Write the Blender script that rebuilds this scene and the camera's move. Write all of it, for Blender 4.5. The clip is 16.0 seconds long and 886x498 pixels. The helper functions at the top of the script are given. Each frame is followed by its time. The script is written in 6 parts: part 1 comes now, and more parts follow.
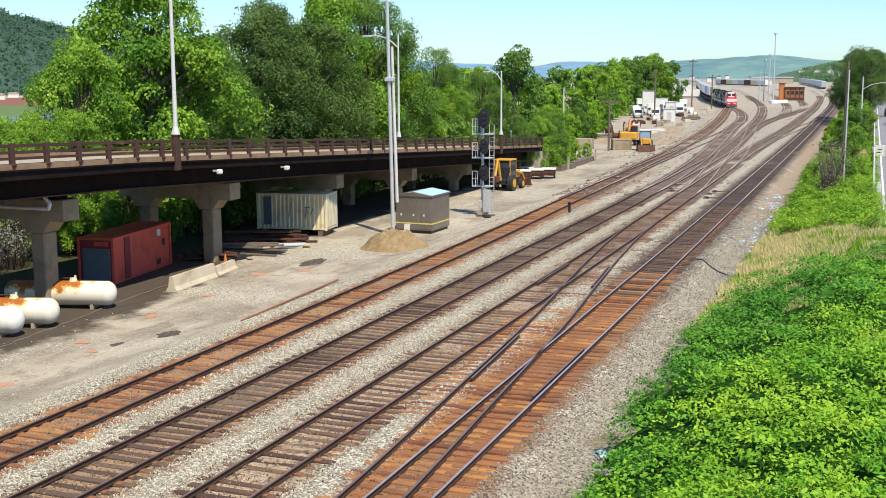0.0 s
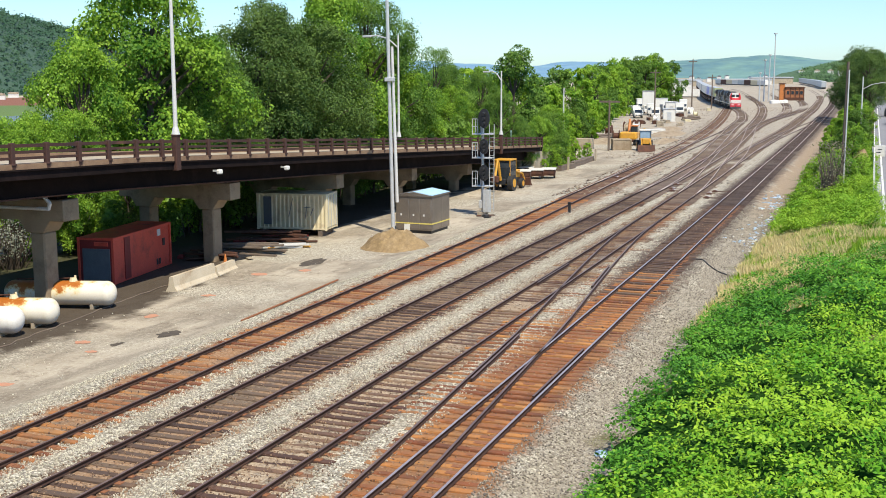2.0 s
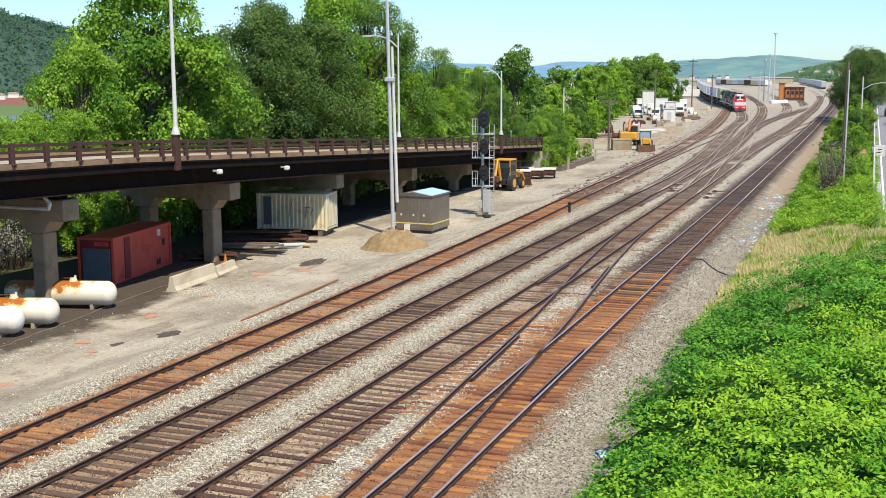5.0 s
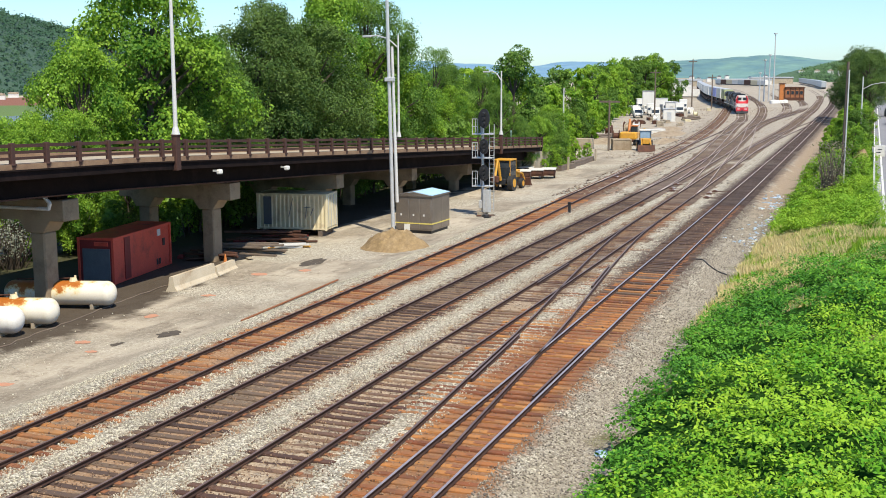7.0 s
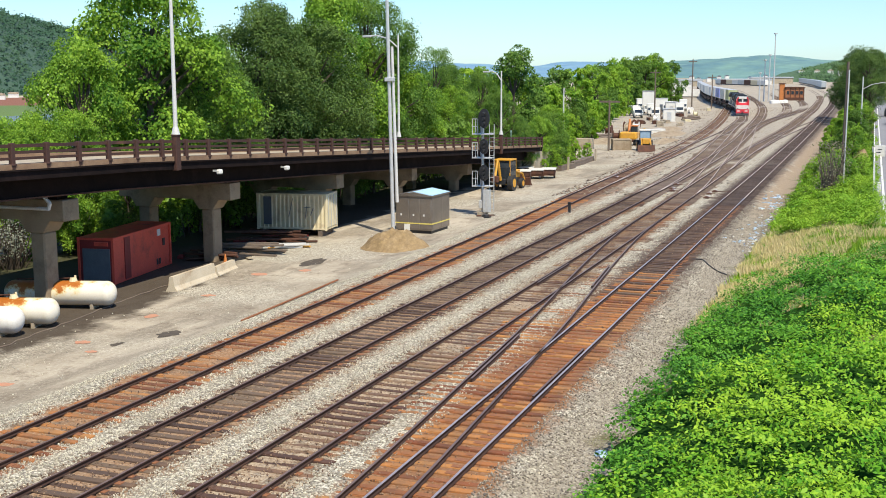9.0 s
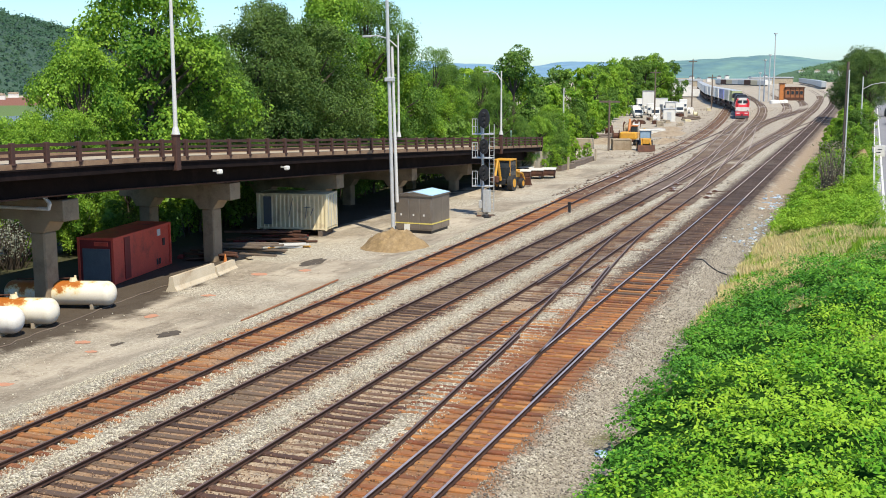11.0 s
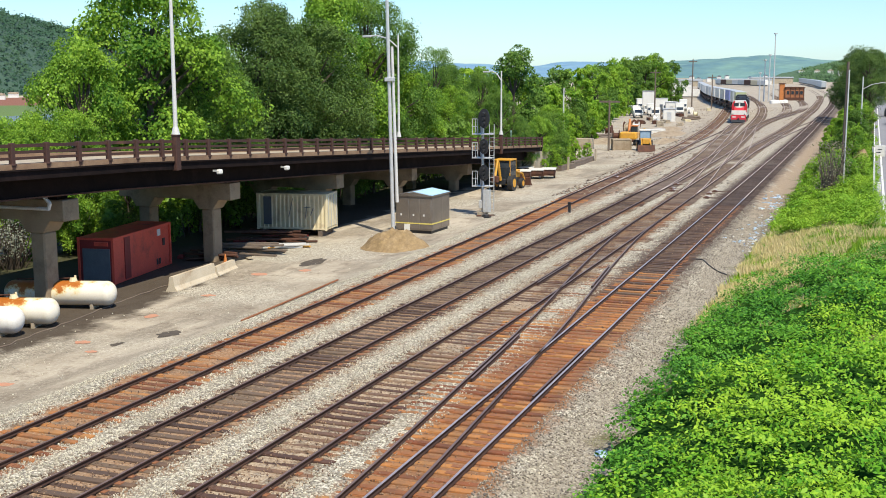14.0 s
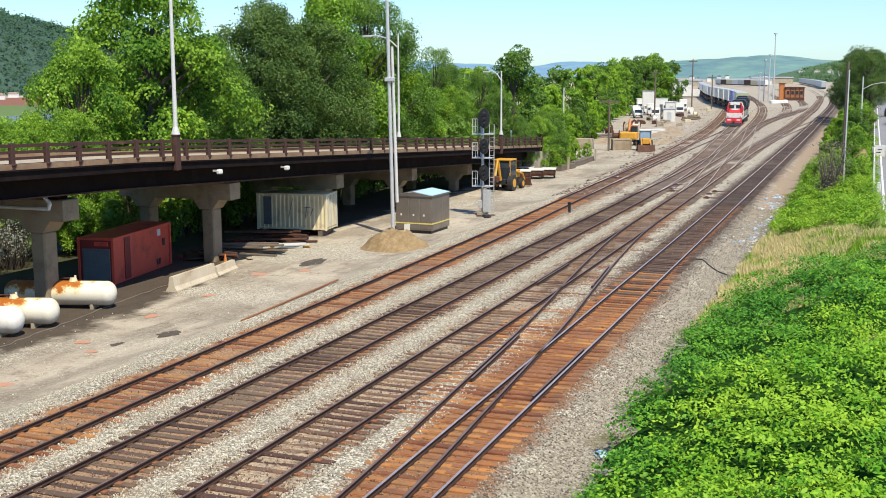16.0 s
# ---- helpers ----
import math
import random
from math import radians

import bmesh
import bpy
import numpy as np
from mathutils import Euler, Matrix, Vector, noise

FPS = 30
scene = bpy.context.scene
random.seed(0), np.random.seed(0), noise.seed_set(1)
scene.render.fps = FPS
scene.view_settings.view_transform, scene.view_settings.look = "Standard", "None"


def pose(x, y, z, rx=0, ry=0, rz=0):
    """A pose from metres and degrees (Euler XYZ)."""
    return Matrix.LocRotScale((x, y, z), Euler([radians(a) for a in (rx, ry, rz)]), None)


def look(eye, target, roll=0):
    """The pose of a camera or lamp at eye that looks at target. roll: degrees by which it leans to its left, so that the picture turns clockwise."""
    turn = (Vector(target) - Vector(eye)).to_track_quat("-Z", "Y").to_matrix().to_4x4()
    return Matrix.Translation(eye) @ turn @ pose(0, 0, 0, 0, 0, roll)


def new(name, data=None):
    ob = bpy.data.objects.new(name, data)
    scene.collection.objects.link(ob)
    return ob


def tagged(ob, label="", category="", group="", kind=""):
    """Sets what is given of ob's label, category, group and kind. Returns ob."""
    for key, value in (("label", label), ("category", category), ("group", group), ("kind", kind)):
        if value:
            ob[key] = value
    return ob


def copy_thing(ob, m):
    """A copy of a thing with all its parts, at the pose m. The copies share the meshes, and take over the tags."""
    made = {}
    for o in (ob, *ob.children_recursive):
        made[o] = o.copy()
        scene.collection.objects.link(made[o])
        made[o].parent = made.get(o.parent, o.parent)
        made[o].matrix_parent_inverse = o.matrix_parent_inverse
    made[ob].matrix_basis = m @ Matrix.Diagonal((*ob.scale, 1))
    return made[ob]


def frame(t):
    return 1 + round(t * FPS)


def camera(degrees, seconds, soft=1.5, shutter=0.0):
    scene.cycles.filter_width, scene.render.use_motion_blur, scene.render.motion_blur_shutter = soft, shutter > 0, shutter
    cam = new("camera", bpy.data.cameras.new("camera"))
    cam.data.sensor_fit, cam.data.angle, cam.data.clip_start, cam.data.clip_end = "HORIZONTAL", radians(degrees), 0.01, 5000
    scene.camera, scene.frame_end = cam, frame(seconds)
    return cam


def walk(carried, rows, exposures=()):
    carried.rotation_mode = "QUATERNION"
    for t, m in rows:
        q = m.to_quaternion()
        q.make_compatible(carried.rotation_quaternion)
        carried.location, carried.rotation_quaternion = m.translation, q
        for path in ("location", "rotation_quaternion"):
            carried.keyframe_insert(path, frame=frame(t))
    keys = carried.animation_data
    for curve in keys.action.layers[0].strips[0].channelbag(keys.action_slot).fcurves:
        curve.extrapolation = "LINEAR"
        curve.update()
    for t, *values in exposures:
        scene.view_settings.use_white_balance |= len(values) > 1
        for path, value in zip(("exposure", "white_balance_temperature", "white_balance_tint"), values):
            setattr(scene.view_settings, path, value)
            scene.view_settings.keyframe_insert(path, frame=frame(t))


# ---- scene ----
cam = camera(42.85, 16.0, soft=0.9)
EYE = (0.0, 0.0, 9.83)
VIEW = look(EYE, (EYE[0] - 100 * math.sin(0.3618), EYE[1] + 100 * math.cos(0.3618), EYE[2] - 100 * math.tan(0.1541)), -0.13)
walk(cam, [(0.0, VIEW), (16.0, VIEW)], exposures=[(0.0, 0.34), (16.0, 0.34)])

# ---- sky and sun ----
SUN_ELEV, SUN_AZ = radians(57), radians(134)      # azimuth clockwise from +Y
world = bpy.data.worlds.new("sky")
scene.world = world
world.use_nodes = True
wn = world.node_tree
wn.nodes.clear()
w_out = wn.nodes.new("ShaderNodeOutputWorld")
w_bg = wn.nodes.new("ShaderNodeBackground")
w_sky = wn.nodes.new("ShaderNodeTexSky")
w_sky.sky_type = "NISHITA"
w_sky.sun_disc = False
w_sky.sun_elevation, w_sky.sun_rotation = SUN_ELEV, SUN_AZ
w_sky.air_density, w_sky.dust_density, w_sky.ozone_density = 1.0, 0.3, 4.0
w_bg.inputs["Strength"].default_value = 0.127
w_tint = wn.nodes.new("ShaderNodeMix")
w_tint.data_type, w_tint.blend_type = "RGBA", "MULTIPLY"
w_tint.inputs[0].default_value = 1.0
w_tint.inputs[7].default_value = (0.76, 0.95, 1.12, 1)
wn.links.new(w_sky.outputs[0], w_tint.inputs[6])
wn.links.new(w_tint.outputs[2], w_bg.inputs["Color"])
wn.links.new(w_bg.outputs[0], w_out.inputs["Surface"])
sun_data = bpy.data.lights.new("sun", "SUN")
sun_data.energy, sun_data.angle, sun_data.color = 4.8, radians(0.55), (1.0, 0.92, 0.75)
sun = new("sun", sun_data)
_d = Vector((math.sin(SUN_AZ) * math.cos(SUN_ELEV), math.cos(SUN_AZ) * math.cos(SUN_ELEV), math.sin(SUN_ELEV)))
sun.matrix_world = look(_d * 60, (0, 0, 0))


# ---- materials ----
def mat(name, c1, c2=None, scale=3.0, rough=0.8, metal=0.0, bump=0.15, fine=40.0, dirt=None, dirt_amount=0.5, dirt_scale=1.2, island=0.0, obj=0.0, spec=0.5, edge=None, top=None):
    m = bpy.data.materials.new(name)
    m.use_nodes = True
    nt = m.node_tree
    b = nt.nodes["Principled BSDF"]
    b.inputs["Roughness"].default_value = rough
    b.inputs["Metallic"].default_value = metal
    b.inputs["Specular IOR Level"].default_value = spec
    c2 = c2 or tuple(v * 0.7 for v in c1)
    geo = nt.nodes.new("ShaderNodeNewGeometry")
    tc = nt.nodes.new("ShaderNodeTexCoord")

    def noise_node(s, detail=5.0, r=0.6):
        n = nt.nodes.new("ShaderNodeTexNoise")
        n.inputs["Scale"].default_value = s
        n.inputs["Detail"].default_value = detail
        n.inputs["Roughness"].default_value = r
        nt.links.new(tc.outputs["Object"], n.inputs["Vector"])
        return n

    def mix(fac, a, bb, blend="MIX"):
        x = nt.nodes.new("ShaderNodeMix")
        x.data_type, x.blend_type = "RGBA", blend
        for sock, v in ((x.inputs[0], fac), (x.inputs[6], a), (x.inputs[7], bb)):
            if isinstance(v, (int, float)):
                sock.default_value = v
            elif isinstance(v, tuple):
                sock.default_value = (*v, 1)
            else:
                nt.links.new(v, sock)
        return x.outputs[2]

    def ramp(src, lo, hi, a=0.0, z=1.0):
        x = nt.nodes.new("ShaderNodeMapRange")
        for i, v in enumerate((lo, hi, a, z)):
            x.inputs[i + 1].default_value = v
        nt.links.new(src, x.inputs[0])
        return x.outputs[0]

    n1, n2 = noise_node(scale), noise_node(fine, 3.0)
    col = mix(ramp(n1.outputs["Fac"], 0.3, 0.7), c1, c2)
    col = mix(ramp(n2.outputs["Fac"], 0.3, 0.75, 0.0, 0.45), col, tuple(v * 0.55 for v in c2))
    if dirt:
        n3 = noise_node(dirt_scale, 7.0, 0.7)
        spread = n3.outputs["Fac"]
        if top:                                     # wear gathers towards the top and the far end of the thing
            xyz = nt.nodes.new("ShaderNodeSeparateXYZ")
            nt.links.new(tc.outputs["Object"], xyz.inputs[0])
            for src in (ramp(xyz.outputs[2], top[0], top[1], -0.20, 0.13), ramp(xyz.outputs[0], top[2], top[3], 0.07, -0.22)):
                plus = nt.nodes.new("ShaderNodeMath")
                nt.links.new(spread, plus.inputs[0])
                nt.links.new(src, plus.inputs[1])
                spread = plus.outputs[0]
            col = mix(ramp(spread, 0.44, 0.60, 0.0, 0.9), col, (0.74, 0.55, 0.20))
        col = mix(ramp(spread, 0.62 - 0.25 * dirt_amount, 0.72 if edge is None else 0.62 - 0.25 * dirt_amount + edge, 0.0, min(1.0, dirt_amount + 0.3) if edge is None else 1.0), col, dirt)
    for amount, src in ((island, geo.outputs["Random Per Island"]), (obj, None)):
        if amount:
            if src is None:
                oi = nt.nodes.new("ShaderNodeObjectInfo")
                src = oi.outputs["Random"]
            hsv = nt.nodes.new("ShaderNodeHueSaturation")
            nt.links.new(col, hsv.inputs["Color"])
            nt.links.new(ramp(src, 0, 1, 1 - amount, 1 + amount), hsv.inputs["Value"])
            nt.links.new(ramp(src, 0, 1, 0.5 - amount * 0.03, 0.5 + amount * 0.03), hsv.inputs["Hue"])
            col = hsv.outputs["Color"]
    nt.links.new(col, b.inputs["Base Color"])
    if bump:
        bp = nt.nodes.new("ShaderNodeBump")
        bp.inputs["Strength"].default_value = bump
        bp.inputs["Distance"].default_value = 0.02
        nt.links.new(n2.outputs["Fac"], bp.inputs["Height"])
        nt.links.new(bp.outputs[0], b.inputs["Normal"])
    return m


def leaf_mat(name, c1, c2, trans=0.35, patch=0.35, swing=0.35):
    m = bpy.data.materials.new(name)
    m.use_nodes = True
    nt = m.node_tree
    b = nt.nodes["Principled BSDF"]
    b.inputs["Roughness"].default_value = 0.55
    b.inputs["Specular IOR Level"].default_value = 0.25
    geo = nt.nodes.new("ShaderNodeNewGeometry")
    tc = nt.nodes.new("ShaderNodeTexCoord")
    n = nt.nodes.new("ShaderNodeTexNoise")
    n.inputs["Scale"].default_value = patch
    n.inputs["Detail"].default_value = 3.0
    nt.links.new(tc.outputs["Object"], n.inputs["Vector"])
    add = nt.nodes.new("ShaderNodeMath")
    add.operation = "MULTIPLY_ADD"
    nt.links.new(geo.outputs["Random Per Island"], add.inputs[0])
    add.inputs[1].default_value = 0.7
    sub = nt.nodes.new("ShaderNodeMapRange")
    for i, v in enumerate((0.35, 0.65, 0.15 - swing, 0.15 + swing)):
        sub.inputs[i + 1].default_value = v
    nt.links.new(n.outputs["Fac"], sub.inputs[0])
    nt.links.new(sub.outputs[0], add.inputs[2])
    x = nt.nodes.new("ShaderNodeMix")
    x.data_type = "RGBA"
    x.inputs[6].default_value, x.inputs[7].default_value = (*c1, 1), (*c2, 1)
    nt.links.new(add.outputs[0], x.inputs[0])
    nt.links.new(x.outputs[2], b.inputs["Base Color"])
    tr = nt.nodes.new("ShaderNodeBsdfTranslucent")
    nt.links.new(x.outputs[2], tr.inputs["Color"])
    ms = nt.nodes.new("ShaderNodeMixShader")
    ms.inputs[0].default_value = trans
    nt.links.new(b.outputs[0], ms.inputs[1])
    nt.links.new(tr.outputs[0], ms.inputs[2])
    nt.links.new(ms.outputs[0], nt.nodes["Material Output"].inputs["Surface"])
    return m


M = {
    "tie": mat("tie_wood", (0.15, 0.08, 0.05), (0.235, 0.125, 0.068), 6, 0.9, 0, 0.6, 45, (0.07, 0.052, 0.045), 0.65, 0.9, obj=0.55),
    "tie_dark": mat("tie_wood_sooty", (0.085, 0.058, 0.044), (0.185, 0.105, 0.058), 1.2, 0.9, 0, 0.6, 45, (0.055, 0.045, 0.042), 0.7, 0.8, obj=0.5),
    "tie_rust": mat("tie_wood_rusty", (0.43, 0.15, 0.04), (0.28, 0.125, 0.05), 1.5, 0.9, 0, 0.6, 45, (0.11, 0.068, 0.045), 0.5, 0.7, obj=0.4),
    "tie_main": mat("tie_wood_main_far", (0.15, 0.085, 0.052), (0.10, 0.062, 0.045), 5, 0.9, 0, 0.6, 45, (0.05, 0.038, 0.034), 0.5, 0.9, obj=0.4),
    "tie_far_dark": mat("tie_wood_far_dark", (0.075, 0.052, 0.045), (0.11, 0.075, 0.058), 0.3, 0.9, 0, 0.2, 20, island=0.35),
    "tie_far_rust": mat("tie_wood_far_rusty", (0.20, 0.105, 0.06), (0.15, 0.085, 0.055), 0.3, 0.9, 0, 0.2, 20, island=0.35),
    "tie_far": mat("tie_wood_far", (0.15, 0.11, 0.085), (0.22, 0.15, 0.105), 0.3, 0.9, 0, 0.2, 20, (0.06, 0.045, 0.04), 0.5, 0.05, island=0.35),
    "rust_plate": mat("rusty_tie_plate", (0.34, 0.135, 0.05), (0.22, 0.09, 0.045), 9, 0.85, 0, 0.3, 40),
    "rail": mat("rail_rust", (0.075, 0.036, 0.022), (0.045, 0.024, 0.018), 3, 0.7, 0.2, 0.2, 60),
    "rail_shine": mat("rail_polished", (0.56, 0.49, 0.49), (0.40, 0.33, 0.33), 2, 0.36, 0.45, 0.02, 30),
    "rail_dull": mat("rail_worn_head", (0.23, 0.155, 0.13), (0.14, 0.088, 0.072), 0.8, 0.45, 0.2, 0.02, 30),
    # pale head for far rails: grazing sky sheen painted into the colour
    "rail_painted_sheen": mat("rail_head_painted_sheen", (0.78, 0.64, 0.56), (0.58, 0.45, 0.38), 0.3, 0.5, 0.1, 0.02, 30),
    "rust": mat("rusty_steel", (0.16, 0.065, 0.035), (0.08, 0.035, 0.022), 2.5, 0.8, 0.2, 0.3, 30, (0.03, 0.02, 0.018), 0.5, 0.8),
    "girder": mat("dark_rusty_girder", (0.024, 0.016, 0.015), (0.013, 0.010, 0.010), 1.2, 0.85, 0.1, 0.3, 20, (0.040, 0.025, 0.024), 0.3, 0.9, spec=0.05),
    "railing": mat("dark_rusted_railing", (0.085, 0.036, 0.026), (0.045, 0.022, 0.018), 1.4, 0.8, 0.1, 0.3, 22, (0.19, 0.085, 0.045), 0.35, 0.8),
    "concrete": mat("weathered_concrete", (0.50, 0.42, 0.30), (0.38, 0.31, 0.22), 1.5, 0.9, 0, 0.4, 30, (0.17, 0.14, 0.11), 0.5, 0.7),
    "pier": mat("stained_pier_concrete", (0.38, 0.285, 0.18), (0.27, 0.195, 0.12), 0.9, 0.9, 0, 0.4, 30, (0.12, 0.085, 0.055), 0.5, 0.7),
    "curb": mat("stained_curb_concrete", (0.36, 0.24, 0.145), (0.22, 0.13, 0.075), 0.6, 0.9, 0, 0.4, 22, (0.13, 0.065, 0.04), 0.55, 0.5),
    "red": mat("red_painted_steel", (0.80, 0.10, 0.055), (0.68, 0.08, 0.045), 0.7, 0.55, 0, 0.1, 20, (0.20, 0.03, 0.02), 0.4, 1.0),
    "red_dark": mat("dark_red_steel", (0.26, 0.02, 0.018), (0.20, 0.018, 0.016), 2, 0.55, 0, 0.1, 20),
    "grey_panel": mat("grey_panel", (0.13, 0.15, 0.17), (0.10, 0.115, 0.13), 2, 0.6, 0, 0.1, 20),
    "tan": mat("tan_painted_steel", (0.80, 0.70, 0.46), (0.70, 0.60, 0.38), 1.5, 0.6, 0, 0.1, 20, (0.33, 0.23, 0.13), 0.3, 1.1),
    "white": mat("white_paint", (0.80, 0.78, 0.73), (0.72, 0.70, 0.64), 2, 0.5, 0, 0.05, 20, (0.45, 0.36, 0.26), 0.2, 1.0),
    "tank": mat("tank_white_rusting", (0.82, 0.77, 0.67), (0.80, 0.72, 0.55), 0.9, 0.45, 0, 0.1, 25, (0.36, 0.11, 0.015), 0.34, 1.7, edge=0.10, top=(0.35, 1.15, 3.3, 4.5)),
    "tank_clean": mat("tank_white", (0.84, 0.81, 0.75), (0.78, 0.74, 0.66), 1.6, 0.45, 0, 0.05, 25, (0.5, 0.3, 0.15), 0.2, 0.8),
    "steel": mat("galvanised_steel", (0.68, 0.68, 0.66), (0.56, 0.56, 0.55), 3, 0.45, 0.35, 0.05, 30),
    "steel_cab": mat("brushed_aluminium_cabinet", (0.33, 0.285, 0.24), (0.26, 0.22, 0.185), 0.8, 0.36, 0.6, 0.05, 20),
    "pole_white": mat("pale_pole", (0.72, 0.71, 0.68), (0.60, 0.58, 0.54), 1, 0.5, 0.1, 0.05, 20),
    "wood_pole": mat("weathered_pole_wood", (0.20, 0.15, 0.11), (0.13, 0.10, 0.08), 2, 0.9, 0, 0.3, 30),
    "black": mat("black_paint", (0.018, 0.018, 0.02), (0.026, 0.026, 0.028), 2, 0.5, 0, 0.05, 20),
    "tyre": mat("black_rubber", (0.02, 0.02, 0.02), (0.035, 0.032, 0.03), 4, 0.85, 0, 0.2, 20),
    "yellow": mat("construction_yellow", (0.72, 0.36, 0.03), (0.60, 0.29, 0.03), 2, 0.5, 0, 0.1, 20, (0.3, 0.2, 0.1), 0.3, 1.0),
    "tape": mat("pale_yellow_tape", (0.75, 0.62, 0.16), (0.62, 0.50, 0.12), 3, 0.5, 0, 0.05, 20),
    "barrier": mat("pale_barrier_concrete", (0.64, 0.55, 0.41), (0.52, 0.43, 0.30), 0.8, 0.9, 0, 0.4, 24, (0.28, 0.17, 0.09), 0.35, 0.9),
    "orange": mat("orange_paint", (0.62, 0.21, 0.04), (0.48, 0.17, 0.05), 2, 0.5, 0, 0.1, 20),
    "blue_sheet": mat("pale_blue_cover", (0.42, 0.66, 0.86), (0.55, 0.76, 0.90), 1.5, 0.35, 0, 0.1, 12),
    "glass": mat("dark_glass", (0.03, 0.04, 0.05), (0.04, 0.05, 0.06), 1, 0.08, 0, 0.0, 5),
    "blue_glass": mat("pale_blue_cab_glass", (0.20, 0.30, 0.42), (0.26, 0.36, 0.46), 1, 0.15, 0, 0.0, 5),
    "pale_earth": mat("pale_dug_earth", (0.42, 0.34, 0.24), (0.30, 0.23, 0.15), 0.5, 0.95, 0, 0.8, 6, (0.22, 0.15, 0.09), 0.5, 0.8),
    "bark": mat("tree_bark", (0.10, 0.075, 0.055), (0.06, 0.045, 0.035), 4, 0.95, 0, 0.5, 30),
    "asphalt": mat("asphalt", (0.27, 0.265, 0.275), (0.21, 0.205, 0.215), 0.5, 0.9, 0, 0.2, 40),
    "soil": mat("brown_spoil_soil", (0.36, 0.25, 0.12), (0.22, 0.145, 0.07), 4, 0.95, 0, 0.9, 14, (0.38, 0.28, 0.16), 0.5, 2.5),
    "straw": leaf_mat("dry_grass", (0.72, 0.60, 0.32), (0.60, 0.54, 0.22), 0.3),
    "grass": leaf_mat("bright_grass", (0.15, 0.33, 0.02), (0.36, 0.54, 0.05), 0.35),
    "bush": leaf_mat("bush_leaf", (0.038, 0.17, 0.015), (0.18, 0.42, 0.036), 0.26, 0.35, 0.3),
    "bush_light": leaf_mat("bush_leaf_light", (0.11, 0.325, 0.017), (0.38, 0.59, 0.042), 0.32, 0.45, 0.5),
    "canopy": mat("hill_canopy", (0.034, 0.078, 0.054), (0.062, 0.118, 0.064), 0.022, 0.95, 0, 0.0, 0.12, island=0.22, spec=0.05),
    "canopy_near": mat("rise_canopy", (0.070, 0.135, 0.070), (0.12, 0.20, 0.09), 0.03, 0.95, 0, 0.0, 0.3, island=0.22, spec=0.05),
    "lime": leaf_mat("lime_leaf", (0.14, 0.32, 0.02), (0.36, 0.52, 0.05), 0.4),
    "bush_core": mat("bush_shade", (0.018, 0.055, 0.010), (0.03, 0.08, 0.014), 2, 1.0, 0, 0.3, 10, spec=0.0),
    "tree": leaf_mat("tree_leaf", (0.06, 0.18, 0.016), (0.35, 0.54, 0.055), 0.42),
    "tree_b": leaf_mat("tree_leaf_deep", (0.05, 0.135, 0.020), (0.20, 0.335, 0.05), 0.38),
    "tree_c": leaf_mat("tree_leaf_olive", (0.028, 0.074, 0.014), (0.15, 0.24, 0.050), 0.32),
    "hill": mat("wooded_hill", (0.038, 0.080, 0.064), (0.055, 0.105, 0.066), 0.10, 0.95, 0, 0.0, 0.30),
    "hill_near": mat("wooded_rise", (0.045, 0.10, 0.05), (0.09, 0.15, 0.075), 0.08, 0.95, 0, 0.0, 0.25),
    # both far hill colours have the blue haze of distance painted in
    "hill_far_green": mat("greener_hill_painted_haze", (0.075, 0.165, 0.215), (0.17, 0.30, 0.255), 0.02, 0.95, 0, 0.0, 0.07, (0.40, 0.48, 0.30), 0.16, 0.008),
    "hill_far": mat("far_hill_painted_haze", (0.12, 0.24, 0.40), (0.20, 0.34, 0.42), 0.016, 0.95, 0, 0.0, 0.05),
}


# ---- mesh helpers ----
def mesh_of(name, bm, material):
    me = bpy.data.meshes.new(name)
    bm.normal_update()
    bm.to_mesh(me)
    bm.free()
    for mm in (material if isinstance(material, (list, tuple)) else [material]):
        me.materials.append(mm)
    return me


def part(name, bm, material, parent=None, label=""):
    ob = new(name, bm if isinstance(bm, bpy.types.Mesh) else mesh_of(name, bm, material))
    if parent:
        ob.parent = parent
    if label:
        ob["label"] = label
    return ob


def thing(name, label, category, m=None, group="", kind=""):
    ob = new(name)
    ob.empty_display_size = 0.3
    if m is not None:
        ob.matrix_basis = m
    return tagged(ob, label, category, group, kind)


def box(bm, x0, y0, z0, x1, y1, z1, bev=0.0, m=None):
    r = bmesh.ops.create_cube(bm, size=1.0)
    vs = r["verts"]
    bmesh.ops.scale(bm, vec=(x1 - x0, y1 - y0, z1 - z0), verts=vs)
    bmesh.ops.translate(bm, vec=((x0 + x1) / 2, (y0 + y1) / 2, (z0 + z1) / 2), verts=vs)
    if bev:
        es = list({e for v in vs for e in v.link_edges})
        out = bmesh.ops.bevel(bm, geom=es, offset=bev, segments=1, affect="EDGES")
        vs = list({v for f in out["faces"] for v in f.verts} | {v for v in vs if v.is_valid})
    if m is not None:
        bmesh.ops.transform(bm, matrix=m, verts=vs)
    return vs


def boxes(*rows, bev=0.0):
    bm = bmesh.new()
    for r in rows:
        box(bm, *r, bev=bev)
    return bm


def cyl(bm, a, b, r0, r1=None, seg=10, caps=True):
    a, b = Vector(a), Vector(b)
    r1 = r0 if r1 is None else r1
    q = (b - a).to_track_quat("Z", "Y").to_matrix().to_4x4()
    res = bmesh.ops.create_cone(bm, cap_ends=caps, segments=seg, radius1=r0, radius2=r1, depth=(b - a).length)
    bmesh.ops.transform(bm, matrix=Matrix.Translation((a + b) / 2) @ q, verts=res["verts"])
    return res["verts"]


def tubes(*rows, seg=8):
    bm = bmesh.new()
    for row in rows:
        cyl(bm, *row, seg=seg)
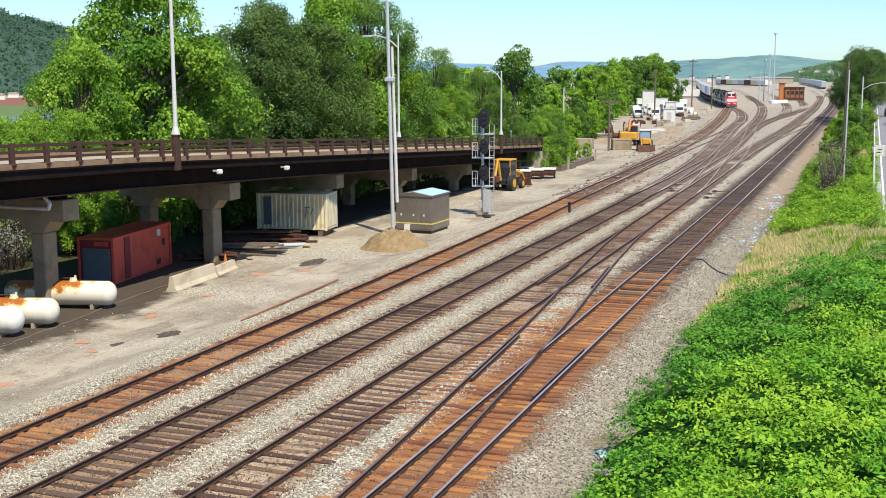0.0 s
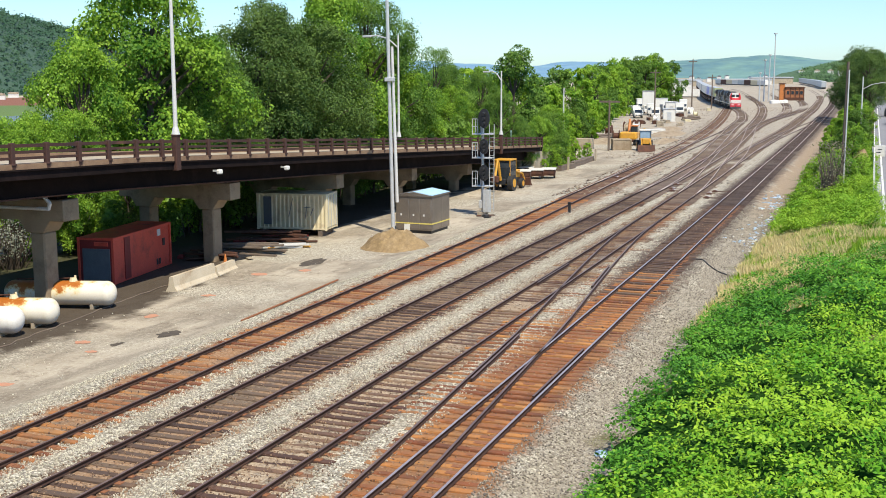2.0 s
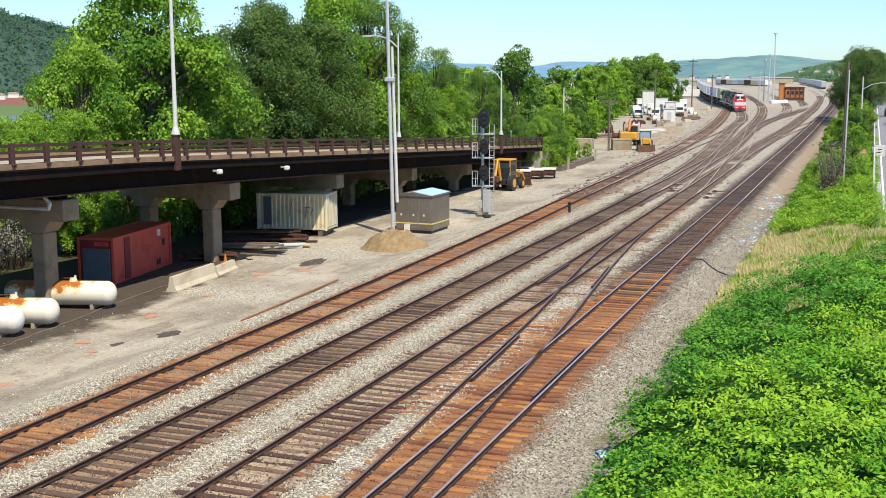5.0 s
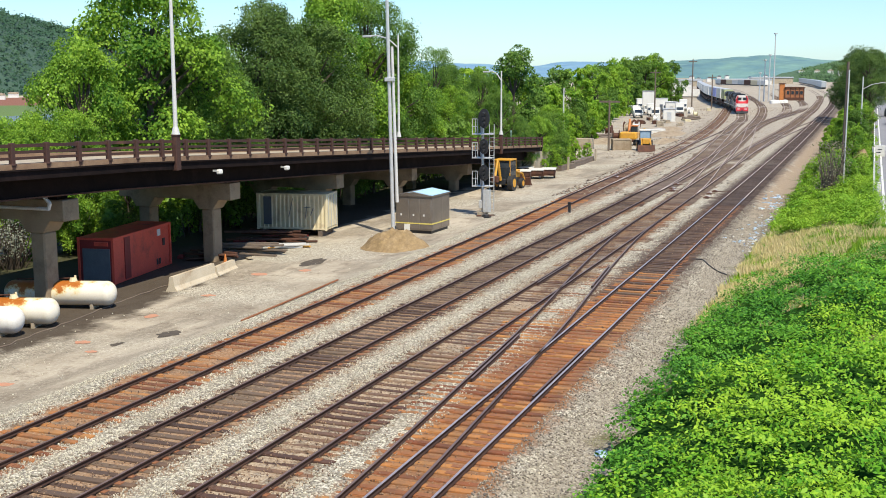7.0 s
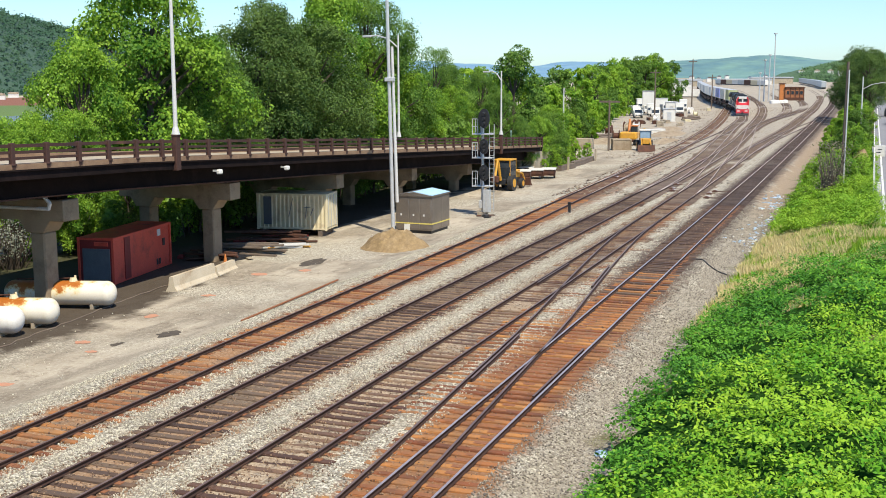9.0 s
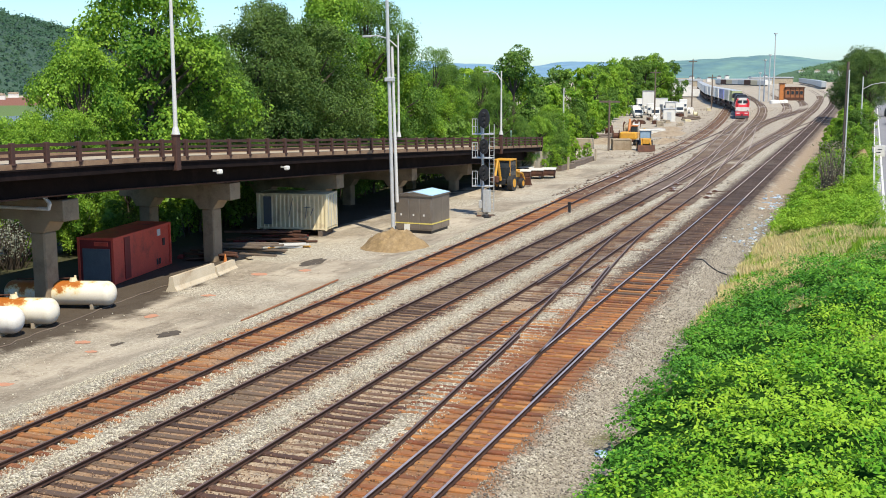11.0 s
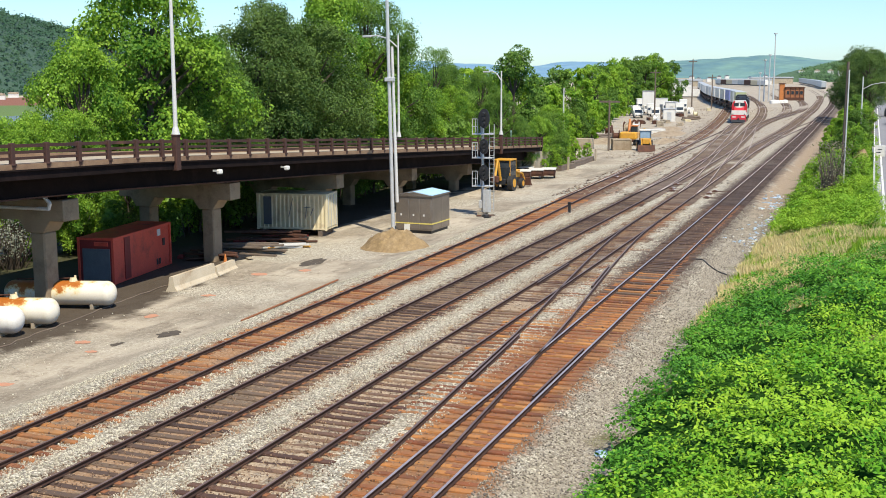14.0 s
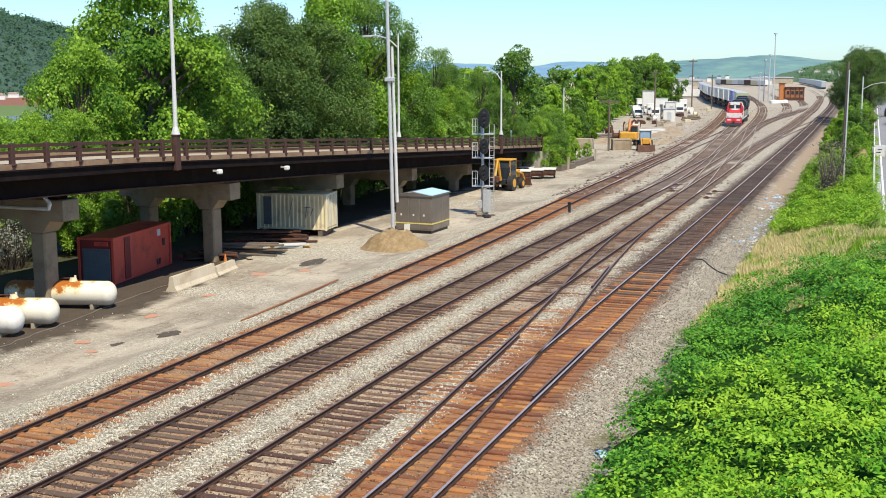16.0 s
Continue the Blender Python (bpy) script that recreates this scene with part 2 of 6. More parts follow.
    return bm


def prism(outline, lo, hi, axis="x"):
    """Solid of a closed outline, pushed from lo to hi along axis. Outline pairs: x: (y, z); y: (x, z); z: (x, y)."""
    put = {"x": lambda a, b, c: (c, a, b), "y": lambda a, b, c: (a, c, b), "z": lambda a, b, c: (a, b, c)}[axis]
    bm = bmesh.new()
    rings = [[bm.verts.new(put(a, b, c)) for a, b in outline] for c in (lo, hi)]
    n = len(outline)
    for i in range(n):
        bm.faces.new((rings[0][i], rings[0][(i + 1) % n], rings[1][(i + 1) % n], rings[1][i]))
    bm.faces.new(rings[0][::-1])
    bm.faces.new(rings[1])
    bmesh.ops.recalc_face_normals(bm, faces=bm.faces)
    return bm


def curve_at(points, y):
    """Smooth x(y) through control points."""
    ys = [q[0] for q in points]
    xs = [q[1] for q in points]
    n = len(ys)
    i = max(0, min(n - 2, int(np.searchsorted(ys, y)) - 1))

    def slope(k):
        if k == 0:
            return (xs[1] - xs[0]) / (ys[1] - ys[0])
        if k == n - 1:
            return (xs[-1] - xs[-2]) / (ys[-1] - ys[-2])
        return (xs[k + 1] - xs[k - 1]) / (ys[k + 1] - ys[k - 1])
    h = ys[i + 1] - ys[i]
    t = (y - ys[i]) / h
    if t < 0 or t > 1:
        k = i if t < 0 else i + 1
        return xs[k] + slope(k) * (y - ys[k])
    m0, m1 = slope(i) * h, slope(i + 1) * h
    return ((2 * t**3 - 3 * t**2 + 1) * xs[i] + (t**3 - 2 * t**2 + t) * m0 + (-2 * t**3 + 3 * t**2) * xs[i + 1] + (t**3 - t**2) * m1)


def mesh_np(name, verts, faces, material, smooth=False, mats=None):
    me = bpy.data.meshes.new(name)
    me.from_pydata(verts, [], faces)
    for mm in (material if isinstance(material, (list, tuple)) else [material]):
        me.materials.append(mm)
    if mats is not None:
        me.polygons.foreach_set("material_index", mats)
    if smooth:
        me.polygons.foreach_set("use_smooth", [True] * len(me.polygons))
    me.update()
    return me


def leaves(name, pts, nrm, size, material, rng, jitter=0.7, aspect=0.62):
    """A mesh of folded diamond leaves at pts, facing roughly along nrm."""
    n = len(pts)
    nn = nrm + rng.normal(0, jitter, (n, 3))
    nn /= np.linalg.norm(nn, axis=1)[:, None] + 1e-9
    a = np.cross(nn, rng.normal(0, 1, (n, 3)))
    a /= np.linalg.norm(a, axis=1)[:, None] + 1e-9
    b = np.cross(nn, a)
    s = size * rng.uniform(0.6, 1.3, n)[:, None]
    v = np.stack([pts - a * s * 0.5, pts - b * s * 0.5 * aspect + nn * s * 0.08, pts + a * s * 0.5, pts + b * s * 0.5 * aspect + nn * s * 0.08], 1).reshape(-1, 3)
    me = bpy.data.meshes.new(name)
    me.vertices.add(4 * n)
    me.vertices.foreach_set("co", v.ravel())
    me.loops.add(4 * n)
    me.loops.foreach_set("vertex_index", np.arange(4 * n, dtype=np.int32))
    me.polygons.add(n)
    me.polygons.foreach_set("loop_start", np.arange(0, 4 * n, 4, dtype=np.int32))
    me.materials.append(material)
    me.update(calc_edges=True)
    return me


# ---- the lie of the tracks: (y, x) of the centre lines, rail heads at z = 0 ----
TRACK_FAR_LEFT = [(-30, -20.9), (60, -21.55), (90, -22.2), (128, -23.3), (152, -24.1), (196, -26.5), (247, -30.4), (303, -35.8), (345, -40.0)]
TRACK_TRAIN = [(-30, -18.25), (60, -17.5), (95, -17.3), (112, -17.6), (132, -18.4), (166, -20.6), (214, -24.0), (246, -25.9), (268, -28.0), (290, -30.5), (313, -33.9), (339, -38.6), (390, -49.0), (449, -60.0), (576, -80.0), (772, -110.0)]
TRACK_MIDDLE = [(-30, -14.16), (70, -13.9), (132, -14.3), (161, -14.5), (207, -14.2), (260, -14.6), (347, -15.8), (500, -21.0), (700, -35.0)]
TRACK_MAIN = [(-30, -9.96), (120, -9.96), (220, -10.3), (378, -11.9), (500, -16.5), (700, -30.0)]
CROSSOVER_NEAR = [(-2, -10.0), (8, -10.1), (23, -10.58), (32, -11.1), (43.3, -11.8), (51.3, -12.5), (60, -13.2), (69, -13.75), (76, -13.9)]
CROSSOVER_MID = [(92, -13.95), (104, -14.4), (120, -15.4), (136, -16.5), (150, -17.4)]
CROSSOVER_FAR = [(150, -14.4), (175, -13.9), (207, -12.8), (240, -11.2), (262, -10.6)]
TRACK_YARD = [(88, -17.35), (112, -17.15), (154, -17.6), (215, -20.7), (281, -24.9), (340, -30.0), (409, -37.8), (633, -67.6), (760, -88.0)]


def ramp01(v, a, b):
    t = max(0.0, min(1.0, (v - a) / (b - a)))
    return t * t * (3 - 2 * t)


def ground_z(x, y):
    edge = curve_at(TRACK_FAR_LEFT, min(y, 345)) - 1.6 if y > 60 else -23.1
    z = -0.155
    z -= 0.495 * ramp01(-x, -edge, -edge + 2.2)                      # yard a step below the ballast
    bank = 62 + 0.45 * max(0.0, y - 170)
    z -= 5.5 * ramp01(-x, bank, bank + 16)                                    # river bank
    z -= 0.345 * ramp01(x, -8.2, -6.9)                                # ballast shoulder beside the main line
    rise = ramp01(x, -6.8, 1.0)
    z += (2.0 if y < 60 else 2.0 - 0.2 * ramp01(y, 60, 90)) * rise
    if y < 14:
        z += 5.0 * ramp01(14 - y, 0, 16) * ramp01(x, -8, -3)         # abutment bank below the eye
    z += 2.4 * ramp01(-x, 268, 300)
    z += 0.05 * noise.noise(Vector((x * 0.35, y * 0.35, 0))) + 0.06 * noise.noise(Vector((x * 0.11, y * 0.11, 3))) * (1 if x < -24 else 0.2)
    if -24 < x < -8 and -18 < y < 130:                               # cribs a little below the sleepers' tops
        d = min(abs(x - curve_at(line, y)) for line in (TRACK_FAR_LEFT, TRACK_TRAIN, TRACK_MIDDLE, TRACK_MAIN))
        z -= 0.030 * (1 - ramp01(d, 1.0, 1.5))
    return z


def build_ground():
    xs = sorted({*np.arange(-110, -24, 1.5), *np.arange(-24, -7, 0.35), *np.arange(-7, -5, 0.6), *np.arange(-5, 12, 1.0), *np.arange(12, 60, 6), -3000, -1500, -800, -500, -400, -350, -310, -300, -290, -280, -268, -250, -180, -140, 80, 120, 200, 400, 900, 2500})
    ys = sorted({*np.arange(-20, 120, 1.4), *np.arange(120, 300, 5), *np.arange(300, 800, 25), -600, -200, -80, -40, 900, 1100, 1500, 2200, 3200, 4500})
    verts = [(x, y, ground_z(x, y)) for y in ys for x in xs]
    nx = len(xs)
    faces = [(j * nx + i, j * nx + i + 1, (j + 1) * nx + i + 1, (j + 1) * nx + i) for j in range(len(ys) - 1) for i in range(nx - 1)]
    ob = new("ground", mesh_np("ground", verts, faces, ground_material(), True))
    tagged(ob, "grey ballast stone and pale trodden dirt of a rail yard", "ground", kind="structure")


def ground_material():
    m = bpy.data.materials.new("yard_ground")
    m.use_nodes = True
    nt = m.node_tree
    b = nt.nodes["Principled BSDF"]
    b.inputs["Roughness"].default_value = 0.95
    b.inputs["Specular IOR Level"].default_value = 0.2
    geo = nt.nodes.new("ShaderNodeNewGeometry")
    sep = nt.nodes.new("ShaderNodeSeparateXYZ")
    nt.links.new(geo.outputs["Position"], sep.inputs[0])

    def nse(s, d=4.0, r=0.6):
        n = nt.nodes.new("ShaderNodeTexNoise")
        n.inputs["Scale"].default_value, n.inputs["Detail"].default_value, n.inputs["Roughness"].default_value = s, d, r
        nt.links.new(geo.outputs["Position"], n.inputs["Vector"])
        return n.outputs["Fac"]

    def rng(src, lo, hi, a=0.0, z=1.0):
        x = nt.nodes.new("ShaderNodeMapRange")
        for i, v in enumerate((lo, hi, a, z)):
            x.inputs[i + 1].default_value = v
        nt.links.new(src, x.inputs[0])
        return x.outputs[0]

    def mix(f, a, c, blend="MIX"):
        x = nt.nodes.new("ShaderNodeMix")
        x.data_type, x.blend_type = "RGBA", blend
        for sock, v in ((x.inputs[0], f), (x.inputs[6], a), (x.inputs[7], c)):
            if isinstance(v, (int, float)):
                sock.default_value = v
            elif isinstance(v, tuple):
                sock.default_value = (*v, 1)
            else:
                nt.links.new(v, sock)
        return x.outputs[2]

    def math_(op, a, c):
        x = nt.nodes.new("ShaderNodeMath")
        x.operation = op
        for sock, v in ((x.inputs[0], a), (x.inputs[1], c)):
            if isinstance(v, (int, float)):
                sock.default_value = v
            else:
                nt.links.new(v, sock)
        return x.outputs[0]

    vor = nt.nodes.new("ShaderNodeTexVoronoi")
    vor.inputs["Scale"].default_value = 13.0
    nt.links.new(geo.outputs["Position"], vor.inputs["Vector"])
    sepc = nt.nodes.new("ShaderNodeSeparateColor")
    nt.links.new(vor.outputs["Color"], sepc.inputs[0])
    stone = mix(sepc.outputs[0], (0.24, 0.215, 0.17), (0.82, 0.76, 0.61))
    stone = mix(rng(vor.outputs["Distance"], 0.35, 0.75, 0.0, 0.75), stone, (0.10, 0.085, 0.065))
    stone = mix(rng(nse(0.5), 0.45, 0.75, 0, 0.45), stone, (0.36, 0.30, 0.21))
    tracks_y = nt.nodes.new("ShaderNodeMapping")
    tracks_y.inputs["Scale"].default_value = (1.0, 0.16, 1.0)
    nt.links.new(geo.outputs["Position"], tracks_y.inputs["Vector"])
    streak = nt.nodes.new("ShaderNodeTexNoise")
    streak.inputs["Scale"].default_value, streak.inputs["Detail"].default_value = 0.8, 6.0
    nt.links.new(tracks_y.outputs[0], streak.inputs["Vector"])
    dirt = mix(rng(nse(0.22, 6), 0.38, 0.62), (0.47, 0.405, 0.31), (0.31, 0.26, 0.195))
    dirt = mix(rng(streak.outputs["Fac"], 0.46, 0.60, 0, 0.75), dirt, (0.22, 0.185, 0.14))
    dirt = mix(rng(nse(0.8, 7, 0.75), 0.52, 0.62, 0, 0.65), dirt, (0.17, 0.13, 0.09))
    dirt = mix(rng(nse(0.14, 4), 0.48, 0.60, 0, 0.75), dirt, stone)
    dirt = mix(rng(nse(7, 5, 0.8), 0.48, 0.75, 0, 0.6), dirt, (0.60, 0.55, 0.45))
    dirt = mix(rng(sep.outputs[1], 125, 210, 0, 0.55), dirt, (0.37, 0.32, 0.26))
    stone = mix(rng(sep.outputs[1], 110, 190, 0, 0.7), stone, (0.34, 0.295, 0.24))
    wob = nse(0.45, 4)
    side = math_("ADD", sep.outputs[0], rng(wob, 0.2, 0.8, -1.6, 1.6))
    col = mix(rng(side, -25.2, -24.2), dirt, stone)
    # duller, weedier stone beside the main line
    col = mix(rng(side, -8.6, -7.8, 0, 0.55), col, (0.24, 0.205, 0.16))
    # rust-brown dust along the main line's far shoulder
    col = mix(math_("MULTIPLY", rng(side, -9.2, -8.2, 0, 0.65), rng(sep.outputs[1], 72, 95, 0, 1)), col, (0.29, 0.205, 0.135))
    # earth under the weeds on the bank
    col = mix(rng(side, -6.6, -5.6), col, (0.13, 0.12, 0.05))
    # soot and rust fouled ballast in the track beds
    for x, w, c, far_c, amt, keep in ((-9.96, 1.75, (0.25, 0.105, 0.038), (0.07, 0.045, 0.036), 0.88, 0.85), (-14.0, 1.3, (0.38, 0.25, 0.14), (0.17, 0.10, 0.065), 0.62, 0.0), (-17.6, 1.3, (0.30, 0.165, 0.08), (0.15, 0.098, 0.065), 0.8, 0.0), (-21.4, 1.35, (0.31, 0.15, 0.06), (0.25, 0.125, 0.065), 0.8, 0.0)):
        d = math_("ABSOLUTE", math_("ADD", sep.outputs[0], -x), 0.0)
        d = math_("ADD", d, rng(nse(1.6, 3), 0.3, 0.7, -0.35, 0.35))
        tint = mix(rng(math_("ADD", sep.outputs[1], rng(wob, 0, 1, -8, 8)), 42, 58), c, far_c)
        tint = mix(rng(math_("MULTIPLY", streak.outputs["Fac"], nse(0.7 - 0.02 * x, 4)), 0.25, 0.32, 0, 0.0 if keep else 0.7), tint, (0.075, 0.055, 0.042))
        tint = mix(rng(nse(3.0, 5, 0.7), 0.45, 0.75, 0, 0.5), tint, (0.10, 0.07, 0.05))
        col = mix(math_("MULTIPLY", rng(d, w - 0.3, w + 0.3, amt, 0.0), rng(sep.outputs[1], 92, 135, 1, keep)), col, tint)
    # dark cindery soil beneath the bridge, with the deck's shade painted in too
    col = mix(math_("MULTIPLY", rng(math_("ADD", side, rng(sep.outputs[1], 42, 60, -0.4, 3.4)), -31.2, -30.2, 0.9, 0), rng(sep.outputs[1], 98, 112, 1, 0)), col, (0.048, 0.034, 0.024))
    # darker olive earth on the river side
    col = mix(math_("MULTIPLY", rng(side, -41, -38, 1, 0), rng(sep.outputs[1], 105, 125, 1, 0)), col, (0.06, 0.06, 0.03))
    # red-brown cleared bank across the river
    col = mix(math_("MULTIPLY", rng(sep.outputs[0], -285, -265, 1, 0), rng(sep.outputs[1], 620, 700, 1, 0)), col, (0.12, 0.18, 0.06))
    col = mix(math_("MULTIPLY", rng(math_("ADD", sep.outputs[0], rng(nse(0.03, 4), 0.3, 0.7, -14, 14)), -362, -350, 1, 0), rng(sep.outputs[1], 620, 700, 1, 0)), col, (0.23, 0.105, 0.07))
    col = mix(rng(sep.outputs[0], -488, -476, 1, 0), col, (0.46, 0.40, 0.30))
    col = mix(rng(sep.outputs[0], -515, -505, 1, 0), col, (0.16, 0.2, 0.09))
    col = mix(math_("MULTIPLY", rng(sep.outputs[0], -330, -280, 1, 0), rng(sep.outputs[1], 600, 700, 0, 1)), col, (0.10, 0.16, 0.08))
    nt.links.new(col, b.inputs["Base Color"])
    bp = nt.nodes.new("ShaderNodeBump")
    bp.inputs["Strength"].default_value = 0.6
    bp.inputs["Distance"].default_value = 0.05
    nt.links.new(vor.outputs["Distance"], bp.inputs["Height"])
    bp.invert = True
    nt.links.new(bp.outputs[0], b.inputs["Normal"])
    return m


RAIL_OUT = [(-0.065, -0.125), (0.065, -0.125), (0.065, -0.112), (0.012, -0.097), (0.012, -0.042), (0.036, -0.033), (0.036, 0.0), (-0.036, 0.0), (-0.036, -0.033), (-0.012, -0.042), (-0.012, -0.097), (-0.065, -0.112)]


def rail_mesh(points, off, y0, y1, head):
    ys, y = [], y0
    while y < y1:
        ys.append(y)
        y += 2.0 if y < 120 else 4.0
    ys.append(y1)
    verts, faces, mi = [], [], []
    n = len(RAIL_OUT)
    for k, y in enumerate(ys):
        x = curve_at(points, y)
        s = (curve_at(points, y + 0.5) - curve_at(points, y - 0.5))
        ln = math.hypot(1, s)
        for a, z in RAIL_OUT:
            verts.append((x + (off + a) / ln, y - (off + a) * s / ln, z))
        if k:
            o = (k - 1) * n
            for i in range(n):
                faces.append((o + i, o + (i + 1) % n, o + n + (i + 1) % n, o + n + i))
                mi.append(1 if i == 6 else 0)
    faces += [tuple(range(n))[::-1], tuple(range((len(ys) - 1) * n, len(ys) * n))]
    mi += [0, 0]
    me = mesh_np("rail", verts, [f[::-1] for f in faces], [M["rail"], head], False, mi)
    return me


def tie_mesh(material, length=2.6, seed=0):
    rng = random.Random(seed)
    bm = bmesh.new()
    vs = box(bm, -length / 2, -0.115, -0.31, length / 2, 0.115, -0.126, bev=0.015)
    for v in bm.verts:
        v.co += Vector((rng.uniform(-0.03, 0.03), rng.uniform(-0.008, 0.008), rng.uniform(-0.008, 0.0)))
    me_vs = len(bm.verts)
    for x in (-0.7535, 0.7535):
        box(bm, x - 0.19, -0.1, -0.130, x + 0.19, 0.1, -0.112)
    bm.faces.ensure_lookup_table()
    for f in bm.faces:
        if all(v.index < 0 or v.index >= me_vs for v in f.verts) and f.calc_area() < 0.09 and abs(f.calc_center_median().z + 0.121) < 0.012:
            f.material_index = 1
    return mesh_of("tie", bm, [material, M["rust_plate"]])


def track(label, points, head, tie_mat, y0, y1, near=(20, 88), step=0.52, length=2.6, far_mat="tie_far", seed=1, long_ties=(), bury=0.060, beyond=None):
    rng = random.Random(seed)
    t = thing("railway_track", label, "railway track", group="tracks of the yard", kind="structure")
    for off in (-0.7535, 0.7535):
        # lengths beyond 92 m get the head with the sheen painted on
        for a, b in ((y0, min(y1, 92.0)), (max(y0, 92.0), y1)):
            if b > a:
                part("rail", rail_mesh(points, off, a, b, head if a < 90 else M["rail_painted_sheen"]), None, t, "rail with a worn head, sheen painted on far lengths")
    if tie_mat is None:
        return t
    shared = [tie_mesh(M[tie_mat], length, k + seed * 7) for k in range(4)]
    dark = [tie_mesh(M[beyond[1]], length, k + 50) for k in range(3)] if beyond else None
    longs = {row: tie_mesh(M[tie_mat], row[2], 90) for row in long_ties}
    verts, faces = [], []
    y = y0 + 0.2
    while y < min(y1, 520):
        x = curve_at(points, y)
        s = curve_at(points, y + 0.5) - curve_at(points, y - 0.5)
        turn = -math.degrees(math.atan(s)) + rng.gauss(0, 0.8)
        if near[0] <= y <= near[1]:
            row = next((q for q in long_ties if q[0] <= y <= q[1]), None)
            o = new("tie", longs[row] if row else rng.choice(dark) if dark and y + rng.uniform(-7, 7) > beyond[0] else rng.choice(shared))
            o.parent = t
            o.matrix_basis = pose(x + (row[3] if row else 0) + rng.gauss(0, 0.06), y, rng.uniform(-bury, 0.004), 0, 0, turn + rng.gauss(0, 0.7))
        else:
            m = pose(x + rng.gauss(0, 0.03), y, 0, 0, 0, turn)
            b = len(verts)
            for dx, dy, dz in ((-1.3, -.115, -.22), (1.3, -.115, -.22), (1.3, .115, -.22), (-1.3, .115, -.22), (-1.3, -.115, -.128), (1.3, -.115, -.128), (1.3, .115, -.128), (-1.3, .115, -.128)):
                verts.append(tuple(m @ Vector((dx, dy, dz))))
            faces += [tuple(b + i for i in q) for q in ((4, 5, 6, 7), (0, 1, 5, 4), (1, 2, 6, 5), (2, 3, 7, 6), (3, 0, 4, 7))]
        y += step * rng.uniform(0.90, 1.10) * (1.0 if y < 300 else 1.5)
    if verts:
        o = part("far_ties", mesh_np("far_ties", verts, faces, M[far_mat]), None, t)
        o["kind"] = "stuff"
    return t


def guard_rail(points, off, y0, y1):
    t = part("guard_rail", rail_mesh(points, off, y0, y1, M["rail_dull"]), None)
    tagged(t, "short flared guard rail inside the crossover", "guard rail", "guard rails of the crossover", "structure")


def build_tracks():
    guard_rail(CROSSOVER_NEAR, -0.60, 33.8, 40.5)
    guard_rail(TRACK_MAIN, 0.60, 32.5, 39.0)
    guard_rail(CROSSOVER_NEAR, 0.60, 51.0, 57.0)
    guard_rail(TRACK_MIDDLE, -0.60, 51.0, 57.0)
    track("straight main track with shiny rails on rust-brown ties", TRACK_MAIN, M["rail_shine"], "tie_rust", -18, 690, seed=1, long_ties=((20, 30, 3.4, -0.35), (30, 38, 4.2, -0.75), (38, 46, 5.0, -1.1)), bury=0.02, far_mat="tie_far_dark", beyond=(53, "tie_main"))
    track("worn track with brown rails and grey wooden ties", TRACK_MIDDLE, M["rail_dull"], "tie", -18, 690, seed=2, long_ties=((48, 56, 4.4, 0.85), (56, 66, 3.8, 0.55), (66, 80, 3.2, 0.2)))
    track("sooty track with dark rails that carries the train", TRACK_TRAIN, M["rail_dull"], "tie_dark", -18, 760, seed=3, bury=0.04)
    track("rust-brown siding track beside the trodden yard", TRACK_FAR_LEFT, M["rail_dull"], "tie_rust", -18, 345, seed=4, far_mat="tie_far_rust")
    track("crossover rails between the main and middle track", CROSSOVER_NEAR, M["rail_dull"], None, 2, 76, seed=5)
    track("crossover rails between the middle track and the yard", CROSSOVER_MID, M["rail_dull"], None, 92, 150, seed=6)
    track("far crossover rails towards the main track", CROSSOVER_FAR, M["rail_dull"], None, 150, 262, seed=7)
    track("far yard track with worn rails and painted sheen", [(200, -19.75), (235, -20.3), (281, -19.9), (340, -23.0), (409, -29.2), (633, -54.0), (760, -70.0)], M["rail_dull"], "tie", 200, 740, seed=9)
    track("far yard track with worn rails and painted sheen", [(255, -20.1), (300, -18.4), (340, -18.6), (409, -23.0), (633, -45.0), (760, -60.0)], M["rail_dull"], "tie", 255, 740, seed=10)
    track("crossover rails from the rusty siding", [(100, -22.45), (128, -22.7), (160, -22.9), (190, -23.2), (216, -24.05)], M["rail_dull"], None, 100, 216, seed=11)
    track("crossover rails towards the curving yard track", [(116, -14.15), (140, -14.9), (165, -16.6), (190, -18.6), (217, -20.85)], M["rail_dull"], None, 116, 217, seed=12)
    track("curving yard track with brown rails", TRACK_YARD, M["rail_dull"], "tie", 88, 740, seed=8)


# ---- the sloping road bridge ----
def rail_top(y):
    return 6.66 - 0.0505 * (y - 47) if y > 44 else 6.81 - 0.036 * (y - 44)


BX = -31.7          # outer face of the bridge


def slope_bar(y0, y1, x0, x1, za, zb, step=8.0):
    """Long bar that follows the bridge's fall; za and zb are measured from the railing's top."""
    bm = bmesh.new()
    ys = list(np.arange(y0, y1, step)) + [y1]
    rings = []
    for y in ys:
        z = rail_top(y)
        rings.append([bm.verts.new(c) for c in ((x0, y, z + za), (x1, y, z + za), (x1, y, z + zb), (x0, y, z + zb))])
    for a, b in zip(rings, rings[1:]):
        for i in range(4):
            bm.faces.new((a[i], a[(i + 1) % 4], b[(i + 1) % 4], b[i]))
    bm.faces.new(rings[0][::-1])
    bm.faces.new(rings[-1])
    bmesh.ops.recalc_face_normals(bm, faces=bm.faces)
    return bm


